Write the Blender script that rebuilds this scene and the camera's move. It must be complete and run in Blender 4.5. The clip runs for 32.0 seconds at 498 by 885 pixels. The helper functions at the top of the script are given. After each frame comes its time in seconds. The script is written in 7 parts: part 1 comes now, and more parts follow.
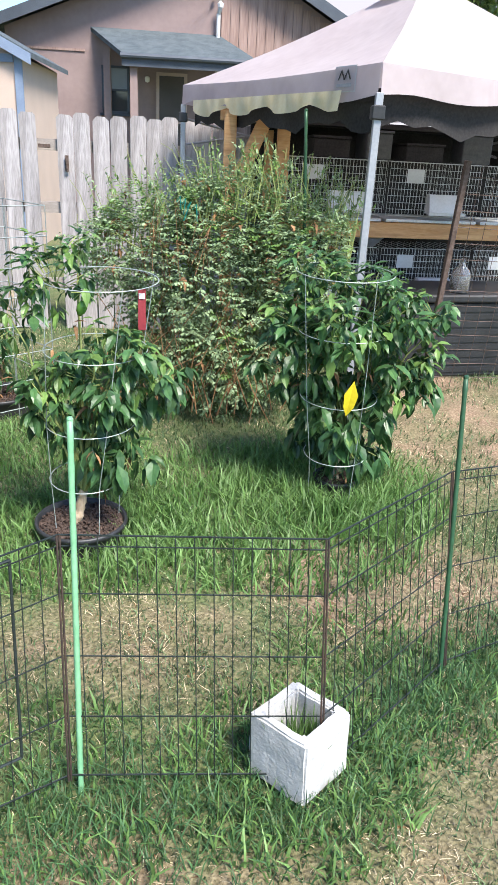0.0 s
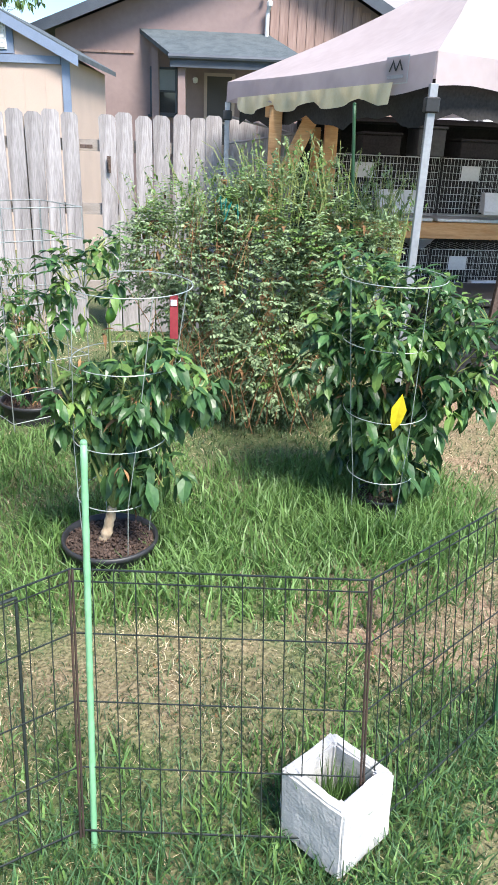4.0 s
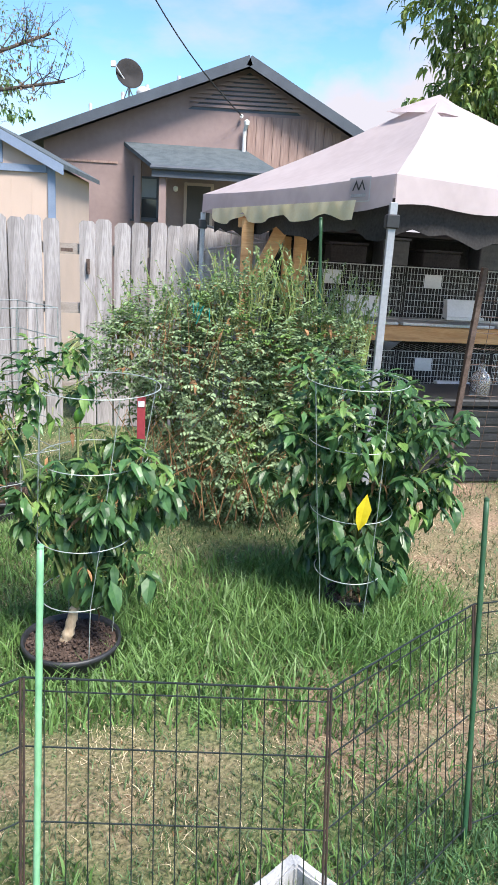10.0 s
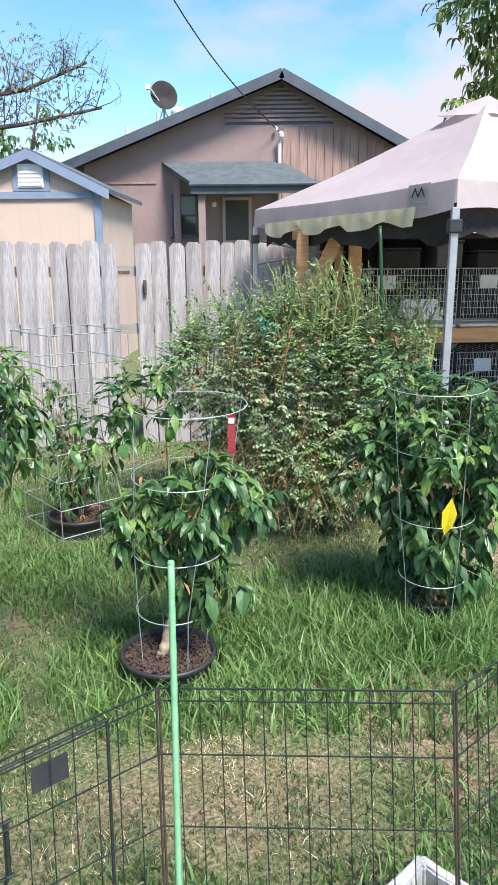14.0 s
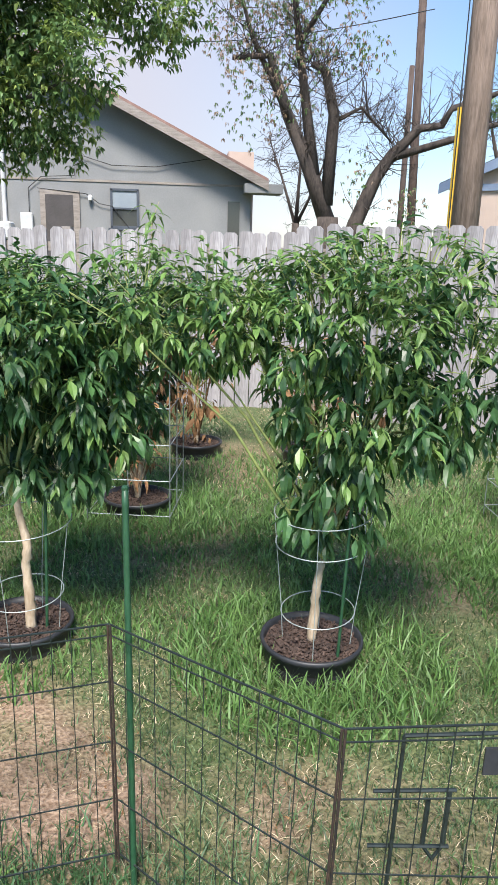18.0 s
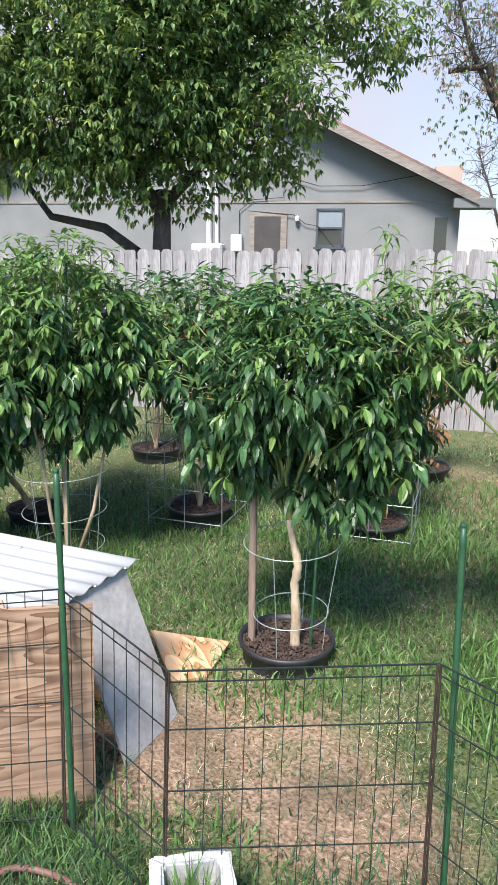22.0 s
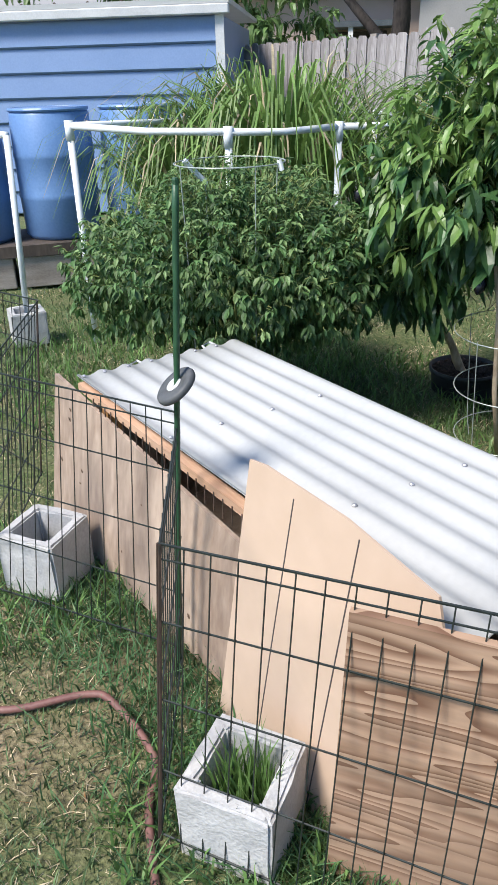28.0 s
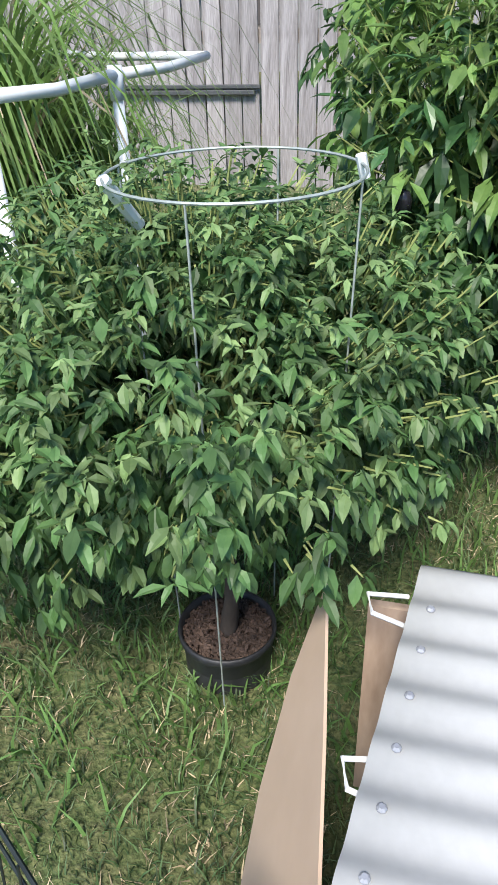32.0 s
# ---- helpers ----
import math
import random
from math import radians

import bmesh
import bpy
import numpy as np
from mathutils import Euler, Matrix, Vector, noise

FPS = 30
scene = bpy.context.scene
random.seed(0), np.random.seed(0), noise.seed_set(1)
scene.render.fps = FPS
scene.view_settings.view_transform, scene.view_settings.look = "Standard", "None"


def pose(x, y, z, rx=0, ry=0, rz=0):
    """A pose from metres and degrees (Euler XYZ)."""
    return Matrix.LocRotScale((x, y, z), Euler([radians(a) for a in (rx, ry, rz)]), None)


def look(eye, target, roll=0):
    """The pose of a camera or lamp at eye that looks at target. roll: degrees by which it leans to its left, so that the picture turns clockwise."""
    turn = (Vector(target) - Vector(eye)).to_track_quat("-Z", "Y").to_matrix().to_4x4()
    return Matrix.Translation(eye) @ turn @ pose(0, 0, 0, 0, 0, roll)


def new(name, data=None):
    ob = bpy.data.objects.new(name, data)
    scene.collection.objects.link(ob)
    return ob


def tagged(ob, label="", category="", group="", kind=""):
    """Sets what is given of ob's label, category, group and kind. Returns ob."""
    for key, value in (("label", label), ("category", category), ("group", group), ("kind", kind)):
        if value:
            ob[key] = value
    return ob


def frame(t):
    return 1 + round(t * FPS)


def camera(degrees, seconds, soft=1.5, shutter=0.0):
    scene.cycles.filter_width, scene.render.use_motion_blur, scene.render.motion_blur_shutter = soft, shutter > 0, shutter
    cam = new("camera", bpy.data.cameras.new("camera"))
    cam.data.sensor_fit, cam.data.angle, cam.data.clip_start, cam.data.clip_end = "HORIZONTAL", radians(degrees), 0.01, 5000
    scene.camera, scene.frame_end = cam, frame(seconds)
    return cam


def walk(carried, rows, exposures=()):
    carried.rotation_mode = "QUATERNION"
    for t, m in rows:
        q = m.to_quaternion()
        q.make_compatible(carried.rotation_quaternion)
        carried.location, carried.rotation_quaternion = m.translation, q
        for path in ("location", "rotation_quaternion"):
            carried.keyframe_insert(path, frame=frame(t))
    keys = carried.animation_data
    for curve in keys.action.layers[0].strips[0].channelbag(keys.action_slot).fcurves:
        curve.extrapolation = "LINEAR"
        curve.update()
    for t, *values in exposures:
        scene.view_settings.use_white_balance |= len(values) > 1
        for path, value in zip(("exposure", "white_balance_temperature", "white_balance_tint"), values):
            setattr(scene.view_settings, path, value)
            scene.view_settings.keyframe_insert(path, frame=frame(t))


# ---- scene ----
cam = camera(38.5, 32.0, soft=0.5)
PATH = [
    (0, (-0.02, -0.278, 1.6), (0.089, 1.568, 0.838), 3.1),
    (0.5, (-0.021, -0.251, 1.597), (0.021, 1.583, 0.801), 3.2),
    (1, (0.005, -0.226, 1.586), (-0.035, 1.595, 0.76), 3.0),
    (1.5, (0.034, -0.198, 1.576), (-0.073, 1.606, 0.721), 2.7),
    (2, (0.037, -0.171, 1.563), (-0.115, 1.62, 0.687), 2.0),
    (2.5, (0.014, -0.122, 1.553), (-0.155, 1.664, 0.669), 1.3),
    (3, (-0.005, -0.093, 1.544), (-0.141, 1.703, 0.674), 1.5),
    (3.5, (0.025, -0.087, 1.545), (-0.082, 1.732, 0.719), 1.6),
    (4, (0.011, -0.077, 1.582), (-0.005, 1.77, 0.817), 2.4),
    (4.5, (0.016, -0.065, 1.603), (0.05, 1.812, 0.911), 2.7),
    (6.5, (0.046, -0.074, 1.618), (0.102, 1.85, 1.074), 2.2),
    (7, (0.033, -0.074, 1.615), (0.086, 1.851, 1.076), 2.2),
    (7.5, (0.021, -0.076, 1.619), (0.065, 1.851, 1.086), 2.0),
    (8, (0.002, -0.074, 1.621), (0.034, 1.856, 1.098), 2.1),
    (8.5, (-0.01, -0.067, 1.621), (0.012, 1.865, 1.102), 2.3),
    (9, (-0.005, -0.06, 1.616), (0.018, 1.872, 1.098), 2.8),
    (9.5, (0.027, -0.071, 1.618), (0.054, 1.86, 1.098), 3.1),
    (10, (0.048, -0.087, 1.619), (0.086, 1.844, 1.099), 3.4),
    (10.5, (0.06, -0.095, 1.624), (0.11, 1.837, 1.112), 3.3),
    (11, (0.068, -0.103, 1.631), (0.124, 1.833, 1.132), 2.9),
    (11.5, (0.085, -0.119, 1.634), (0.138, 1.82, 1.145), 2.2),
    (12, (0.094, -0.129, 1.633), (0.138, 1.81, 1.145), 1.3),
    (12.5, (0.098, -0.13, 1.627), (0.132, 1.807, 1.133), 0.7),
    (13, (0.056, -0.129, 1.624), (0.076, 1.807, 1.122), 0.4),
    (13.5, (-0.034, -0.141, 1.635), (-0.054, 1.794, 1.13), -0.0),
    (14, (-0.115, -0.147, 1.642), (-0.198, 1.789, 1.144), -0.3),
    (14.5, (-0.169, -0.136, 1.637), (-0.361, 1.796, 1.155), -0.2),
    (15, (-0.246, -0.124, 1.633), (-0.579, 1.793, 1.17), 0.4),
    (15.5, (-0.288, -0.13, 1.621), (-0.791, 1.753, 1.171), 1.3),
    (17.5, (-0.244, -0.102, 1.539), (-1.325, 1.506, 1.043), 1.8),
    (18, (-0.259, -0.121, 1.529), (-1.462, 1.392, 1.016), 1.6),
    (18.5, (-0.306, -0.182, 1.537), (-1.641, 1.215, 1.019), 1.2),
    (19, (-0.389, -0.249, 1.542), (-1.824, 1.047, 1.031), 1.0),
    (19.5, (-0.472, -0.317, 1.55), (-1.996, 0.881, 1.06), 0.7),
    (20, (-0.525, -0.373, 1.556), (-2.107, 0.756, 1.083), 0.5),
    (20.5, (-0.551, -0.404, 1.559), (-2.167, 0.681, 1.099), 0.2),
    (21, (-0.567, -0.417, 1.56), (-2.184, 0.666, 1.1), 0.2),
    (21.5, (-0.563, -0.404, 1.557), (-2.155, 0.713, 1.089), 0.4),
    (22, (-0.529, -0.367, 1.559), (-2.085, 0.794, 1.079), 0.6),
    (22.5, (-0.465, -0.29, 1.55), (-2.001, 0.89, 1.052), 0.9),
    (23, (-0.446, -0.284, 1.553), (-2.035, 0.819, 1.042), 0.6),
    (23.5, (-0.449, -0.33, 1.57), (-2.111, 0.651, 1.046), -0.3),
    (24, (-0.531, -0.329, 1.545), (-2.258, 0.516, 0.995), -1.2),
    (24.5, (-0.707, -0.262, 1.521), (-2.477, 0.458, 0.932), -2.8),
    (26.5, (-1.155, -0.013, 1.373), (-2.923, 0.287, 0.489), -1.0),
    (27, (-1.271, 0.004, 1.333), (-3.043, 0.215, 0.43), -0.7),
    (27.5, (-1.443, -0.082, 1.36), (-3.219, 0.054, 0.45), -1.0),
    (28, (-1.586, -0.158, 1.357), (-3.362, -0.046, 0.445), -1.7),
    (28.5, (-1.778, -0.219, 1.342), (-3.55, -0.075, 0.427), -1.7),
    (29, (-2.026, -0.32, 1.31), (-3.785, -0.083, 0.389), -0.3),
    (29.5, (-2.282, -0.457, 1.329), (-4.02, -0.167, 0.382), -2.6),
    (30, (-2.525, -0.534, 1.326), (-4.212, -0.137, 0.328), -2.8),
    (30.5, (-2.784, -0.584, 1.314), (-4.4, -0.038, 0.27), -3.0),
    (31, (-3.025, -0.714, 1.286), (-4.558, 0.005, 0.222), -3.3),
    (31.5, (-3.258, -0.787, 1.291), (-4.664, 0.134, 0.207), -3.6),
    (32, (-3.479, -0.796, 1.315), (-4.716, 0.36, 0.251), -1.9),
]
walk(cam, [(t, look(eye, target, roll)) for t, eye, target, roll in PATH], exposures=[(0, 1.38), (4.5, 1.44), (9, 1.3), (15, 1.25), (18, 1.08), (24.5, 1.15), (27, 0.82), (30, 0.8), (32, 0.9)])

# ---------------------------------------------------------------- light
world = bpy.data.worlds.new("sky_world")
scene.world = world
world.use_nodes = True
wn, wl = world.node_tree.nodes, world.node_tree.links
wn.clear()
SUN_EL, SUN_AZ = radians(54), radians(146)   # azimuth from +y towards +x
sky = wn.new("ShaderNodeTexSky")
sky.sky_type, sky.sun_disc, sky.sun_elevation, sky.sun_rotation = "NISHITA", False, SUN_EL, SUN_AZ
sky.dust_density, sky.ozone_density, sky.air_density = 0.6, 1.9, 1.0
tc = wn.new("ShaderNodeTexCoord")
mp = wn.new("ShaderNodeMapping")
mp.inputs["Scale"].default_value = (1.0, 1.0, 2.6)
cn = wn.new("ShaderNodeTexNoise")
cn.inputs["Scale"].default_value, cn.inputs["Detail"].default_value, cn.inputs["Roughness"].default_value = 2.3, 7.0, 0.55
cr = wn.new("ShaderNodeValToRGB")
cr.color_ramp.elements[0].position, cr.color_ramp.elements[1].position = 0.56, 0.76
# more cloud towards the west, where the sky of the place is veiled
vd = wn.new("ShaderNodeVectorMath")
vd.operation = "DOT_PRODUCT"
vd.inputs[1].default_value = (-0.95, 0.25, 0.0)
vr = wn.new("ShaderNodeMapRange")
vr.inputs["From Min"].default_value, vr.inputs["From Max"].default_value = 0.5, 0.85
vr.inputs["To Min"].default_value, vr.inputs["To Max"].default_value = 0.0, 0.92
mx0 = wn.new("ShaderNodeMath")
mx0.operation, mx0.use_clamp = "ADD", True
mx = wn.new("ShaderNodeMixRGB")
mx.inputs["Color2"].default_value = (3.1, 3.0, 3.35, 1)
bg = wn.new("ShaderNodeBackground")
bg.inputs["Strength"].default_value = 0.118
wo = wn.new("ShaderNodeOutputWorld")
wl.new(tc.outputs["Generated"], mp.inputs["Vector"])
wl.new(mp.outputs["Vector"], cn.inputs["Vector"])
wl.new(cn.outputs["Fac"], cr.inputs["Fac"])
wl.new(tc.outputs["Generated"], vd.inputs[0])
wl.new(vd.outputs["Value"], vr.inputs["Value"])
wl.new(cr.outputs["Color"], mx0.inputs[0])
wl.new(vr.outputs["Result"], mx0.inputs[1])
# one cumulus bank low in the north-east
cd = wn.new("ShaderNodeVectorMath")
cd.operation = "DOT_PRODUCT"
cd.inputs[1].default_value = Vector((0.22, 0.95, 0.13)).normalized()
cq = wn.new("ShaderNodeMath")
cq.operation, cq.inputs[1].default_value = "MULTIPLY_ADD", 0.03
cb = wn.new("ShaderNodeMapRange")
cb.inputs["From Min"].default_value, cb.inputs["From Max"].default_value = 1.0045, 1.0115
cf = wn.new("ShaderNodeTexNoise")
cf.inputs["Scale"].default_value, cf.inputs["Detail"].default_value = 9.0, 8.0
wl.new(tc.outputs["Generated"], cd.inputs[0])
wl.new(tc.outputs["Generated"], cf.inputs["Vector"])
wl.new(cf.outputs["Fac"], cq.inputs[0])
wl.new(cd.outputs["Value"], cq.inputs[2])
wl.new(cq.outputs["Value"], cb.inputs["Value"])
mx1 = wn.new("ShaderNodeMath")
mx1.operation, mx1.use_clamp = "ADD", True
wl.new(mx0.outputs["Value"], mx1.inputs[0])
wl.new(cb.outputs["Result"], mx1.inputs[1])
wl.new(mx1.outputs["Value"], mx.inputs["Fac"])
hs = wn.new("ShaderNodeHueSaturation")
hs.inputs["Saturation"].default_value = 1.25
wl.new(sky.outputs["Color"], hs.inputs["Color"])
wl.new(hs.outputs["Color"], mx.inputs["Color1"])
wl.new(mx.outputs["Color"], bg.inputs["Color"])
wl.new(bg.outputs["Background"], wo.inputs["Surface"])

sd = Vector((math.sin(SUN_AZ) * math.cos(SUN_EL), math.cos(SUN_AZ) * math.cos(SUN_EL), math.sin(SUN_EL)))
sun_data = bpy.data.lights.new("sun", "SUN")
sun_data.energy, sun_data.angle, sun_data.color = 3.7, radians(17), (1.0, 0.94, 0.86)
sun = new("sun", sun_data)
sun.matrix_world = look(sd * 50, (0, 0, 0))


# ---------------------------------------------------------------- materials
def mat(name, c1, c2, scale=8.0, rough=0.8, bump=0.2, metal=0.0, fine=60.0, stretch=(1, 1, 1), obvar=0.0, dirt=None,
        dirt_scale=1.5, dirt_amt=0.5, spec=0.5, sub=0.0, island=0.0):
    """Two-scale mottled surface between c1 and c2, with fine grain, relief and optional dirt."""
    m = bpy.data.materials.new(name)
    m.use_nodes = True
    n, l = m.node_tree.nodes, m.node_tree.links
    b = n["Principled BSDF"]
    co = n.new("ShaderNodeTexCoord")
    ma = n.new("ShaderNodeMapping")
    ma.inputs["Scale"].default_value = stretch
    l.new(co.outputs["Object"], ma.inputs["Vector"])
    a = n.new("ShaderNodeTexNoise")
    a.inputs["Scale"].default_value, a.inputs["Detail"].default_value = scale, 5
    f = n.new("ShaderNodeTexNoise")
    f.inputs["Scale"].default_value, f.inputs["Detail"].default_value = fine, 4
    for x in (a, f):
        l.new(ma.outputs["Vector"], x.inputs["Vector"])
    mixv = n.new("ShaderNodeMath")
    mixv.operation = "MULTIPLY_ADD"
    mixv.inputs[1].default_value = 0.45
    l.new(f.outputs["Fac"], mixv.inputs[0])
    sc = n.new("ShaderNodeMath")
    sc.operation, sc.inputs[1].default_value = "MULTIPLY", 0.6
    l.new(a.outputs["Fac"], sc.inputs[0])
    l.new(sc.outputs["Value"], mixv.inputs[2])
    r = n.new("ShaderNodeValToRGB")
    r.color_ramp.elements[0].position, r.color_ramp.elements[1].position = 0.36, 0.66
    r.color_ramp.elements[0].color, r.color_ramp.elements[1].color = (*c1, 1), (*c2, 1)
    l.new(mixv.outputs["Value"], r.inputs["Fac"])
    col = r.outputs["Color"]
    if dirt:
        d = n.new("ShaderNodeTexNoise")
        d.inputs["Scale"].default_value, d.inputs["Detail"].default_value = dirt_scale, 6
        l.new(ma.outputs["Vector"], d.inputs["Vector"])
        dr = n.new("ShaderNodeMapRange")
        dr.inputs["From Min"].default_value, dr.inputs["From Max"].default_value = 0.48, 0.72
        dr.inputs["To Max"].default_value = dirt_amt
        l.new(d.outputs["Fac"], dr.inputs["Value"])
        mx = n.new("ShaderNodeMixRGB")
        mx.inputs["Color2"].default_value = (*dirt, 1)
        l.new(dr.outputs["Result"], mx.inputs["Fac"])
        l.new(col, mx.inputs["Color1"])
        col = mx.outputs["Color"]
    for amount, kind, out in ((obvar, "ShaderNodeObjectInfo", "Random"), (island, "ShaderNodeNewGeometry", "Random Per Island")):
        if amount:
            oi = n.new(kind)
            mr = n.new("ShaderNodeMapRange")
            mr.inputs["To Min"].default_value, mr.inputs["To Max"].default_value = 1 - amount, 1 + amount
            l.new(oi.outputs[out], mr.inputs["Value"])
            hs = n.new("ShaderNodeHueSaturation")
            l.new(mr.outputs["Result"], hs.inputs["Value"])
            l.new(col, hs.inputs["Color"])
            col = hs.outputs["Color"]
    l.new(col, b.inputs["Base Color"])
    b.inputs["Roughness"].default_value, b.inputs["Metallic"].default_value = rough, metal
    b.inputs["Specular IOR Level"].default_value = spec
    if bump:
        bn = n.new("ShaderNodeBump")
        bn.inputs["Strength"].default_value, bn.inputs["Distance"].default_value = bump, 0.01
        l.new(mixv.outputs["Value"], bn.inputs["Height"])
        l.new(bn.outputs["Normal"], b.inputs["Normal"])
    if sub:
        # light through thin leaves
        tr = n.new("ShaderNodeBsdfTranslucent")
        ms = n.new("ShaderNodeMixShader")
        ms.inputs["Fac"].default_value = sub
        l.new(col, tr.inputs["Color"])
        l.new(b.outputs["BSDF"], ms.inputs[1])
        l.new(tr.outputs["BSDF"], ms.inputs[2])
        l.new(ms.outputs["Shader"], n["Material Output"].inputs["Surface"])
    return m


M = {}
M["picket"] = mat("weathered_picket", (0.19, 0.175, 0.175), (0.43, 0.405, 0.41), 3, 0.85, 0.6, fine=26, stretch=(7, 7, 0.5), obvar=0.16,
                  dirt=(0.13, 0.11, 0.1), dirt_scale=2.2, dirt_amt=0.55)
M["rail"] = mat("weathered_rail", (0.2, 0.17, 0.15), (0.36, 0.32, 0.29), 4, 0.9, 0.4, stretch=(1, 6, 6))
M["mauve"] = mat("mauve_siding", (0.235, 0.17, 0.165), (0.285, 0.21, 0.2), 1.2, 0.85, 0.15, fine=8, dirt=(0.2, 0.15, 0.145), dirt_scale=0.7)
M["rustwood"] = mat("stained_siding", (0.22, 0.14, 0.12), (0.36, 0.25, 0.22), 1.6, 0.85, 0.3, fine=9, stretch=(4, 4, 0.35), island=0.15)
M["darktrim"] = mat("dark_trim_paint", (0.05, 0.06, 0.08), (0.08, 0.095, 0.12), 3, 0.6, 0.1)
M["shingle"] = mat("grey_shingle", (0.05, 0.068, 0.08), (0.1, 0.12, 0.135), 5, 0.9, 0.5, fine=40)
M["redshingle"] = mat("reddish_shingle", (0.2, 0.12, 0.1), (0.32, 0.2, 0.17), 5, 0.9, 0.5, fine=40)
M["cream"] = mat("cream_panel", (0.48, 0.375, 0.32), (0.55, 0.43, 0.365), 2, 0.8, 0.1)
M["bluetrim"] = mat("slate_blue_trim", (0.16, 0.21, 0.31), (0.21, 0.27, 0.38), 4, 0.7, 0.1)
M["greywall"] = mat("grey_stucco", (0.21, 0.215, 0.22), (0.265, 0.27, 0.275), 1.3, 0.9, 0.2, fine=30, dirt=(0.3, 0.3, 0.3), dirt_scale=0.6)
M["white"] = mat("white_paint", (0.72, 0.72, 0.72), (0.8, 0.8, 0.8), 4, 0.5, 0.05)
M["glass"] = mat("dark_window_glass", (0.03, 0.035, 0.04), (0.05, 0.055, 0.06), 1.0, 0.08, 0.0)
M["blind"] = mat("window_blind", (0.22, 0.26, 0.3), (0.28, 0.32, 0.36), 3, 0.6, 0.1)
M["screen"] = mat("dark_screen_door", (0.05, 0.045, 0.045), (0.09, 0.08, 0.08), 2, 0.7, 0.1)
M["canopy"] = mat("canopy_fabric", (0.52, 0.445, 0.46), (0.6, 0.525, 0.54), 1.5, 0.85, 0.15, fine=12, spec=0.2, sub=0.4)
M["valance"] = mat("yellowed_tarp", (0.84, 0.74, 0.46), (0.9, 0.84, 0.62), 6, 0.8, 0.3, spec=0.2, sub=0.45)
M["steel"] = mat("grey_steel", (0.3, 0.31, 0.34), (0.4, 0.41, 0.44), 10, 0.45, 0.05, metal=0.4)
M["blackplastic"] = mat("black_plastic", (0.012, 0.013, 0.015), (0.03, 0.031, 0.035), 6, 0.5, 0.1)
M["timber"] = mat("orange_timber", (0.52, 0.25, 0.09), (0.68, 0.4, 0.19), 3, 0.7, 0.3, fine=20, stretch=(1, 8, 8), dirt=(0.32, 0.14, 0.05), dirt_scale=4)
M["cagewire"] = mat("galvanised_wire", (0.5, 0.52, 0.52), (0.64, 0.66, 0.66), 30, 0.45, 0.0, metal=0.25)
M["hoopwire"] = mat("dull_hoop_wire", (0.26, 0.3, 0.29), (0.4, 0.45, 0.43), 30, 0.5, 0.0, metal=0.3)
M["rustwire"] = mat("rusty_brown_wire", (0.07, 0.045, 0.035), (0.14, 0.1, 0.085), 30, 0.7, 0.1, metal=0.3)
M["batten"] = mat("salmon_timber", (0.42, 0.24, 0.15), (0.55, 0.36, 0.25), 3, 0.75, 0.2, fine=20, stretch=(1, 8, 8))
M["foldcage"] = mat("dull_cage_wire", (0.2, 0.23, 0.23), (0.33, 0.37, 0.36), 30, 0.5, 0.0, metal=0.4)
M["poledark"] = mat("dark_pole_wood", (0.05, 0.035, 0.03), (0.12, 0.085, 0.07), 6, 0.9, 0.4, fine=30, stretch=(3, 3, 0.3))
M["penwire"] = mat("dark_green_pen_wire", (0.008, 0.012, 0.011), (0.02, 0.028, 0.026), 40, 0.45, 0.0)
M["penrust"] = mat("worn_pen_post", (0.012, 0.012, 0.012), (0.06, 0.035, 0.025), 25, 0.6, 0.1)
M["stake"] = mat("green_coated_stake", (0.014, 0.055, 0.025), (0.028, 0.09, 0.042), 20, 0.45, 0.2)
M["stakepale"] = mat("faded_green_stake", (0.13, 0.33, 0.17), (0.2, 0.42, 0.24), 20, 0.5, 0.2)
M["concrete"] = mat("white_concrete", (0.36, 0.36, 0.36), (0.5, 0.5, 0.5), 14, 0.95, 0.6, fine=120, dirt=(0.45, 0.43, 0.4), dirt_scale=9, dirt_amt=0.4)
M["poly"] = mat("white_corrugated_sheet", (0.56, 0.57, 0.57), (0.62, 0.63, 0.63), 3, 0.7, 0.02, spec=0.15, dirt=(0.4, 0.4, 0.4), dirt_scale=2, dirt_amt=0.2, sub=0.3)
M["plyfront"] = mat("banded_plywood", (0.2, 0.09, 0.045), (0.5, 0.32, 0.2), 2.2, 0.75, 0.25, fine=14, stretch=(0.9, 0.9, 13), dirt=(0.1, 0.05, 0.03), dirt_scale=1.1, dirt_amt=0.75)
M["plyside"] = mat("grey_plywood", (0.26, 0.185, 0.14), (0.46, 0.355, 0.28), 3, 0.8, 0.2, fine=25, stretch=(2, 2, 0.5), dirt=(0.15, 0.11, 0.09), dirt_scale=3.5, dirt_amt=0.85)
M["knot"] = mat("plywood_knot", (0.09, 0.055, 0.035), (0.2, 0.125, 0.08), 60, 0.85, 0.2)
M["tan"] = mat("tan_hardboard", (0.49, 0.365, 0.275), (0.55, 0.415, 0.32), 2, 0.7, 0.03, fine=14)
M["osb"] = mat("weathered_board", (0.38, 0.36, 0.36), (0.54, 0.52, 0.51), 7, 0.9, 0.4, fine=50, dirt=(0.2, 0.145, 0.105), dirt_scale=6, dirt_amt=1.0)
M["pine"] = mat("pine_plywood", (0.52, 0.32, 0.16), (0.72, 0.5, 0.3), 5, 0.7, 0.2, fine=20, stretch=(9, 1.5, 3))
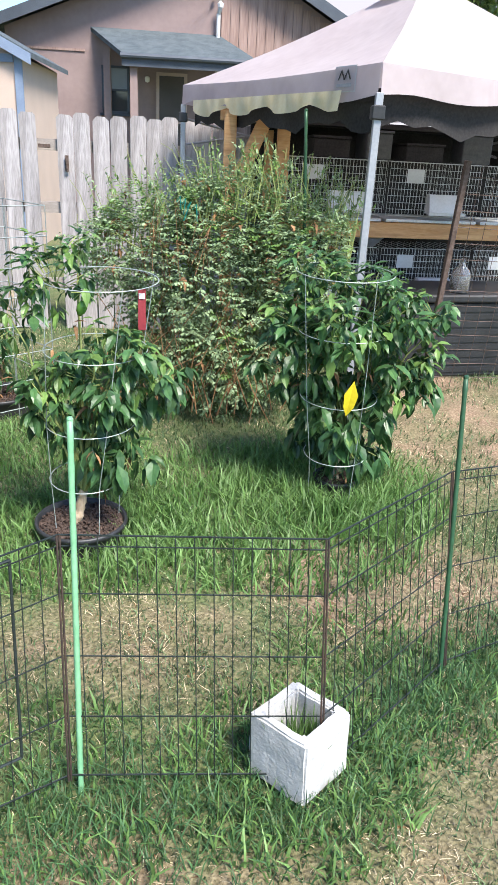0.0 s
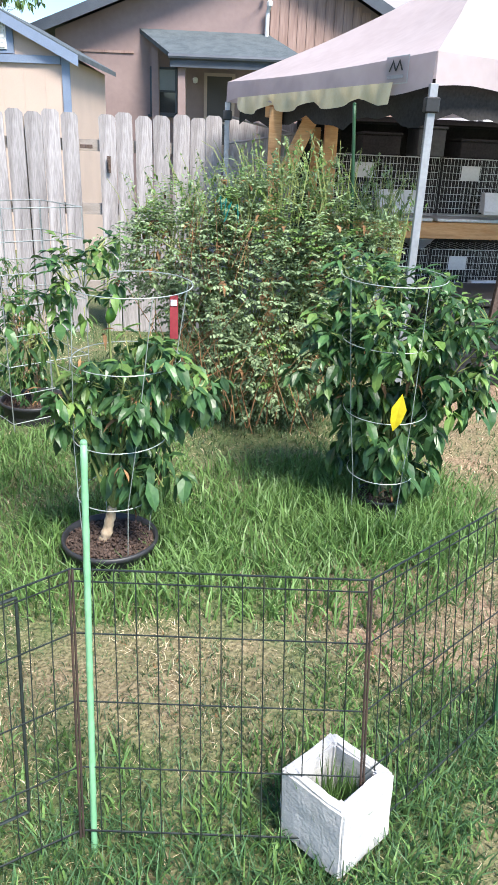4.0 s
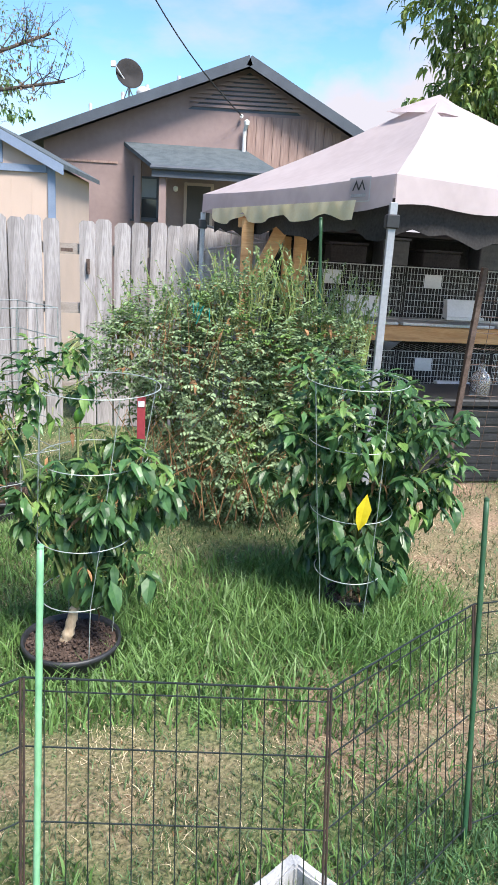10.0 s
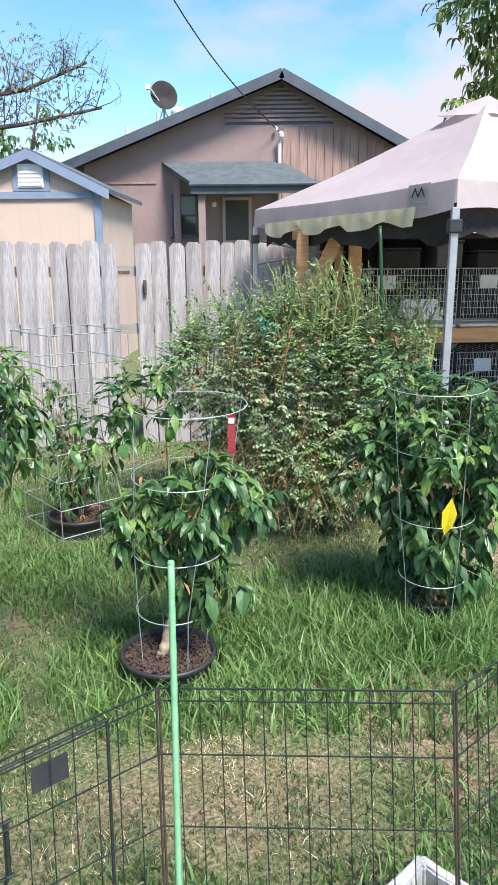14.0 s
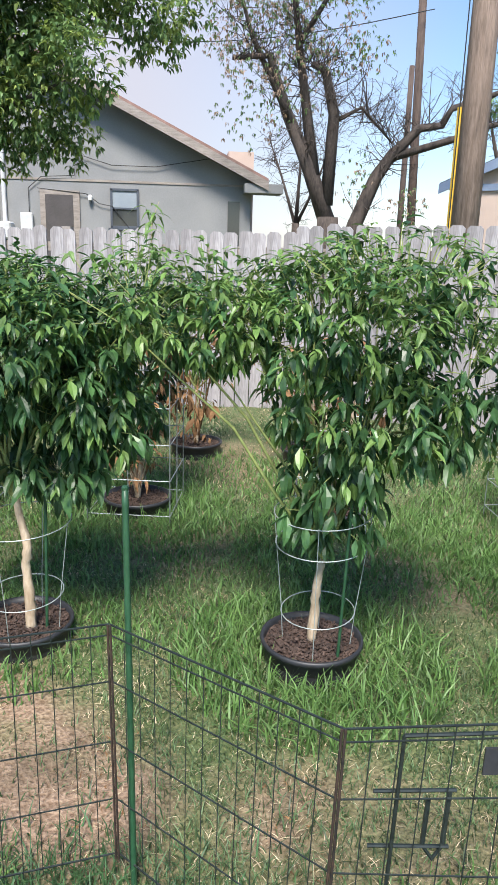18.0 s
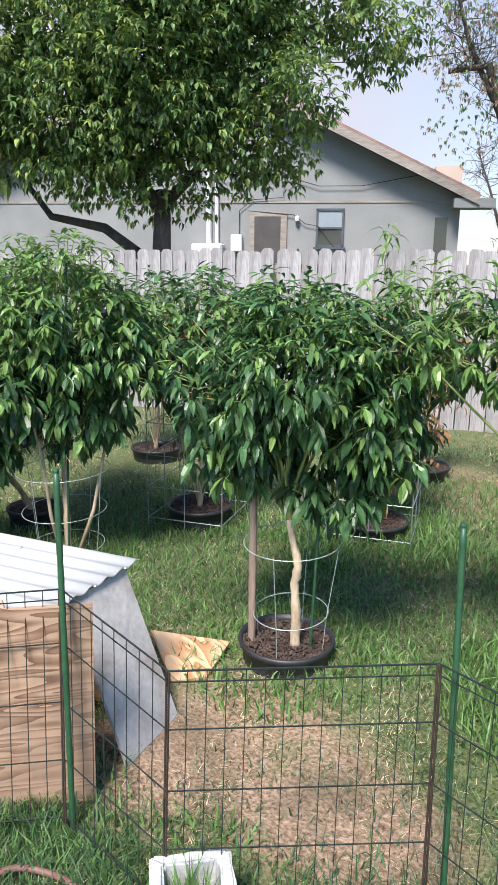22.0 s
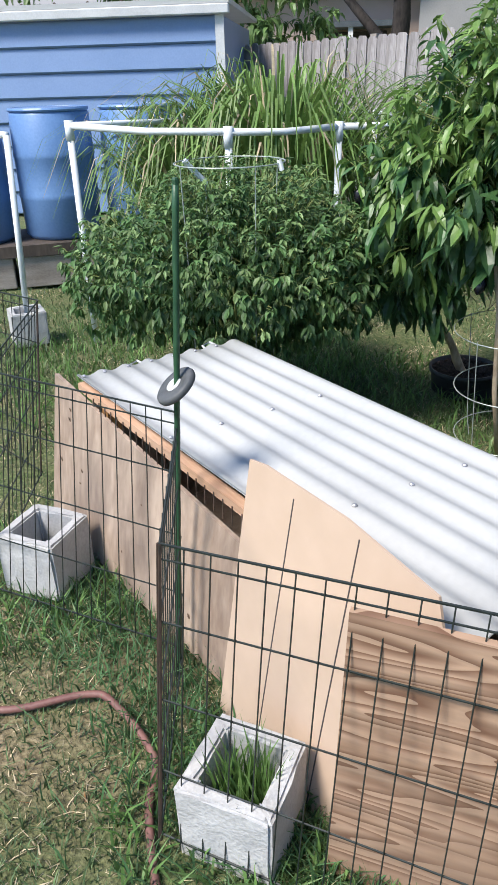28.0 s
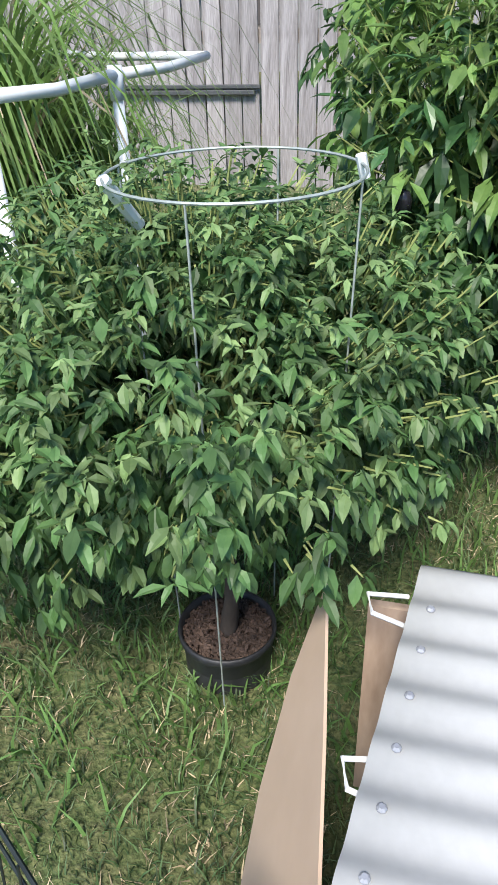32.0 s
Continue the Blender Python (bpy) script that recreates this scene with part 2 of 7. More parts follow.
M["soil"] = mat("potting_soil", (0.03, 0.018, 0.014), (0.08, 0.05, 0.04), 30, 1.0, 1.0, fine=140)
M["chip"] = mat("bark_chip", (0.03, 0.02, 0.016), (0.1, 0.066, 0.052), 20, 0.95, 0.5, fine=90, island=0.3)
M["stem"] = mat("pale_trunk_bark", (0.32, 0.235, 0.15), (0.56, 0.455, 0.33), 20, 0.85, 0.5, fine=90, stretch=(1, 1, 0.35))
M["greenstem"] = mat("green_stem", (0.16, 0.2, 0.06), (0.28, 0.32, 0.11), 20, 0.7, 0.2)
M["bark"] = mat("dark_bark", (0.03, 0.024, 0.021), (0.095, 0.075, 0.064), 8, 0.95, 0.8, fine=40, stretch=(1, 1, 0.3))
M["polewood"] = mat("utility_pole_wood", (0.17, 0.12, 0.09), (0.34, 0.25, 0.2), 6, 0.9, 0.5, fine=30, stretch=(3, 3, 0.3), dirt=(0.08, 0.06, 0.05), dirt_scale=9)
M["yellow"] = mat("yellow_guard", (0.7, 0.42, 0.03), (0.8, 0.5, 0.06), 5, 0.5, 0.05)
M["cable"] = mat("black_cable", (0.01, 0.01, 0.01), (0.03, 0.03, 0.03), 10, 0.6, 0.0)
M["blueshed"] = mat("blue_metal_siding", (0.15, 0.24, 0.43), (0.19, 0.285, 0.49), 1.5, 0.5, 0.05)
M["barrel"] = mat("blue_barrel_plastic", (0.1, 0.2, 0.42), (0.14, 0.26, 0.5), 3, 0.4, 0.05)
M["pvc"] = mat("white_pvc", (0.7, 0.74, 0.76), (0.78, 0.8, 0.82), 8, 0.35, 0.02, dirt=(0.5, 0.52, 0.5), dirt_scale=12, dirt_amt=0.3)
M["hose"] = mat("faded_red_hose", (0.12, 0.05, 0.045), (0.22, 0.105, 0.09), 12, 0.6, 0.1, dirt=(0.2, 0.15, 0.12), dirt_scale=8)
M["greycase"] = mat("pale_grey_plastic", (0.5, 0.51, 0.52), (0.62, 0.63, 0.64), 6, 0.5, 0.05)
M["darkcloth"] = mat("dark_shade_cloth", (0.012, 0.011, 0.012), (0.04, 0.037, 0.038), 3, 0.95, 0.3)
M["teal"] = mat("teal_tie", (0.0, 0.17, 0.15), (0.01, 0.26, 0.22), 10, 0.6, 0.0)
M["rubber"] = mat("grey_weight", (0.05, 0.055, 0.06), (0.09, 0.095, 0.1), 20, 0.6, 0.2)
M["redtag"] = mat("red_plant_tag", (0.2, 0.02, 0.03), (0.3, 0.04, 0.05), 20, 0.5, 0.0)
M["pepper_leaf"] = mat("pepper_leaf", (0.03, 0.085, 0.032), (0.074, 0.16, 0.052), 14, 0.38, 0.1, island=0.5, sub=0.3)
M["pale_leaf"] = mat("light_pepper_leaf", (0.095, 0.19, 0.045), (0.18, 0.29, 0.08), 14, 0.4, 0.1, island=0.35, sub=0.3)
M["tomato_leaf"] = mat("tomato_leaf", (0.17, 0.255, 0.13), (0.3, 0.39, 0.225), 14, 0.85, 0.1, island=0.45, spec=0.2, sub=0.34)
M["dry_leaf"] = mat("dried_leaf", (0.14, 0.07, 0.03), (0.3, 0.17, 0.08), 20, 0.9, 0.2, island=0.4, sub=0.15)
M["yellow_leaf"] = mat("yellow_leaf", (0.65, 0.5, 0.01), (0.75, 0.62, 0.03), 20, 0.5, 0.1, sub=0.25)
M["tree_leaf"] = mat("tree_leaf", (0.075, 0.15, 0.05), (0.165, 0.26, 0.085), 3, 0.45, 0.1, island=0.5, sub=0.38)
M["yellowish_tree_leaf"] = mat("yellowish_tree_leaf", (0.19, 0.27, 0.06), (0.31, 0.39, 0.11), 3, 0.5, 0.1, island=0.4, sub=0.4)
M["rosy_leaf"] = mat("rosy_autumn_leaf", (0.22, 0.15, 0.1), (0.4, 0.29, 0.2), 6, 0.6, 0.1, island=0.4, sub=0.35)
M["reed"] = mat("lemongrass_blade", (0.1, 0.19, 0.04), (0.2, 0.31, 0.09), 6, 0.5, 0.1, island=0.4, sub=0.3)
M["blade"] = mat("grass_blade", (0.06, 0.115, 0.042), (0.15, 0.225, 0.1), 3, 0.5, 0.0, island=0.62, sub=0.32)
M["lush"] = mat("lush_grass_blade", (0.095, 0.2, 0.05), (0.185, 0.31, 0.1), 3, 0.5, 0.0, island=0.35, sub=0.35)
M["straw"] = mat("dry_grass_blade", (0.36, 0.29, 0.18), (0.6, 0.5, 0.34), 3, 0.7, 0.0, island=0.5, sub=0.2)
M["dark_blade"] = mat("dark_grass_blade", (0.045, 0.115, 0.042), (0.09, 0.19, 0.075), 3, 0.55, 0.0, island=0.4, sub=0.3)
M["chilli_leaf"] = mat("chilli_leaf", (0.05, 0.118, 0.036), (0.1, 0.19, 0.062), 14, 0.55, 0.1, island=0.5, sub=0.28)
M["pale_chilli_leaf"] = mat("pale_chilli_leaf", (0.125, 0.21, 0.075), (0.21, 0.315, 0.125), 14, 0.55, 0.1, island=0.4, sub=0.3)
M["fruit"] = mat("green_pepper_fruit", (0.06, 0.16, 0.025), (0.1, 0.24, 0.04), 10, 0.25, 0.0)
M["darkfruit"] = mat("dark_purple_pepper", (0.008, 0.008, 0.012), (0.02, 0.018, 0.026), 10, 0.2, 0.0)



def grain(name, c1, c2, c3, scale, axis, distort):
    """Sawn plywood face: wavy growth bands under fine streaks."""
    m = bpy.data.materials.new(name)
    m.use_nodes = True
    n, l = m.node_tree.nodes, m.node_tree.links
    b = n["Principled BSDF"]
    co = n.new("ShaderNodeTexCoord")
    # growth rings: level lines of a stretched noise
    mw = n.new("ShaderNodeMapping")
    mw.inputs["Scale"].default_value = {"Z": (1, 1, scale), "X": (scale, 1, 1), "Y": (1, scale, 1)}[axis]
    nw = n.new("ShaderNodeTexNoise")
    nw.inputs["Scale"].default_value, nw.inputs["Detail"].default_value, nw.inputs["Roughness"].default_value = 1.7, 1.5, 0.4
    w = n.new("ShaderNodeMath")
    w.operation, w.inputs[1].default_value = "MULTIPLY", distort
    wf = n.new("ShaderNodeMath")
    wf.operation = "FRACT"
    l.new(co.outputs["Object"], mw.inputs["Vector"])
    l.new(mw.outputs["Vector"], nw.inputs["Vector"])
    l.new(nw.outputs["Fac"], w.inputs[0])
    l.new(w.outputs["Value"], wf.inputs[0])
    ma = n.new("ShaderNodeMapping")
    ma.inputs["Scale"].default_value = {"Z": (8, 8, 60), "X": (60, 8, 8), "Y": (8, 60, 8)}[axis]
    f = n.new("ShaderNodeTexNoise")
    f.inputs["Scale"].default_value, f.inputs["Detail"].default_value = 1.2, 5
    l.new(co.outputs["Object"], ma.inputs["Vector"])
    l.new(ma.outputs["Vector"], f.inputs["Vector"])
    r = n.new("ShaderNodeValToRGB")
    r.color_ramp.elements[0].color, r.color_ramp.elements[1].color = (*c1, 1), (*c2, 1)
    r.color_ramp.elements[0].position, r.color_ramp.elements[1].position = 0.05, 0.75
    l.new(wf.outputs["Value"], r.inputs["Fac"])
    big = n.new("ShaderNodeTexNoise")
    big.inputs["Scale"].default_value = 3.5
    l.new(co.outputs["Object"], big.inputs["Vector"])
    x1, x2 = n.new("ShaderNodeMixRGB"), n.new("ShaderNodeMixRGB")
    x1.blend_type = "MULTIPLY"
    x1.inputs["Fac"].default_value = 0.55
    l.new(r.outputs["Color"], x1.inputs["Color1"])
    l.new(f.outputs["Fac"], x1.inputs["Color2"])
    k = n.new("ShaderNodeMapRange")
    k.inputs["From Min"].default_value, k.inputs["From Max"].default_value, k.inputs["To Max"].default_value = 0.45, 0.7, 0.6
    l.new(big.outputs["Fac"], k.inputs["Value"])
    l.new(k.outputs["Result"], x2.inputs["Fac"])
    l.new(x1.outputs["Color"], x2.inputs["Color1"])
    x2.inputs["Color2"].default_value = (*c3, 1)
    l.new(x2.outputs["Color"], b.inputs["Base Color"])
    b.inputs["Roughness"].default_value = 0.8
    bp = n.new("ShaderNodeBump")
    bp.inputs["Strength"].default_value, bp.inputs["Distance"].default_value = 0.25, 0.004
    l.new(wf.outputs["Value"], bp.inputs["Height"])
    l.new(bp.outputs["Normal"], b.inputs["Normal"])
    return m


M["plyfront"] = grain("banded_plywood", (0.24, 0.125, 0.075), (0.56, 0.37, 0.25), (0.34, 0.22, 0.15), 9.0, "Z", 11.0)
M["pine"] = grain("pine_plywood", (0.5, 0.24, 0.1), (0.8, 0.56, 0.35), (0.6, 0.4, 0.25), 4.0, "Y", 12.0)

# ---------------------------------------------------------------- mesh tools
class Geo:
    """Collects vertices and faces for one mesh."""

    def __init__(self):
        self.v, self.f = [], []

    def add(self, verts, faces):
        k = len(self.v)
        self.v += [tuple(p) for p in verts]
        self.f += [tuple(i + k for i in q) for q in faces]
        return self

    def box(self, lo, hi, m=None, bev=0.0):
        """A box between two corners, with chamfered upright and lying edges when bev > 0."""
        if bev <= 0:
            vs = [(x, y, z) for z in (lo[2], hi[2]) for x, y in ((lo[0], lo[1]), (hi[0], lo[1]), (hi[0], hi[1]), (lo[0], hi[1]))]
            fs = [(3, 2, 1, 0), (4, 5, 6, 7), (0, 1, 5, 4), (1, 2, 6, 5), (2, 3, 7, 6), (3, 0, 4, 7)]
        else:
            rings = []
            for z, b in ((lo[2], bev), (lo[2] + bev, 0), (hi[2] - bev, 0), (hi[2], bev)):
                x0, x1, y0, y1 = lo[0] + b, hi[0] - b, lo[1] + b, hi[1] - b
                c = bev
                rings.append([(x0 + c, y0, z), (x1 - c, y0, z), (x1, y0 + c, z), (x1, y1 - c, z), (x1 - c, y1, z), (x0 + c, y1, z), (x0, y1 - c, z), (x0, y0 + c, z)])
            vs = [p for r in rings for p in r]
            fs = [tuple(reversed(range(8))), tuple(range(24, 32))]
            fs += [(8 * k + i, 8 * k + (i + 1) % 8, 8 * k + 8 + (i + 1) % 8, 8 * k + 8 + i) for k in range(3) for i in range(8)]
        if m is not None:
            vs = [m @ Vector(p) for p in vs]
        return self.add(vs, fs)

    def tube(self, pts, radii, n=6, caps=True):
        """A tube along points, with one radius or one for each point."""
        pts = [Vector(p) for p in pts]
        if not hasattr(radii, "__len__"):
            radii = [radii] * len(pts)
        d = (pts[1] - pts[0]).normalized()
        up = Vector((0, 0, 1)) if abs(d.z) < 0.9 else Vector((1, 0, 0))
        side = d.cross(up).normalized()
        vs, fs = [], []
        for i, p in enumerate(pts):
            a, b = pts[max(i - 1, 0)], pts[min(i + 1, len(pts) - 1)]
            t = (b - a).normalized()
            side = (side - t * side.dot(t)).normalized()
            oth = t.cross(side)
            for k in range(n):
                w = 2 * math.pi * k / n
                vs.append(p + (side * math.cos(w) + oth * math.sin(w)) * radii[i])
        for i in range(len(pts) - 1):
            for k in range(n):
                fs.append((i * n + k, i * n + (k + 1) % n, (i + 1) * n + (k + 1) % n, (i + 1) * n + k))
        if caps:
            fs += [tuple(reversed(range(n))), tuple(range((len(pts) - 1) * n, len(pts) * n))]
        return self.add(vs, fs)

    def ring(self, c, r, tr, n=28, k=5, tilt=0.0, wob=0.0):
        pts = []
        for i in range(n):
            a = 2 * math.pi * i / n
            q = r * (1 + wob * math.sin(2 * a + 1))
            pts.append((c[0] + q * math.cos(a), c[1] + q * math.sin(a), c[2] + tilt * math.sin(a)))
        vs, fs = [], []
        for i in range(n):
            a = 2 * math.pi * i / n
            rad = Vector((math.cos(a), math.sin(a), 0))
            for j in range(k):
                w = 2 * math.pi * j / k
                vs.append(Vector(pts[i]) + rad * (tr * math.cos(w)) + Vector((0, 0, tr * math.sin(w))))
        for i in range(n):
            for j in range(k):
                fs.append((i * k + j, ((i + 1) % n) * k + j, ((i + 1) % n) * k + (j + 1) % k, i * k + (j + 1) % k))
        return self.add(vs, fs)

    def lathe(self, prof, c=(0, 0, 0), n=32):
        """A turned body from (radius, height) pairs."""
        vs = [(c[0] + r * math.cos(2 * math.pi * i / n), c[1] + r * math.sin(2 * math.pi * i / n), c[2] + z) for r, z in prof for i in range(n)]
        fs = [(a * n + i, a * n + (i + 1) % n, (a + 1) * n + (i + 1) % n, (a + 1) * n + i) for a in range(len(prof) - 1) for i in range(n)]
        return self.add(vs, fs)

    def leaf(self, p, d, up, ln, wd, droop=0.2, fold=0.15):
        """A pointed leaf, folded along its midrib and drooping to its tip."""
        d = d.normalized()
        s = d.cross(up)
        s = s.normalized() if s.length > 1e-4 else Vector((1, 0, 0))
        u = s.cross(d)
        q1 = p + d * (ln * 0.38)
        q2 = p + d * (ln * 0.72) - u * (droop * ln * 0.35)
        tip = p + d * (ln * 0.97) - u * (droop * ln)
        e = u * (fold * wd)
        self.add([p, q1 - e, q2 - e, tip, q1 + s * (wd * 0.5), q2 + s * (wd * 0.36), q1 - s * (wd * 0.5), q2 - s * (wd * 0.36)],
                 [(0, 4, 1), (1, 4, 5, 2), (2, 5, 3), (0, 1, 6), (1, 2, 7, 6), (2, 3, 7)])

    def mesh(self, name, material, smooth=False):
        me = bpy.data.meshes.new(name)
        me.from_pydata([tuple(p) for p in self.v], [], self.f)
        if material is not None:
            me.materials.append(material)
        if smooth:
            me.polygons.foreach_set("use_smooth", [True] * len(me.polygons))
        me.update()
        return me


def part(name, geo, material, parent=None, label="", smooth=False):
    """Links a Geo (or a mesh) as one object, under a thing or under a part."""
    me = geo.mesh(name, material, smooth) if isinstance(geo, Geo) else geo
    ob = new(name, me)
    if parent is not None:
        ob.parent = parent
    if label:
        ob["label"] = label
    return ob


def thing(name, label, category, m=None, group="", kind=""):
    """An empty at a thing's base, to hold its parts."""
    ob = new(name)
    ob.empty_display_size = 0.1
    if m is not None:
        ob.matrix_world = m
    return tagged(ob, label, category, group, kind)


def solid(name, geo, material, label, category="", group="", kind="", smooth=False):
    return tagged(part(name, geo, material, None, "", smooth), label, category, group, kind)


rnd = random.Random(7)

# ---------------------------------------------------------------- ground and grass
BARE = [  # worn spots in the lawn: centre, radii, strength
    (0.80, 2.15, 0.62, 0.36, 0.85), (-0.25, 1.75, 0.42, 0.26, 0.5), (-2.0, 0.92, 0.62, 0.30, 1.0), (-0.1, 0.55, 0.55, 0.22, 0.55),
    (1.25, 3.7, 0.55, 0.9, 0.45), (-2.7, 2.55, 0.35, 0.45, 0.35), (-1.5, 3.0, 0.5, 0.3, 0.3), (-1.0, 1.35, 0.4, 0.3, 0.45),
    (-3.3, 3.9, 0.9, 0.5, 0.6), (-3.0, -0.55, 0.45, 0.35, 0.5), (1.7, 4.7, 0.7, 0.5, 0.6), (-2.3, 0.55, 0.3, 0.25, 0.9),
    (0.2, 1.45, 0.3, 0.15, 0.4), (1.1, 1.2, 0.5, 0.3, 0.5), (-0.3, 0.88, 0.34, 0.13, 0.7), (0.1, 0.84, 0.28, 0.12, 0.65), (0.62, 0.9, 0.35, 0.16, 0.5), (1.5, 3.85, 0.5, 0.6, 0.6),
]


def bare_at(x, y):
    """How bare the lawn is at a place, 0 to 1."""
    b = np.zeros_like(x)
    for cx, cy, rx, ry, s in BARE:
        q = ((x - cx) / rx) ** 2 + ((y - cy) / ry) ** 2
        b = np.maximum(b, s * np.clip(1.5 - q, 0, 1))
    w = 0.5 + 0.5 * np.sin(5.1 * x + 1.7 * np.sin(3.3 * y)) * np.sin(4.3 * y + 1.1 * np.sin(6.1 * x + 0.5))
    f = 0.5 + 0.5 * np.sin(13.1 * x + 2.3 * np.sin(9.3 * y)) * np.sin(11.7 * y + 1.9 * np.sin(14.1 * x + 0.5))
    return np.clip(b * (0.3 + 0.55 * w + 0.45 * f) + 0.16 * (w > 0.86), 0, 1)


def axis_steps(lo, hi, step):
    near = list(np.arange(lo, hi + 1e-6, step))
    return [-900, -300, -100, -40, -22, -14] + near + [14, 22, 40, 100, 300, 900]


def build_ground():
    xs, ys = np.array(axis_steps(-9, 4, 0.1)), np.array(axis_steps(-3, 8, 0.1))
    X, Y = np.meshgrid(xs, ys)
    near = (X > -9.5) & (X < 4.5) & (Y > -3.5) & (Y < 8.5)
    Z = np.where(near, 0.012 * np.sin(2.1 * X + 0.6 * Y) + 0.01 * np.sin(3.7 * Y - 1.3 * X) + 0.006 * np.sin(9 * X + 7 * Y), 0.0) - 0.012
    me = bpy.data.meshes.new("ground")
    nx, ny = len(xs), len(ys)
    verts = np.stack([X.ravel(), Y.ravel(), Z.ravel()], 1)
    faces = [(j * nx + i, j * nx + i + 1, (j + 1) * nx + i + 1, (j + 1) * nx + i) for j in range(ny - 1) for i in range(nx - 1)]
    me.from_pydata(verts.tolist(), [], faces)
    att = me.color_attributes.new("worn", "FLOAT_COLOR", "POINT")
    b = np.where(near, bare_at(X, Y), 0.1).ravel()
    att.data.foreach_set("color", np.stack([b, b, b, np.ones_like(b)], 1).ravel())
    me.polygons.foreach_set("use_smooth", [True] * len(me.polygons))
    m = bpy.data.materials.new("lawn_soil")
    m.use_nodes = True
    n, l = m.node_tree.nodes, m.node_tree.links
    bs = n["Principled BSDF"]
    at = n.new("ShaderNodeAttribute")
    at.attribute_name = "worn"
    co = n.new("ShaderNodeTexCoord")
    n1, n2 = n.new("ShaderNodeTexNoise"), n.new("ShaderNodeTexNoise")
    n1.inputs["Scale"].default_value, n2.inputs["Scale"].default_value = 9, 70
    n1.inputs["Detail"].default_value = n2.inputs["Detail"].default_value = 6
    for q in (n1, n2):
        l.new(co.outputs["Object"], q.inputs["Vector"])
    soil, turf, mixc = n.new("ShaderNodeValToRGB"), n.new("ShaderNodeValToRGB"), n.new("ShaderNodeMixRGB")
    for ramp, a, c in ((soil, (0.17, 0.105, 0.065), (0.42, 0.3, 0.21)), (turf, (0.045, 0.075, 0.022), (0.15, 0.175, 0.07))):
        ramp.color_ramp.elements[0].position, ramp.color_ramp.elements[1].position = 0.33, 0.68
        ramp.color_ramp.elements[0].color, ramp.color_ramp.elements[1].color = (*a, 1), (*c, 1)
        l.new(n2.outputs["Fac"], ramp.inputs["Fac"])
    # darker damp blotches in the bare soil
    n3, k3, m3 = n.new("ShaderNodeTexNoise"), n.new("ShaderNodeMapRange"), n.new("ShaderNodeMixRGB")
    n3.inputs["Scale"].default_value, n3.inputs["Detail"].default_value = 4.5, 8
    k3.inputs["From Min"].default_value, k3.inputs["From Max"].default_value, k3.inputs["To Max"].default_value = 0.45, 0.68, 0.6
    m3.inputs["Color2"].default_value = (0.1, 0.075, 0.045, 1)
    l.new(co.outputs["Object"], n3.inputs["Vector"])
    l.new(n3.outputs["Fac"], k3.inputs["Value"])
    l.new(k3.outputs["Result"], m3.inputs["Fac"])
    l.new(soil.outputs["Color"], m3.inputs["Color1"])
    add = n.new("ShaderNodeMath")
    add.operation, add.inputs[1].default_value = "MULTIPLY_ADD", 1.2
    sub = n.new("ShaderNodeMath")
    sub.operation, sub.inputs[1].default_value = "SUBTRACT", 0.45
    l.new(n1.outputs["Fac"], sub.inputs[0])
    l.new(at.outputs["Fac"], add.inputs[0])
    l.new(sub.outputs["Value"], add.inputs[2])
    add.use_clamp = True
    l.new(add.outputs["Value"], mixc.inputs["Fac"])
    l.new(turf.outputs["Color"], mixc.inputs["Color1"])
    l.new(m3.outputs["Color"], mixc.inputs["Color2"])
    l.new(mixc.outputs["Color"], bs.inputs["Base Color"])
    bs.inputs["Roughness"].default_value = 1.0
    bp = n.new("ShaderNodeBump")
    bp.inputs["Strength"].default_value, bp.inputs["Distance"].default_value = 0.8, 0.02
    l.new(n2.outputs["Fac"], bp.inputs["Height"])
    l.new(bp.outputs["Normal"], bs.inputs["Normal"])
    me.materials.append(m)
    return tagged(new("ground", me), "uneven lawn soil with worn bare patches", "ground", kind="structure")


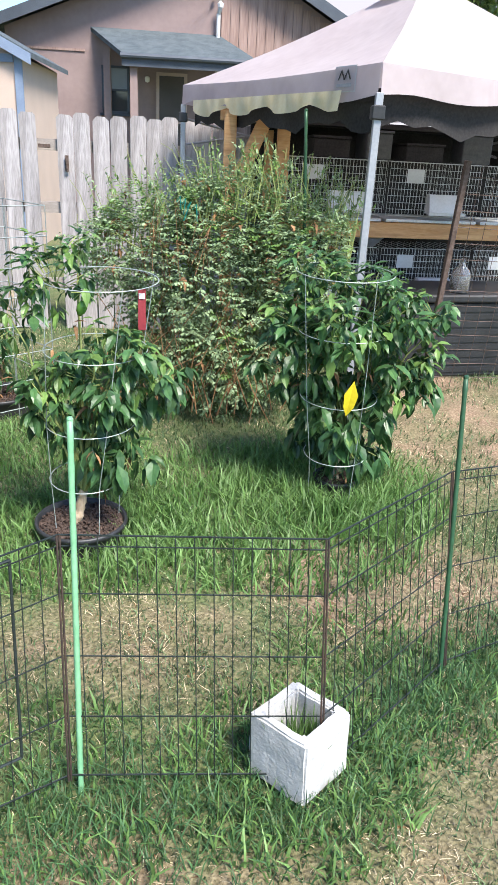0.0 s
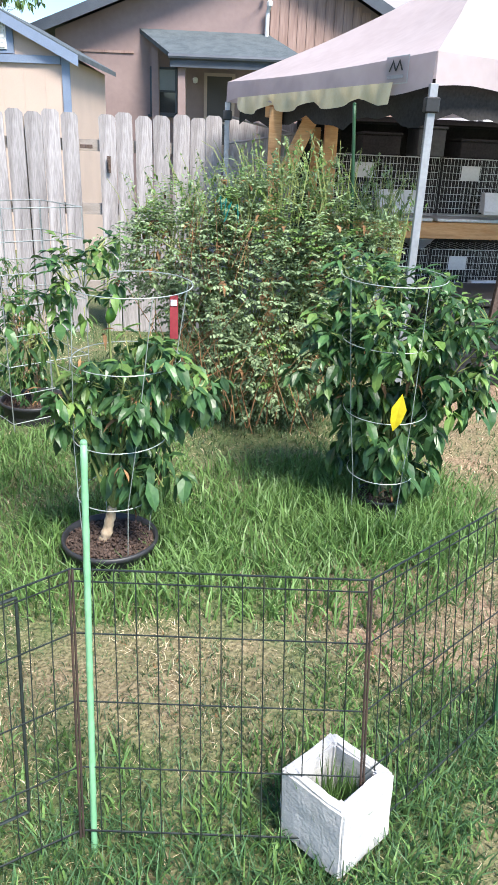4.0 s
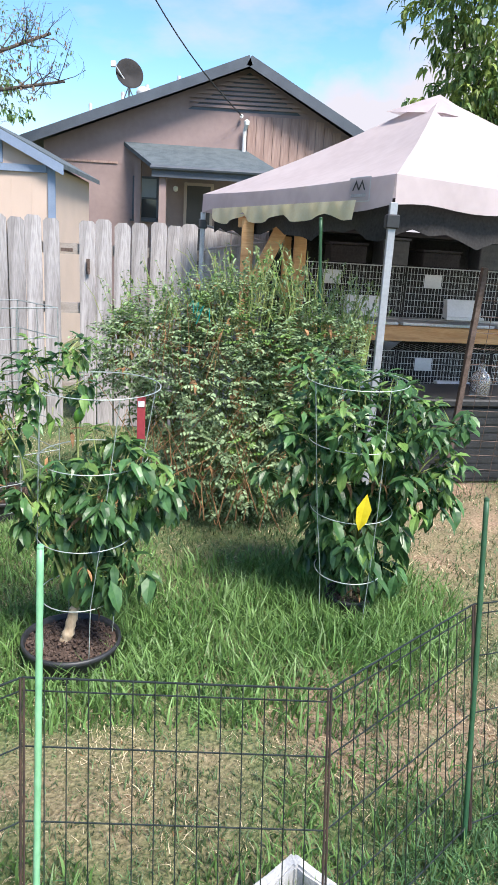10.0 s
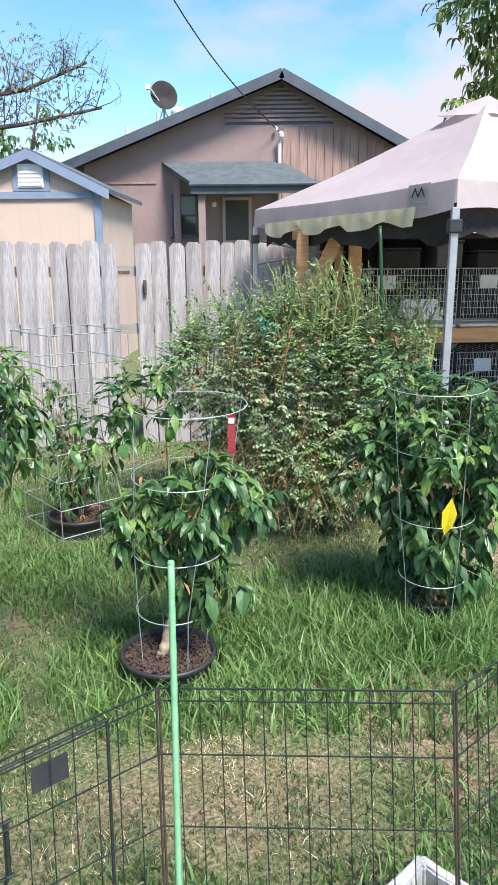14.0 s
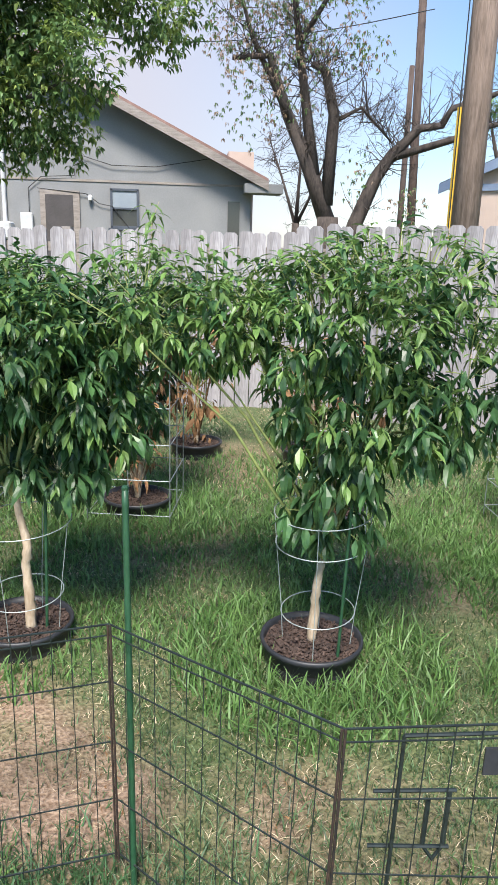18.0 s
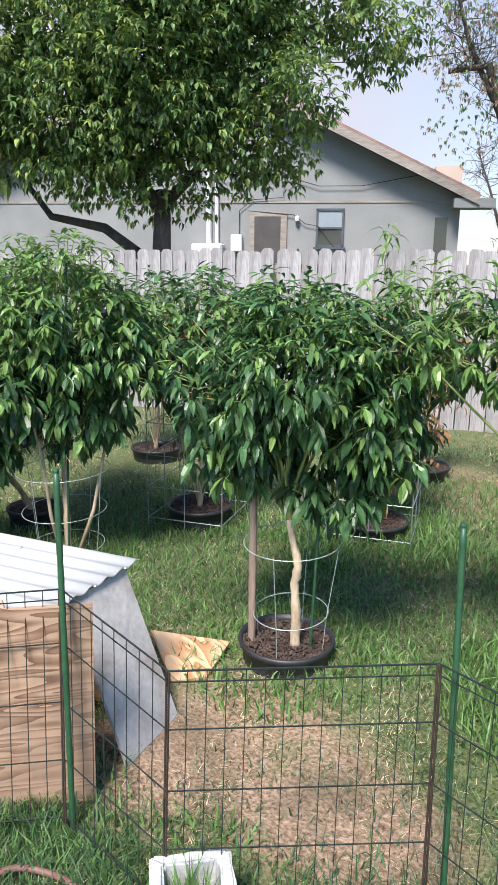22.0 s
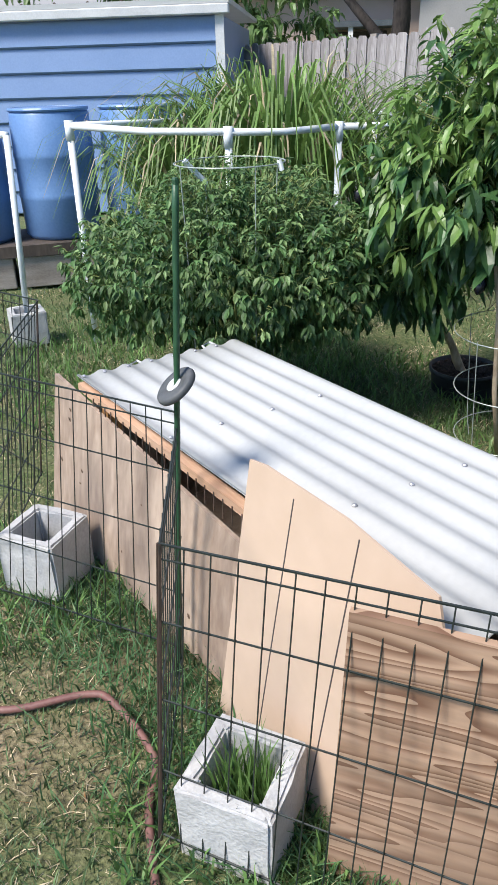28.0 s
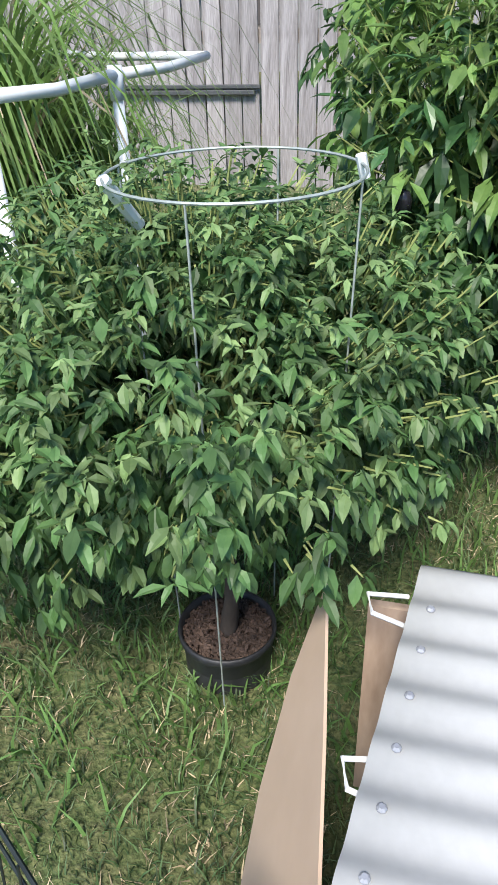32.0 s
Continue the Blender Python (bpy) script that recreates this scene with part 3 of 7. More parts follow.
def blades(name, material, x, y, h, w, lean, label, seed):
    """Grass blades, each a bent strip of two pieces, in one mesh."""
    g = np.random.default_rng(seed)
    n = len(x)
    a, la = g.uniform(0, 2 * np.pi, n), g.uniform(0, 2 * np.pi, n)
    dx, dy = np.cos(a) * w / 2, np.sin(a) * w / 2
    l1, l2 = lean * h * 0.3, lean * h
    z0 = 0.012 * np.sin(2.1 * x + 0.6 * y) + 0.01 * np.sin(3.7 * y - 1.3 * x) - 0.02
    lx, ly = np.cos(la), np.sin(la)
    hz = h * np.sqrt(np.clip(1 - 0.5 * lean ** 2, 0.15, 1))
    P = np.empty((n, 5, 3))
    P[:, 0] = np.stack([x - dx, y - dy, z0], 1)
    P[:, 1] = np.stack([x + dx, y + dy, z0], 1)
    P[:, 2] = np.stack([x + dx * 0.8 + lx * l1, y + dy * 0.8 + ly * l1, z0 + hz * 0.6], 1)
    P[:, 3] = np.stack([x - dx * 0.8 + lx * l1, y - dy * 0.8 + ly * l1, z0 + hz * 0.6], 1)
    P[:, 4] = np.stack([x + lx * l2, y + ly * l2, z0 + hz], 1)
    me = bpy.data.meshes.new(name)
    me.vertices.add(5 * n)
    me.vertices.foreach_set("co", P.ravel())
    base = 5 * np.arange(n)[:, None]
    loops = (base + np.array([[0, 1, 2, 3, 3, 2, 4]])).ravel()
    me.loops.add(7 * n)
    me.loops.foreach_set("vertex_index", loops)
    me.polygons.add(2 * n)
    me.polygons.foreach_set("loop_start", (7 * np.arange(n)[:, None] + np.array([[0, 4]])).ravel())
    me.polygons.foreach_set("loop_total", np.tile([4, 3], n))
    me.materials.append(material)
    me.update(calc_edges=True)
    return tagged(new(name, me), label, "grass", kind="stuff")


def build_grass():
    g = np.random.default_rng(3)
    # lawn: denser where it lies near the way
    xs, ys = [], []
    for x0, x1, y0, y1, dens in ((-3.9, 1.9, -1.3, 2.9, 10000), (-7.5, 2.6, 2.9, 6.3, 3800), (-9.0, -3.9, -2.5, 2.9, 2400), (-5.3, -3.9, -1.3, 1.2, 5000), (-7.5, 5.0, -4.0, -1.3, 900), (1.9, 4.5, -1.3, 2.9, 1200)):
        n = int((x1 - x0) * (y1 - y0) * dens)
        xs.append(g.uniform(x0, x1, n))
        ys.append(g.uniform(y0, y1, n))
    x, y = np.concatenate(xs), np.concatenate(ys)
    x, y = x + g.normal(0, 0.22, len(x)), y + g.normal(0, 0.22, len(x))
    keep = g.uniform(0, 1, len(x)) > bare_at(x, y) * 0.93
    x, y = x[keep], y[keep]
    far = (np.hypot(x + 0.8, y) > 3.5) & (np.hypot(x + 3.6, y + 0.5) > 1.9)
    patch = 0.5 + 0.5 * np.sin(2.3 * x + 1.2 * np.sin(1.9 * y)) * np.cos(2.9 * y)
    h = g.uniform(0.02, 0.06, len(x)) * (0.65 + 0.7 * patch)
    w = np.where(far, 0.0058, 0.0039) * g.uniform(0.7, 1.3, len(x))
    dry = g.uniform(0, 1, len(x)) < 0.27 + 0.35 * (patch < 0.3)
    blades("lawn_grass", M["blade"], x[~dry], y[~dry], h[~dry], w[~dry], g.uniform(0.2, 1.2, (~dry).sum()), "short green lawn grass", 11)
    n = int(dry.sum())
    blades("dry_grass", M["straw"], x[dry], y[dry], h[dry] * 0.7, w[dry], g.uniform(0.8, 1.5, n), "straw-coloured dry grass among the lawn", 12)
    # dry litter lying on the worn spots
    k = 46000
    qx, qy = g.uniform(-3.9, 1.9, k), g.uniform(-1.3, 3.6, k)
    on = g.uniform(0, 1, k) < bare_at(qx, qy) * 1.3
    qx, qy = qx[on], qy[on]
    blades("grass_litter", M["straw"], qx, qy, g.uniform(0.012, 0.035, len(qx)), g.uniform(0.002, 0.005, len(qx)), g.uniform(1.3, 1.9, len(qx)), "dead grass litter on the worn ground", 15)
    pick = g.uniform(0, 1, len(qx)) < 0.16
    blades("leaf_litter", M["dry_leaf"], qx[pick] + 0.02, qy[pick], g.uniform(0.015, 0.03, int(pick.sum())), g.uniform(0.006, 0.013, int(pick.sum())), g.uniform(1.2, 1.8, int(pick.sum())), "scattered brown leaf litter on the worn ground", 16)
    # taller tufts round the pots, the blocks and the fence foot
    tx, ty, th, tl = [], [], [], []
    for cx, cy, r0, r1, n, hh in LUSH:
        a, q = g.uniform(0, 2 * np.pi, n), np.sqrt(g.uniform(r0 ** 2, r1 ** 2, n))
        tx.append(cx + q * np.cos(a))
        ty.append(cy + q * np.sin(a))
        th.append(g.uniform(0.45, 1.0, n) * hh)
        tl.append(g.uniform(0.2, 1.1, n) * (0.25 if r1 < 0.08 else 1.0))
    tx, ty, th = np.concatenate(tx), np.concatenate(ty), np.concatenate(th)
    blades("tall_grass", M["lush"], tx, ty, th, 0.006 + 0.004 * g.uniform(0, 1, len(tx)), np.concatenate(tl), "lush tall grass tufts round the pots", 13)
    # long dark grass along the foot of the pen
    px, py = [], []
    for (ax, ay), (bx, by) in zip(PEN_LINE, PEN_LINE[1:]):
        n = int(2400 * math.hypot(bx - ax, by - ay))
        u, o = g.uniform(0, 1, n), g.normal(0, 0.13, n)
        px.append(ax + (bx - ax) * u + o * 0.9)
        py.append(ay + (by - ay) * u + g.normal(-0.03, 0.13, n))
    px, py = np.concatenate(px), np.concatenate(py)
    blades("pen_grass", M["dark_blade"], px, py, g.uniform(0.035, 0.11, len(px)), 0.0034 + 0.0025 * g.uniform(0, 1, len(px)), g.uniform(0.2, 1.2, len(px)), "long dark grass along the pen", 14)


PEN_LINE = [(1.3, 1.9), (0.78, 1.6), (0.3, 1.15), (-0.34, 1.1), (-0.8, 0.85), (-1.42, 0.8), (-1.75, 0.25), (-2.22, 0.2), (-2.55, -0.1), (-3.0, -0.3), (-3.5, -0.7)]
BED_GRASS = [  # centre, inner and outer radius, count, height
    (-0.57, 2.47, 0.2, 0.5, 1900, 0.15), (0.3, 2.75, 0.0, 0.75, 3400, 0.15), (0.6, 3.0, 0.05, 0.6, 2400, 0.18), (-1.60, 1.99, 0.2, 0.55, 2600, 0.15),
    (-2.54, 1.335, 0.2, 0.45, 900, 0.1), (-3.3, 2.6, 0.2, 0.6, 1500, 0.14), (-0.1, 2.5, 0.0, 0.5, 1200, 0.12), (0.25, 1.2, 0.12, 0.35, 900, 0.1),
]
FENCE_GRASS = [
    (-1.3, 3.9, 0.2, 0.9, 2500, 0.12), (-2.2, 4.2, 0.0, 1.2, 3000, 0.1), (-1.75, 0.3, 0.1, 0.4, 800, 0.09), (-2.35, 0.2, 0.0, 0.3, 600, 0.1),
    (-2.55, -0.12, 0.05, 0.3, 500, 0.1), (-3.4, -0.7, 0.1, 0.35, 500, 0.1), (0.6, 1.6, 0.0, 0.4, 800, 0.09), (-0.5, 1.05, 0.0, 0.45, 900, 0.09),
    (-5.2, -0.3, 0.2, 1.0, 2600, 0.12), (-4.3, 0.6, 0.0, 0.9, 2200, 0.12), (-4.4, 2.0, 0.0, 0.6, 1200, 0.1),
    (0.6, 2.9, 0.08, 0.28, 800, 0.2), (-2.6, 2.2, 0.0, 0.8, 3000, 0.085), (-3.4, 3.2, 0.0, 0.9, 3000, 0.09), (-3.55, 1.55, 0.0, 0.7, 2500, 0.075), (-0.9, 3.3, 0.0, 0.6, 2500, 0.09), (-2.0, 3.1, 0.0, 0.7, 3000, 0.09), (0.251, 1.195, 0.0, 0.065, 240, 0.25), (-1.665, 0.335, 0.0, 0.065, 200, 0.27), (-2.515, -0.13, 0.0, 0.06, 190, 0.27), (-3.42, -0.68, 0.0, 0.065, 60, 0.12),
]
LUSH = BED_GRASS + FENCE_GRASS
build_ground()


# ---------------------------------------------------------------- board fences
def picket_mesh(k, w=0.134, h=1.8, t=0.016):
    """A dog-eared fence board with worn edges."""
    r = random.Random(100 + k)
    c, d = 0.028 + r.uniform(-0.006, 0.006), r.uniform(-0.012, 0.012)
    out = [(-w / 2, 0), (w / 2, 0), (w / 2 + r.uniform(-0.002, 0.002), h - c + d), (w / 2 - c, h + d), (-w / 2 + c, h + d + r.uniform(-0.004, 0.004)), (-w / 2, h - c + d)]
    g = Geo()
    vs = [(x, -t / 2, z) for x, z in out] + [(x, t / 2, z) for x, z in out]
    fs = [tuple(range(6)), tuple(reversed(range(6, 12)))] + [(i, i + 6, (i + 1) % 6 + 6, (i + 1) % 6) for i in range(6)]
    g.add(vs, fs)
    return g.mesh("picket", M["picket"])


PICKETS = [picket_mesh(k) for k in range(8)]


def board_fence(name, label, start, end, gaps=(), seed=1, top=0.0):
    d = Vector((end[0] - start[0], end[1] - start[1], 0))
    ln = d.length
    fence = thing(name, label, "fence", Matrix.Translation((start[0], start[1], 0)) @ Matrix.Rotation(math.atan2(d.y, d.x), 4, "Z"), kind="structure")
    r = random.Random(seed)
    x = 0.07
    while x < ln:
        if not any(a < x < b for a, b in gaps):
            p = part("picket", PICKETS[r.randrange(8)], None, fence)
            p.matrix_local = pose(x, -0.03 + r.uniform(-0.004, 0.004), top + r.uniform(-0.02, 0.012), 0, r.uniform(-0.6, 0.6), r.uniform(-2, 2))
        x += 0.146
    for z in (0.35, 1.0, 1.5):
        part("fence_rail", Geo().box((0, 0.0, z), (ln, 0.04, z + 0.09)), M["rail"], fence)
    q = 0.0
    while q < ln:
        part("fence_post", Geo().box((q, 0.04, 0), (q + 0.09, 0.13, 1.74)), M["rail"], fence)
        q += 2.4
    return fence


CORNER = (-4.4, 5.78)
F1_DIR = Vector((math.cos(radians(9)), math.sin(radians(9)), 0))
f1_end = (CORNER[0] + F1_DIR.x * 9.0, CORNER[1] + F1_DIR.y * 9.0)
board_fence("fence_wall_north", "weathered grey dog-eared board fence behind the garden", CORNER, f1_end, gaps=((2.95, 3.03),), seed=2)
board_fence("fence_wall_west", "sun-bleached dog-eared board fence along the neighbour's yard", (-14.4, -0.82), CORNER, seed=3, top=-0.07)


# ---------------------------------------------------------------- houses beyond the fence
def window(parent, m, w, h, blind=0.5):
    """A sash window: frame, sill, two panes and a half-drawn blind."""
    fr = Geo()
    for lo, hi in (((-w / 2, -0.05, 0), (-w / 2 + 0.05, 0.02, h)), ((w / 2 - 0.05, -0.05, 0), (w / 2, 0.02, h)), ((-w / 2, -0.05, h - 0.05), (w / 2, 0.02, h)),
                   ((-w / 2, -0.05, 0), (w / 2, 0.02, 0.05)), ((-w / 2, -0.04, h / 2 - 0.02), (w / 2, 0.02, h / 2 + 0.02))):
        fr.box(lo, hi)
    win = part("window", fr, M["darktrim"], parent, "narrow sash window with a dark frame")
    win.matrix_local = m
    part("window_sill", Geo().box((-w / 2 - 0.05, -0.08, -0.05), (w / 2 + 0.05, 0.02, -0.003)), M["darktrim"], win)
    part("pane", Geo().box((-w / 2 + 0.05, -0.012, 0.05), (w / 2 - 0.05, 0.004, h / 2 - 0.02)), M["glass"], win)
    part("pane", Geo().box((-w / 2 + 0.05, -0.022, h / 2 + 0.02), (w / 2 - 0.05, -0.006, h - 0.05)), M["blind"], win, "upper pane with a pale blind")
    return win


def tube_along(parent, name, pts, r, material, label=""):
    return part(name, Geo().tube(pts, r, 6), material, parent, label)


def build_mauve_house():
    h = thing("house", "mauve-brown gabled house with dark roof trim and a lean-to porch", "house", pose(0.2, 0, 0.14))
    y0, ax, az, lx, lz, rx, rz = 18.0, -0.28, 5.62, -5.35, 3.70, 3.6, 3.55
    g = Geo()
    g.add([(lx + 0.3, y0, -0.2), (rx - 0.3, y0, -0.2), (rx - 0.3, y0, rz), (ax, y0, az - 0.1), (lx + 0.3, y0, lz),
           (lx + 0.3, y0 + 9, -0.2), (rx - 0.3, y0 + 9, -0.2), (rx - 0.3, y0 + 9, rz), (ax, y0 + 9, az - 0.1), (lx + 0.3, y0 + 9, lz)],
          [(0, 1, 2, 3, 4), (9, 8, 7, 6, 5), (0, 5, 6, 1), (1, 6, 7, 2), (4, 9, 5, 0), (3, 8, 9, 4), (2, 7, 8, 3)])
    part("wall", g, M["mauve"], h)
    for (x, z), nm in (((lx, lz), "left"), ((rx, rz), "right")):
        d = Vector((x - ax, 0, z - az)).normalized()
        u = Vector((-d.z, 0, d.x)) if d.x > 0 else Vector((d.z, 0, -d.x))
        e = Vector((ax, 0, az)) + d * ((Vector((x, 0, z)) - Vector((ax, 0, az))).length + 0.35)
        a = Vector((ax, 0, az))
        vs = [a, e, e + u * 0.07, a + u * 0.07]
        part("roof", Geo().add([(p.x, y0 - 0.45, p.z) for p in vs] + [(p.x, y0 + 9.4, p.z) for p in vs],
                               [(0, 1, 2, 3), (7, 6, 5, 4), (0, 4, 5, 1), (1, 5, 6, 2), (2, 6, 7, 3), (3, 7, 4, 0)]), M["shingle"], h)
        vs = [a - u * 0.16, e - u * 0.16, e + u * 0.05, a + u * 0.05]
        part("rake_board", Geo().add([(p.x, y0 - 0.5, p.z) for p in vs] + [(p.x, y0 - 0.46, p.z) for p in vs],
                                     [(0, 1, 2, 3), (7, 6, 5, 4), (0, 4, 5, 1), (1, 5, 6, 2), (2, 6, 7, 3), (3, 7, 4, 0)]), M["darktrim"], h)
    # vented louvre in the peak
    for k in range(8):
        z = az - 0.32 - 0.095 * k
        half = 0.22 + 0.165 * k
        lo_x, hi_x = max(ax - half * 1.35, ax - 1.35), ax + half
        part("louvre", Geo().box((lo_x, y0 - 0.05, z), (hi_x, y0 - 0.01, z + 0.055)), M["mauve"], h)
    part("louvre_backing", Geo().add([(ax - 1.4, y0 - 0.008, az - 1.05), (ax + 1.25, y0 - 0.008, az - 1.05), (ax, y0 - 0.008, az - 0.2)], [(0, 1, 2)]), M["darktrim"], h)
    # stained vertical boards right of the ridge
    x = ax + 0.02
    k = 0
    while x < rx - 0.45:
        top = az - 1.12 if x < ax + 1.2 else az - 0.3 - (x - ax) * (az - rz) / (rx - ax)
        part("board", Geo().box((x, y0 - 0.035, 1.0), (x + 0.19, y0 - 0.004, min(top, az - 1.12))), M["rustwood"], h)
        x += 0.2
        k += 1
    part("belt_trim", Geo().box((lx + 0.3, y0 - 0.025, 3.28), (-3.3, y0 - 0.003, 3.33)), M["rustwood"], h)
    # porch with sloping roof on two posts
    bl, br, fl, fr_ = (-3.16, y0, 3.78), (-0.3, y0, 3.76), (-2.25, y0 - 1.6, 3.13), (0.55, y0 - 1.6, 3.13)
    g = Geo().add([bl, br, fr_, fl] + [(p[0], p[1], p[2] - 0.09) for p in (bl, br, fr_, fl)],
                  [(3, 2, 1, 0), (4, 5, 6, 7), (0, 1, 5, 4), (1, 2, 6, 5), (2, 3, 7, 6), (3, 0, 4, 7)])
    part("porch_roof", g, M["shingle"], h, "grey-green shingled porch roof")
    part("porch_fascia", Geo().box((fl[0] - 0.03, y0 - 1.66, 2.9), (fr_[0] + 0.1, y0 - 1.605, 3.07)), M["darktrim"], h)
    part("gutter", Geo().tube([(fl[0] - 0.05, y0 - 1.7, 3.09), (fr_[0] + 0.1, y0 - 1.7, 3.09)], 0.05, 8), M["darktrim"], h)
    for px in (-2.05, -2.75):
        part("porch_post", Geo().box((px - 0.075, y0 - (1.55 if px > -2.5 else 0.5), 0), (px + 0.075, y0 - (1.4 if px > -2.5 else 0.35), 3.05 if px > -2.5 else 3.5)), M["mauve"], h)
    part("porch_back", Geo().box((-2.8, y0 - 0.012, 0.5), (0.3, y0 - 0.004, 3.3)), M["mauve"], h)
    window(h, pose(-2.62, y0 - 0.03, 2.05), 0.62, 0.98)
    d = part("door", Geo().box((-1.70, y0 - 0.07, 0.7), (-1.00, y0 - 0.02, 2.95)), M["cream"], h, "screen door in a pale frame")
    part("door_screen", Geo().box((-1.63, y0 - 0.085, 1.95), (-1.07, y0 - 0.073, 2.88)), M["screen"], d)
    part("door_screen", Geo().box((-1.63, y0 - 0.085, 0.8), (-1.07, y0 - 0.073, 1.9)), M["screen"], d)
    part("porch_lamp", Geo().lathe([(0.0, 0.0), (0.05, 0.02), (0.06, 0.1), (0.03, 0.13), (0, 0.13)], (-2.0 + 0.1, y0 - 0.1, 2.72), 10), M["white"], h)
    # service mast, pipes on the roof
    part("service_mast", Geo().tube([(-0.33, y0 - 0.12, 2.6), (-0.33, y0 - 0.12, 4.15), (-0.29, y0 - 0.2, 4.28)], 0.045, 8), M["greycase"], h)
    part("mast_head", Geo().lathe([(0, 0), (0.06, 0.02), (0.07, 0.1), (0, 0.16)], (-0.29, y0 - 0.2, 4.25), 10), M["greycase"], h)
    part("insulator", Geo().lathe([(0, 0), (0.04, 0.02), (0.04, 0.08), (0, 0.1)], (-0.42, y0 - 0.1, 4.42), 8), M["white"], h)
    for px, pz, ph in ((-2.02, 0.0, 0.2), (-3.4, 0, 0.28), (-3.0, 0, 0.15), (-2.8, 0, 0.25), (-4.2, 0, 0.28)):
        z = az + (px - ax) * (az - lz) / (ax - lx)
        part("vent_pipe", Geo().tube([(px, y0 + 1.2, z), (px, y0 + 1.2, z + ph + 0.35)], 0.045, 8), M["greycase"], h)
    # turbine vent
    t = part("turbine_vent", Geo().lathe([(0.1, 0), (0.1, 0.12), (0.17, 0.2), (0.19, 0.3), (0.15, 0.4), (0.0, 0.44)], (-2.85, y0 + 1.0, 4.75), 14), M["greycase"], h, smooth=True)
    return h


def build_dish():
    """A satellite dish on a short tripod on the roof."""
    d = thing("satellite_dish", "dark satellite dish on a mast on the house roof", "satellite dish", pose(-2.91, 18.3, 4.77))
    prof = [(0.0, 0.0), (0.12, 0.012), (0.24, 0.045), (0.33, 0.09), (0.335, 0.1), (0.32, 0.1), (0.23, 0.06), (0.0, 0.02)]
    b = part("reflector", Geo().lathe(prof, (0, 0, 0), 24), M["darkcloth"], d, smooth=True)
    b.matrix_local = pose(0, -0.1, 0.62, 78, 0, 28)
    part("mast", Geo().tube([(0, 0, 0), (0.02, -0.02, 0.45), (0, -0.08, 0.6)], 0.028, 8), M["greycase"], d)
    part("feed_arm", Geo().tube([(0, -0.1, 0.4), (-0.25, -0.45, 0.75)], 0.018, 6), M["greycase"], d)
    part("feed_horn", Geo().box((-0.33, -0.52, 0.7), (-0.22, -0.42, 0.82)), M["greycase"], d)
    for a in (0.18, -0.18):
        part("strut", Geo().tube([(a, 0.1, 0.0), (0, -0.02, 0.4)], 0.013, 6), M["greycase"], d)


def build_garden_shed():
    s = thing("shed", "cream panelled garden shed with slate-blue trim", "shed", pose(0.11, 0.05, 0.1))
    y0, lx, rx, ez, ax, az = 11.0, -5.32, -2.93, 2.52, -3.95, 3.08
    part("wall", Geo().add([(lx, y0, -0.12), (rx, y0, -0.12), (rx, y0, ez), (ax, y0, az - 0.06), (lx, y0, ez), (lx, y0 + 2.4, -0.12), (rx, y0 + 2.4, -0.12), (rx, y0 + 2.4, ez), (ax, y0 + 2.4, az - 0.06), (lx, y0 + 2.4, ez)],
                           [(0, 1, 2, 3, 4), (9, 8, 7, 6, 5), (0, 5, 6, 1), (1, 6, 7, 2), (4, 9, 5, 0), (3, 8, 9, 4), (2, 7, 8, 3)]), M["cream"], s)
    for x in np.arange(lx + 0.25, rx - 0.1, 0.3):
        part("panel_groove", Geo().box((x, y0 - 0.004, 0.2), (x + 0.012, y0 + 0.001, 2.35)), M["cream"], s)
    part("corner_trim", Geo().box((rx - 0.09, y0 - 0.03, 0), (rx + 0.02, y0 - 0.003, ez)), M["bluetrim"], s)
    part("corner_trim", Geo().box((lx - 0.02, y0 - 0.03, 0), (lx + 0.09, y0 - 0.003, ez)), M["bluetrim"], s)
    part("belt_trim", Geo().box((lx + 0.1, y0 - 0.04, 2.44), (rx - 0.1, y0 - 0.006, 2.54)), M["bluetrim"], s)
    part("gable_trim", Geo().box((ax - 0.28, y0 - 0.035, 2.55), (ax + 0.28, y0 - 0.005, 2.98)), M["bluetrim"], s)
    v = part("gable_vent", Geo().box((ax - 0.19, y0 - 0.05, 2.6), (ax + 0.19, y0 - 0.037, 2.93)), M["white"], s, "white slatted gable vent")
    for k in range(5):
        part("slat", Geo().box((ax - 0.17, y0 - 0.066, 2.625 + 0.058 * k), (ax + 0.17, y0 - 0.052, 2.66 + 0.058 * k)), M["white"], v)
    for sx, ex in ((-1, lx - 0.17), (1, rx + 0.17)):
        a, e = Vector((ax, 0, az)), Vector((ex, 0, ez - 0.02))
        for nm, mt, ya, yb, t0, t1 in (("roof", "shingle", y0 - 0.12, y0 + 2.5, 0.0, 0.07), ("rake_trim", "bluetrim", y0 - 0.15, y0 - 0.123, -0.09, 0.05)):
            vs = [a + Vector((0, 0, t0)), e + Vector((0, 0, t0)), e + Vector((0, 0, t1)), a + Vector((0, 0, t1))]
            part(nm, Geo().add([(p.x, ya, p.z) for p in vs] + [(p.x, yb, p.z) for p in vs],
                               [(0, 1, 2, 3), (7, 6, 5, 4), (0, 4, 5, 1), (1, 5, 6, 2), (2, 6, 7, 3), (3, 7, 4, 0)]), M[mt], s)


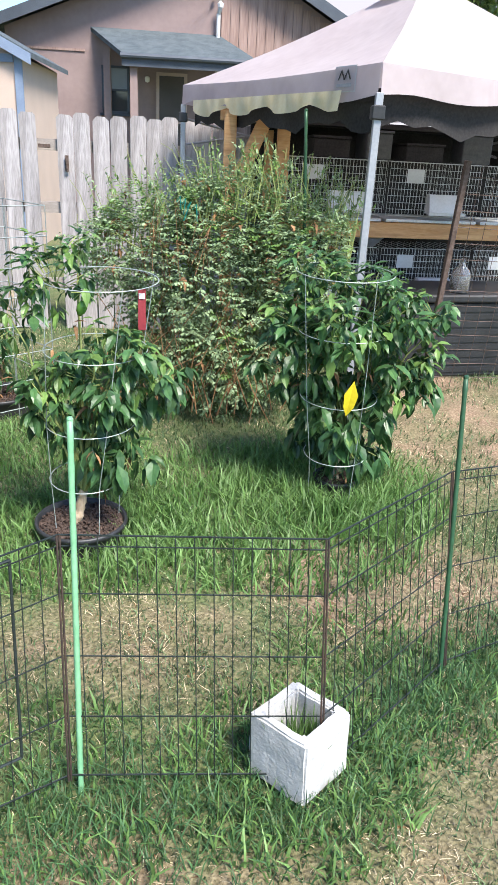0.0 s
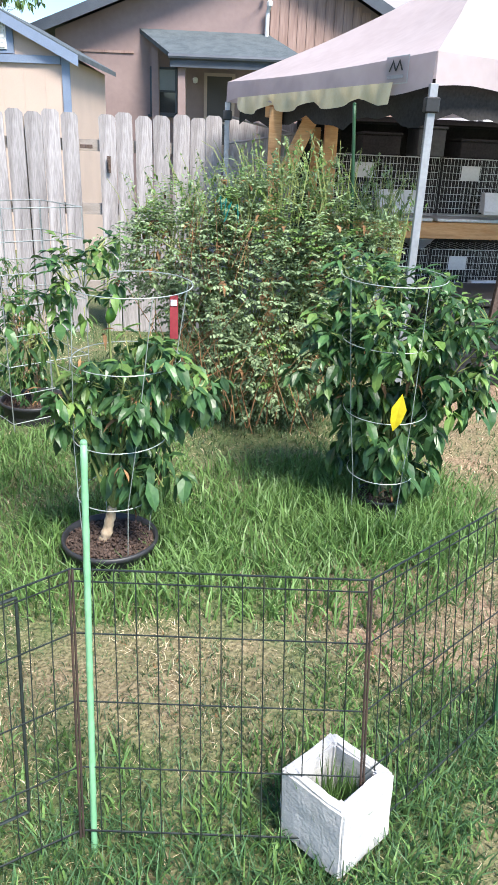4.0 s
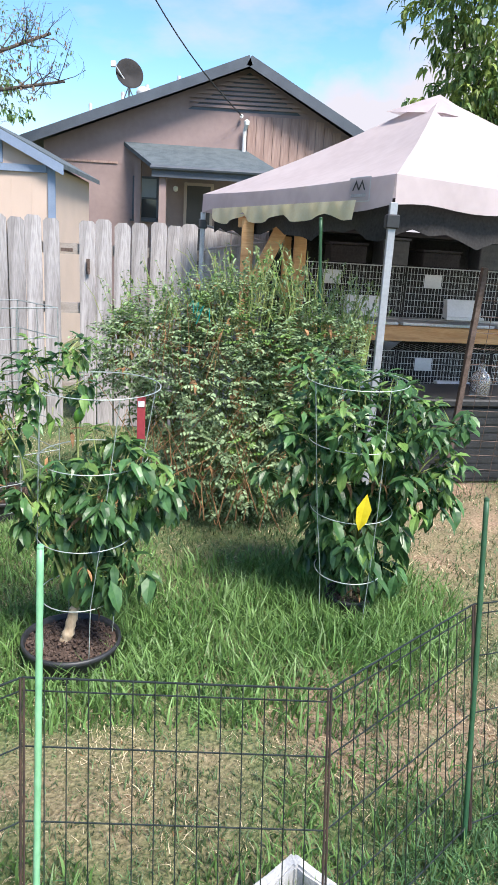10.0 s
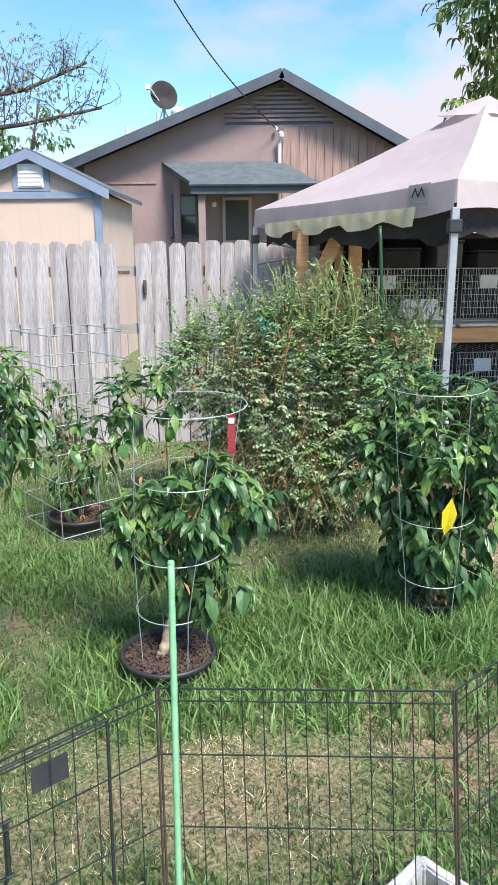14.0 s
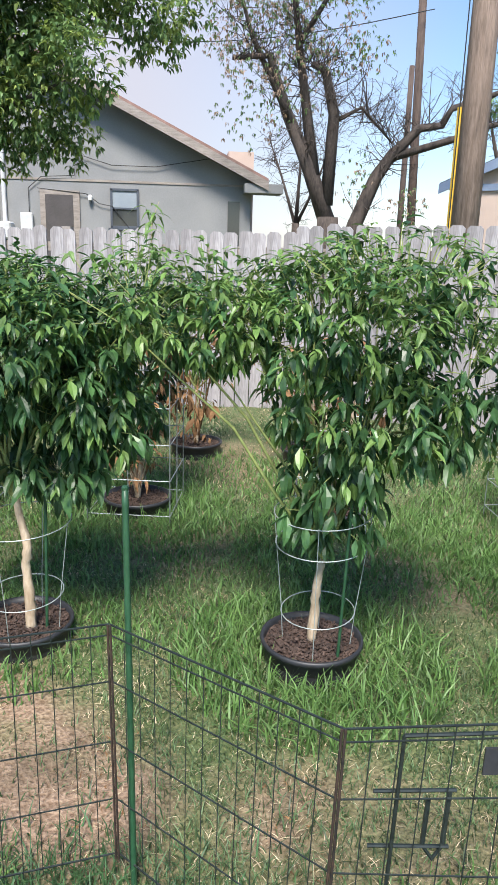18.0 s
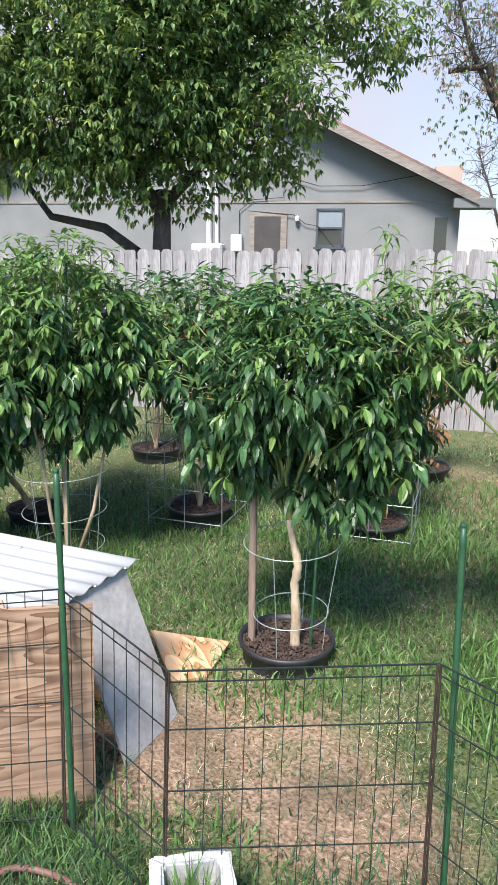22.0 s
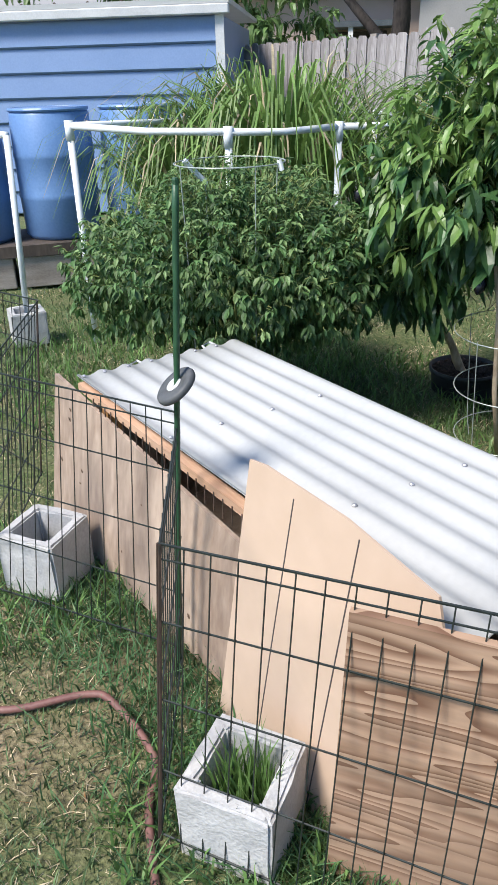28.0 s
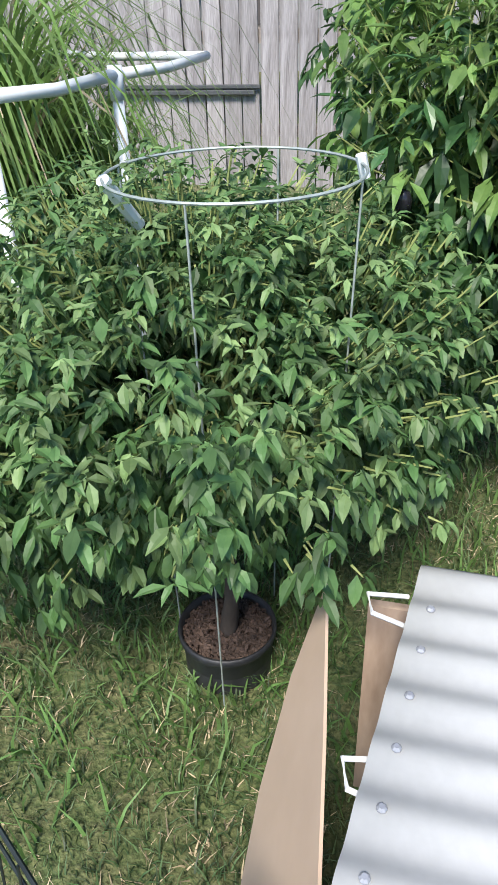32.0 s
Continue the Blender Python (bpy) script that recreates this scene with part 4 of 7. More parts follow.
def build_grey_house():
    """The grey house: its gable wall runs along the local x axis; the far eave is at x = 0."""
    h = thing("house", "grey stucco gabled house with a reddish roof edge", "house", pose(-11.23, 14.05, 0.1, 0, 0, 44.5))
    ez, ax, az, lx, lz = 3.0, -6.6, 6.15, -12.6, 3.5
    part("wall", Geo().add([(lx, 0, -0.12), (-0.35, 0, -0.12), (-0.35, 0, ez + 0.05), (ax, 0, az - 0.1), (lx, 0, lz), (lx, 9, -0.12), (-0.35, 9, -0.12), (-0.35, 9, ez + 0.05), (ax, 9, az - 0.1), (lx, 9, lz)],
                           [(0, 1, 2, 3, 4), (9, 8, 7, 6, 5), (0, 5, 6, 1), (1, 6, 7, 2), (4, 9, 5, 0), (3, 8, 9, 4), (2, 7, 8, 3)]), M["greywall"], h)
    for ex, eez in ((0.0, ez), (lx - 0.3, lz - 0.1)):
        a, e = Vector((ax, 0, az)), Vector((ex, 0, eez))
        for nm, mt, ya, yb, t0, t1 in (("roof", "redshingle", -0.5, 9.4, 0.0, 0.1), ("rake_board", "rail", -0.55, -0.503, -0.17, 0.03)):
            vs = [a + Vector((0, 0, t0)), e + Vector((0, 0, t0)), e + Vector((0, 0, t1)), a + Vector((0, 0, t1))]
            part(nm, Geo().add([(p.x, ya, p.z) for p in vs] + [(p.x, yb, p.z) for p in vs],
                               [(0, 1, 2, 3), (7, 6, 5, 4), (0, 4, 5, 1), (1, 5, 6, 2), (2, 6, 7, 3), (3, 7, 4, 0)]), M[mt], h)
    part("eave_return", Geo().box((-0.55, -0.5, ez - 0.22), (0.35, 0.2, ez - 0.02)), M["greywall"], h)
    part("belt_trim", Geo().box((lx, -0.02, 2.93), (-0.36, -0.003, 2.98)), M["rail"], h)
    window(h, pose(-3.32, -0.02, 1.92), 0.66, 0.88)
    d = part("door", Geo().box((-5.25, -0.06, 0.6), (-4.35, -0.01, 2.72)), M["rail"], h, "dark screened back door")
    part("door_screen", Geo().box((-5.13, -0.075, 0.7), (-4.5, -0.063, 2.62)), M["screen"], d)
    part("window", Geo().box((-0.9, -0.04, 1.5), (-0.62, -0.01, 2.6)), M["glass"], h, "tall dark window by the corner")
    part("conduit", Geo().tube([(-6.05, -0.06, 1.7), (-6.05, -0.06, 3.75)], 0.05, 8), M["greycase"], h)
    part("conduit", Geo().tube([(-6.25, -0.06, 1.7), (-6.25, -0.06, 4.6)], 0.07, 8), M["greycase"], h)
    part("meter_box", Geo().box((-5.7, -0.14, 1.8), (-5.42, -0.02, 2.2), bev=0.02), M["greycase"], h)
    part("air_unit", Geo().box((-6.6, -0.5, 1.6), (-5.85, -0.03, 1.98), bev=0.03), M["greycase"], h)
    part("lamp", Geo().lathe([(0, 0), (0.05, 0.02), (0.06, 0.1), (0, 0.14)], (-4.1, -0.1, 2.5), 10), M["white"], h)
    for px, ph in ((-4.6, 0.75), (-5.6, 0.4), (-5.0, 0.5), (-3.9, 0.75), (-3.2, 0.35)):
        z = az - (px - ax) * (az - ez) / (0 - ax)
        part("vent_pipe", Geo().tube([(px, 1.3, z), (px, 1.3, z + ph)], 0.05 if ph < 0.7 else 0.07, 8), M["greycase"], h)
    part("chimney", Geo().box((-0.7, 3.0, 2.0), (0.0, 3.8, 4.1)), M["cream"], h)
    for pts in ([(-7.2, -0.08, 3.85), (-6.2, -0.1, 3.45), (-5.0, -0.08, 3.62), (-4.55, -0.05, 3.8)],
                [(-4.4, -0.06, 3.52), (-3.6, -0.08, 3.3), (-2.6, -0.08, 3.3), (-1.2, -0.06, 3.55)],
                [(-4.4, -0.06, 3.52), (-4.45, -0.06, 3.05), (-5.2, -0.06, 3.0), (-5.5, -0.05, 2.75), (-5.5, -0.05, 2.2)],
                [(-5.3, -0.06, 2.75), (-4.2, -0.07, 2.66), (-3.9, -0.07, 2.45), (-3.6, -0.07, 2.4), (-3.2, -0.07, 1.9)]):
        part("wire", Geo().tube(pts, 0.009, 5), M["cable"], h)


def build_far_house():
    h = thing("house", "distant pinkish house with a dark open porch", "house", pose(-22.0, 4.2, 0, 0, 0, 78))
    part("wall", Geo().box((-4.5, 0, 0), (3.5, 6, 3.3)), M["cream"], h)
    part("roof", Geo().add([(-4.9, -0.5, 3.2), (3.9, -0.5, 3.2), (3.9, 6.5, 3.2), (-4.9, 6.5, 3.2), (-4.9, 3, 5.0), (3.9, 3, 5.0)], [(0, 1, 5, 4), (2, 3, 4, 5), (0, 4, 3), (1, 2, 5), (3, 2, 1, 0)]), M["redshingle"], h)
    # dark panel on the solid wall, painted shade for the open porch
    part("porch_shade_panel", Geo().box((-0.6, -0.06, 0.4), (0.7, -0.004, 2.3)), M["screen"], h)
    part("porch_roof", Geo().box((-0.9, -1.2, 2.35), (1.0, 0.0, 2.47)), M["shingle"], h)
    part("porch_post", Geo().box((-0.25, -1.15, 0), (-0.13, -1.03, 2.35)), M["white"], h)


build_far_house()
build_mauve_house()
build_dish()
build_garden_shed()
build_grey_house()


# ---------------------------------------------------------------- wire pen
PEN_H, PEN_Z = 0.66, 0.03


def pen_panel(a, b, at, bt, gate=False, label="dark wire exercise-pen panel standing in the grass"):
    """One hinged panel of the pen between two corners in plan; at and bt are the corners' tops."""
    a, b = Vector((*a, PEN_Z)), Vector((*b, PEN_Z))
    at, bt = Vector((*at, PEN_Z + PEN_H)), Vector((*bt, PEN_Z + PEN_H))
    p = thing("pen_panel", label, "fence panel", Matrix.Translation(a), group="panels of the wire pen")
    nrm = (b - a).cross(at - a).normalized()

    def q(u, z, o=0.0):
        w = z / PEN_H
        return a.lerp(b, u).lerp(at.lerp(bt, u), w) - a + nrm * o
    ln = (b - a).length
    for u in (0.006, 0.994):
        part("post", Geo().tube([q(u, 0), q(u, PEN_H)], 0.003, 6), M["penrust"], p)
    for z in (0.015, 0.18, 0.345, 0.51, 0.632, PEN_H):
        part("rail", Geo().tube([q(0, z, 0.003), q(1, z, 0.003)], 0.002 if 0.02 < z < 0.65 else 0.0026, 5), M["penwire"], p)
    n = max(3, round(ln / 0.047))
    for k in range(1, n):
        part("wire", Geo().tube([q(k / n, 0), q(k / n, PEN_H)], 0.0014, 4), M["penwire"], p)
    if gate:
        for u in (0.22, 0.8):
            part("gate_upright", Geo().tube([q(u, 0.12, 0.008), q(u, 0.64, 0.008)], 0.004, 6), M["penwire"], p)
        for z in (0.12, 0.64):
            part("gate_rail", Geo().tube([q(0.22, z, 0.008), q(0.8, z, 0.008)], 0.004, 6), M["penwire"], p)
        for z in (0.40, 0.52):
            part("latch", Geo().tube([q(0.6, z, 0.016), q(0.88, z, 0.016)], 0.004, 6), M["penwire"], p)
        part("latch_handle", Geo().tube([q(0.62, 0.52, 0.018), q(0.62, 0.4, 0.02), q(0.65, 0.37, 0.02), q(0.69, 0.4, 0.02), q(0.69, 0.5, 0.018)], 0.005, 6), M["penwire"], p)
        pl = [q(u, z, 0.016) for u, z in ((0.38, 0.55), (0.52, 0.55), (0.52, 0.605), (0.38, 0.605))]
        part("blank_plate", Geo().add(pl + [v + nrm * 0.006 for v in pl], [(0, 1, 2, 3), (7, 6, 5, 4), (0, 4, 5, 1), (1, 5, 6, 2), (2, 6, 7, 3), (3, 7, 4, 0)]), M["blackplastic"], p, "blank black plate")
    return p


# foot and top of each corner
POSTS = {"K2": ((1.33, 1.88), (1.36, 1.93)), "K": ((0.79, 1.62), (0.745, 1.735)), "B": ((0.308, 1.15), (0.288, 1.295)), "A": ((-0.362, 1.14), (-0.39, 1.285)), "Z": ((-0.815, 0.85), (-0.814, 0.88)),
         "C": ((-1.42, 0.85), (-1.426, 0.846)), "D": ((-1.78, 0.32), (-1.757, 0.332)), "E": ((-2.19, 0.24), (-2.285, 0.30)), "F": ((-2.49, -0.30), (-2.545, -0.25)), "G": ((-3.0, -0.26), (-3.05, -0.225)),
         "G2": ((-3.32, -0.84), (-3.39, -0.74)), "H": ((-4.0, -0.80), (-4.05, -0.72)), "I": ((-4.45, -1.2), (-4.45, -1.2))}
chain = ["K2", "K", "B", "A", "Z", "C", "D", "E", "F", "G", "G2", "H", "I"]
for p, q in zip(chain, chain[1:]):
    pen_panel(POSTS[p][0], POSTS[q][0], POSTS[p][1], POSTS[q][1], gate=(p == "A"))


def stake(x0, y0, x1, y1, z1, material, label, r=0.0085, group="green plant stakes"):
    """A ribbed plastic-coated stake driven into the ground."""
    s = thing("plant_stake", label, "stake", pose(x0, y0, 0), group=group)
    pts = [Vector((0, 0, -0.05)).lerp(Vector((x1 - x0, y1 - y0, z1)), k / 26) for k in range(27)]
    part("rod", Geo().tube(pts, [r * (1.06 if k % 2 else 0.94) for k in range(27)], 8), material, s, smooth=True)
    part("cap", Geo().lathe([(r * 1.0, -0.006), (r * 1.03, 0.002), (r * 0.8, 0.006), (0, 0.007)], (x1 - x0, y1 - y0, z1), 8), material, s)
    return s


stake(-0.335, 1.14, -0.354, 1.32, 0.985, M["stakepale"], "faded pale green stake beside the pen", 0.008)
stake(0.775, 1.60, 0.757, 1.79, 0.985, M["stake"], "dark green stake leaning by the pen", 0.008)
stake(-1.36, 0.85, -1.447, 0.92, 1.0, M["stake"], "dark green stake leaning by the pen", 0.008)
stake(-2.175, 0.256, -2.267, 0.30, 1.033, M["stake"], "dark green stake holding the pen", 0.009)
weight_stake = stake(-2.962, -0.272, -2.984, -0.192, 1.19, M["stake"], "dark green stake with a weight disc on it", 0.0066)


def weight_disc(x, y, z):
    w = thing("weight_disc", "grey weight disc slipped over a green stake", "weight", Matrix.Translation((x, y, z)) @ Vector((0.16, -0.6, 0.78)).to_track_quat("Z", "Y").to_matrix().to_4x4())
    part("disc", Geo().lathe([(0.016, -0.007), (0.044, -0.0085), (0.048, -0.006), (0.05, 0.0), (0.048, 0.006), (0.044, 0.0085), (0.016, 0.007), (0.016, -0.007)], (0, 0, 0), 30), M["rubber"], w, smooth=True)
    part("hub_ring", Geo().lathe([(0.011, -0.008), (0.0175, -0.0095), (0.0185, 0.0095), (0.011, 0.01), (0.011, -0.008)], (0, 0, 0), 20), M["greycase"], w, smooth=True)
    part("tie", Geo().box((-0.062, 0.005, -0.016), (-0.02, 0.034, -0.01)), M["teal"], w)


weight_disc(-2.9765, -0.2195, 0.785)


def hollow_block(x, y, rz, tilt=(0, 0), s=(0.195, 0.195, 0.194), label="white hollow concrete half block in the grass", base=0.0):
    """A concrete half block with one open cell, chipped along its edges."""
    r = random.Random(int(1000 * (x + 5)))
    b = thing("concrete_block", label, "concrete block", pose(x, y, base, tilt[0], tilt[1], rz), group="concrete blocks by the pen")
    bm = bmesh.new()
    w, d, h, t = s[0] / 2, s[1] / 2, s[2], 0.032
    outer = [(-w, -d), (w, -d), (w, d), (-w, d)]
    inner = [(-w + t, -d + t), (w - t, -d + t), (w - t, d - t), (-w + t, d - t)]
    lv = [[bm.verts.new((px, py, z)) for px, py in ring] for z in (0, h) for ring in (outer, inner)]
    ob_, ib, ot, it = lv
    for i in range(4):
        j = (i + 1) % 4
        for q in ((ob_[i], ob_[j], ot[j], ot[i]), (it[i], it[j], ib[j], ib[i]), (ot[i], ot[j], it[j], it[i]), (ib[i], ib[j], ob_[j], ob_[i])):
            bm.faces.new(q)
    bmesh.ops.bevel(bm, geom=bm.edges[:], offset=0.006, segments=2, affect="EDGES")
    bmesh.ops.subdivide_edges(bm, edges=[e for e in bm.edges if e.calc_length() > 0.05], cuts=3, use_grid_fill=True)
    for v in bm.verts:
        v.co += Vector((r.gauss(0, 1), r.gauss(0, 1), r.gauss(0, 1))) * 0.0011
    bmesh.ops.recalc_face_normals(bm, faces=bm.faces[:])
    me = bpy.data.meshes.new("block_body")
    bm.to_mesh(me)
    bm.free()
    me.materials.append(M["concrete"])
    part("block_body", me, None, b)
    return b


hollow_block(0.251, 1.198, 45, (-4, 2), base=0.012)
hollow_block(-1.665, 0.335, 62)
hollow_block(-2.515, -0.13, 62)
hollow_block(-3.40, -0.665, 64)


# ---------------------------------------------------------------- the low shelter with the corrugated roof
def build_shelter():
    """A low animal shelter: local x runs along its length, local y towards the back."""
    s = thing("shelter", "low plywood shelter with a white corrugated roof", "shelter", Matrix.Translation((-3.676, -0.553, 0)) @ Matrix.Rotation(radians(31.8), 4, "Z"))
    L, W, z0, z1 = 1.475, 0.557, 0.548, 0.562
    g = Geo()
    nx, ny = 6, 91
    for k in range(ny):
        v = W * k / (ny - 1)
        c = 0.0056 * math.cos(2 * math.pi * v / 0.0765)
        for i in range(nx):
            u = L * i / (nx - 1)
            g.v.append((u + 0.133 * v, v, z0 + (z1 - z0) * v / W + c - 0.018 * u / L))
    top = len(g.v)
    g.v += [(x, y, z - 0.003) for x, y, z in g.v]
    for k in range(ny - 1):
        for i in range(nx - 1):
            a = k * nx + i
            g.f += [(a, a + 1, a + nx + 1, a + nx), (top + a + nx, top + a + nx + 1, top + a + 1, top + a)]
    for k in range(ny - 1):
        for i in (0, nx - 1):
            a = k * nx + i
            g.f.append((a, a + nx, top + a + nx, top + a))
    for i in range(nx - 1):
        for k in (0, ny - 1):
            a = k * nx + i
            g.f.append((a, a + 1, top + a + 1, top + a))
    roof = part("corrugated_roof", g, M["poly"], s, "white corrugated plastic roof sheet", smooth=True)
    for u in (0.03, 0.55, 1.05, 1.49):
        for k in range(0, 8, 1 if u < 0.1 else 2):
            v = 0.0765 * (k + 0.0) + 0.03
            if v < W:
                part("screw", Geo().lathe([(0.0065, 0), (0.0065, 0.002), (0.0035, 0.005), (0, 0.005)], (u + 0.133 * 0.0765 * k, 0.0765 * k if k else 0.012, z0 + (z1 - z0) * v / W + 0.0056 - 0.018 * u / L), 8), M["steel"], roof)
    # plywood walls, standing a little proud of the roof at the front left
    part("front_sheet", Geo().add([(-0.15, -0.10, 0.0), (1.10, -0.062, 0.0), (1.10, -0.022, 0.405), (-0.158, -0.012, 0.512), (-0.15, -0.088, 0), (1.10, -0.05, 0), (1.10, -0.01, 0.405), (-0.158, 0.0, 0.512)],
                                   [(0, 1, 2, 3), (7, 6, 5, 4), (0, 4, 5, 1), (1, 5, 6, 2), (2, 6, 7, 3), (3, 7, 4, 0)]), M["plyside"], s, "grey weathered plywood side sheet")
    kr = random.Random(12)
    for k in range(13):
        u, w = kr.uniform(0.04, 0.96), kr.uniform(0.2, 0.92)
        x, top = -0.15 + 1.25 * u, 0.51 - 0.105 * u
        kn = part("knot", Geo().lathe([(0.0, 0.0016), (0.006, 0.0015), (0.009, 0.0)], (0, 0, 0), 9), M["knot"], s, "dark knot")
        kn.matrix_local = Matrix.Translation((x, -0.1 + 0.036 * u + (0.088 - 0.05 * u) * w - 0.0005, top * w)) @ Matrix.Rotation(radians(101 - 3 * u), 4, "X") @ Matrix.Diagonal((kr.uniform(0.6, 1.1), kr.uniform(0.9, 1.9), 1, 1))
    part("roof_batten", Geo().add([(0.01, -0.004, z0 - 0.042), (1.02, -0.004, z0 - 0.07), (1.02, 0.026, z0 - 0.07), (0.01, 0.026, z0 - 0.042), (0.01, -0.004, z0 - 0.018), (1.02, -0.004, z0 - 0.047), (1.02, 0.026, z0 - 0.047), (0.01, 0.026, z0 - 0.018)],
                                   [(3, 2, 1, 0), (4, 5, 6, 7), (0, 1, 5, 4), (1, 2, 6, 5), (2, 3, 7, 6), (3, 0, 4, 7)]), M["batten"], s, "salmon timber batten under the roof edge")
    for k in range(22):
        u = 0.12 + 0.038 * k
        part("nail", Geo().tube([(u, -0.006, z0 - 0.03 - 0.03 * u), (u, -0.008, z0 - 0.078 - 0.035 * u)], 0.0016, 5), M["rustwire"], s)
    part("back_wall", Geo().box((0.0, W - 0.03, 0), (L - 0.05, W - 0.015, z0 - 0.06)), M["plyside"], s)
    part("end_wall", Geo().box((0.065, 0.012, 0), (0.08, W - 0.04, z0 - 0.03)), M["plyside"], s)
    part("floor_board", Geo().box((0.02, 0.0, 0.01), (L - 0.1, W - 0.05, 0.03)), M["plyside"], s)
    for u, v in ((0.09, 0.03), (L - 0.12, 0.03), (0.12, W - 0.1), (L - 0.09, W - 0.1)):
        part("leg", Geo().box((u, v, 0), (u + 0.04, v + 0.04, z0 - 0.07)), M["timber"], s)
    # bent wire handles at the far end
    for v in (0.2, 0.48):
        part("wire_loop", Geo().tube([(0.07, v - 0.03, 0.53), (0.01, v - 0.025, 0.545), (0.0, v + 0.01, 0.548), (0.06, v + 0.03, 0.535)], 0.004, 6), M["greycase"], s)
    return s


build_shelter()


def sheet(name, label, category, bl, br, tr, tl, t, material, outline=None):
    """A thin rigid board given by its lower and upper corners."""
    bl, br, tr, tl = map(Vector, (bl, br, tr, tl))
    o = thing(name, label, category, Matrix.Translation(bl))
    nrm = (br - bl).cross(tl - bl).normalized() * t
    fr = [p - bl for p in ([bl, br, tr, tl] if outline is None else [bl.lerp(br, u).lerp(tl.lerp(tr, u), v) for u, v in outline])]
    n = len(fr)
    part("board", Geo().add(fr + [p - nrm for p in fr], [tuple(range(n)), tuple(reversed(range(n, 2 * n)))] + [(i, i + n, (i + 1) % n + n, (i + 1) % n) for i in range(n)]), material, o)
    return o


TAN_BL, TAN_BR, TAN_TL, TAN_TR = (-2.83, -0.17, 0.0), (-2.39, 0.105, 0.0), (-2.877, -0.075, 0.662), (-2.43, 0.205, 0.672)
# boards leaning on the shelter
pb = sheet("plywood_board", "brown banded plywood board leaning against the shelter", "board", (-2.415, 0.018, 0.0), (-2.255, 0.362, 0.0), (-2.237, 0.372, 0.644), (-2.397, 0.034, 0.65), 0.013, M["plyfront"])
tb = sheet("tan_board", "tan grooved hardboard panel leaning against the shelter", "board", TAN_BL, TAN_BR, TAN_TR, TAN_TL, 0.006, M["tan"],
           outline=[(0, 0), (1, 0), (1, 0.86), (0.96, 0.93), (0.55, 0.985), (0.1, 1.0), (0, 0.99)])
for u in (0.28, 0.62):
    b0, b1, t0, t1 = (Vector(v) for v in (TAN_BL, TAN_BR, TAN_TL, TAN_TR))
    lo_, hi_ = b0.lerp(b1, u), t0.lerp(t1, u)
    hi_ = lo_.lerp(hi_, 0.95)
    part("groove", Geo().tube([lo_ - b0, hi_ - b0], 0.0017, 5), M["screen"], tb)
ob_ = sheet("painted_board", "whitish weathered board leaning at the shelter's end", "board", (-2.33, 0.507, 0.0), (-2.472, 0.778, 0.0), (-2.643, 0.676, 0.525), (-2.525, 0.42, 0.525), 0.012, M["osb"])
sheet("plywood_offcut", "orange pine plywood offcut lying in the grass", "board", (-2.64, 0.852, 0.02), (-2.587, 0.976, 0.02), (-2.71, 1.173, 0.05), (-2.97, 0.945, 0.06), 0.012, M["pine"])
hs_ = thing("hardboard_offcut", "tan curved hardboard offcut leaning on the shelter's end", "board", pose(-3.90, -0.518, 0))
hp_ = [Vector(p) - Vector((-3.90, -0.518, 0)) for p in ((-3.90, -0.518, 0), (-3.82, -0.60, 0), (-3.745, -0.455, 0.41), (-3.863, -0.31, 0.455), (-4.017, -0.127, 0.506), (-4.018, -0.209, 0.352), (-3.978, -0.326, 0.211), (-3.923, -0.424, 0.132))]
hn_ = Vector((-0.667, -0.656, 0.353)) * 0.005
n_ = len(hp_)
part("board", Geo().add(hp_ + [p + hn_ for p in hp_], [tuple(range(n_)), tuple(reversed(range(n_, 2 * n_)))] + [(i, i + n_, (i + 1) % n_ + n_, (i + 1) % n_) for i in range(n_)]), M["tan"], hs_)


def hose(pts, label):
    h = thing("garden_hose", label, "hose", pose(*pts[0]))
    o = Vector(pts[0])
    fine = []
    P = [Vector(p) for p in pts]
    for i in range(len(P) - 1):
        p0, p1, p2, p3 = P[max(i - 1, 0)], P[i], P[i + 1], P[min(i + 2, len(P) - 1)]
        for k in range(8):
            t = k / 8
            fine.append(0.5 * ((2 * p1) + (p2 - p0) * t + (2 * p0 - 5 * p1 + 4 * p2 - p3) * t * t + (3 * p1 - p0 - 3 * p2 + p3) * t ** 3) - o)
    part("tube", Geo().tube(fine, 0.0092, 8), M["hose"], h, smooth=True)


hose([(-2.95, -0.95, 0.02), (-2.86, -0.7, 0.022), (-2.88, -0.5, 0.03), (-2.85, -0.425, 0.03), (-2.69, -0.32, 0.022), (-2.56, -0.325, 0.02), (-2.38, -0.3, 0.02), (-2.21, -0.258, 0.03), (-2.105, -0.195, 0.02), (-1.98, -0.2, 0.02), (-1.8, -0.3, 0.02)],
     "faded red garden hose lying in the grass")
hose([(-1.75, -0.75, 0.02), (-2.0, -0.55, 0.02), (-2.17, -0.41, 0.03), (-2.222, -0.33, 0.04), (-2.2, -0.2, 0.05), (-2.15, -0.1, 0.035), (-2.06, 0.0, 0.02), (-1.9, 0.07, 0.02), (-1.75, 0.05, 0.02)], "coil of faded red garden hose")
hose([(-1.8, -0.5, 0.02), (-2.0, -0.36, 0.025), (-2.09, -0.29, 0.035), (-2.12, -0.18, 0.05), (-2.11, -0.05, 0.05), (-2.107, 0.07, 0.04), (-2.03, 0.15, 0.03), (-1.94, 0.2, 0.02), (-1.85, 0.3, 0.02)], "looped length of faded red garden hose")


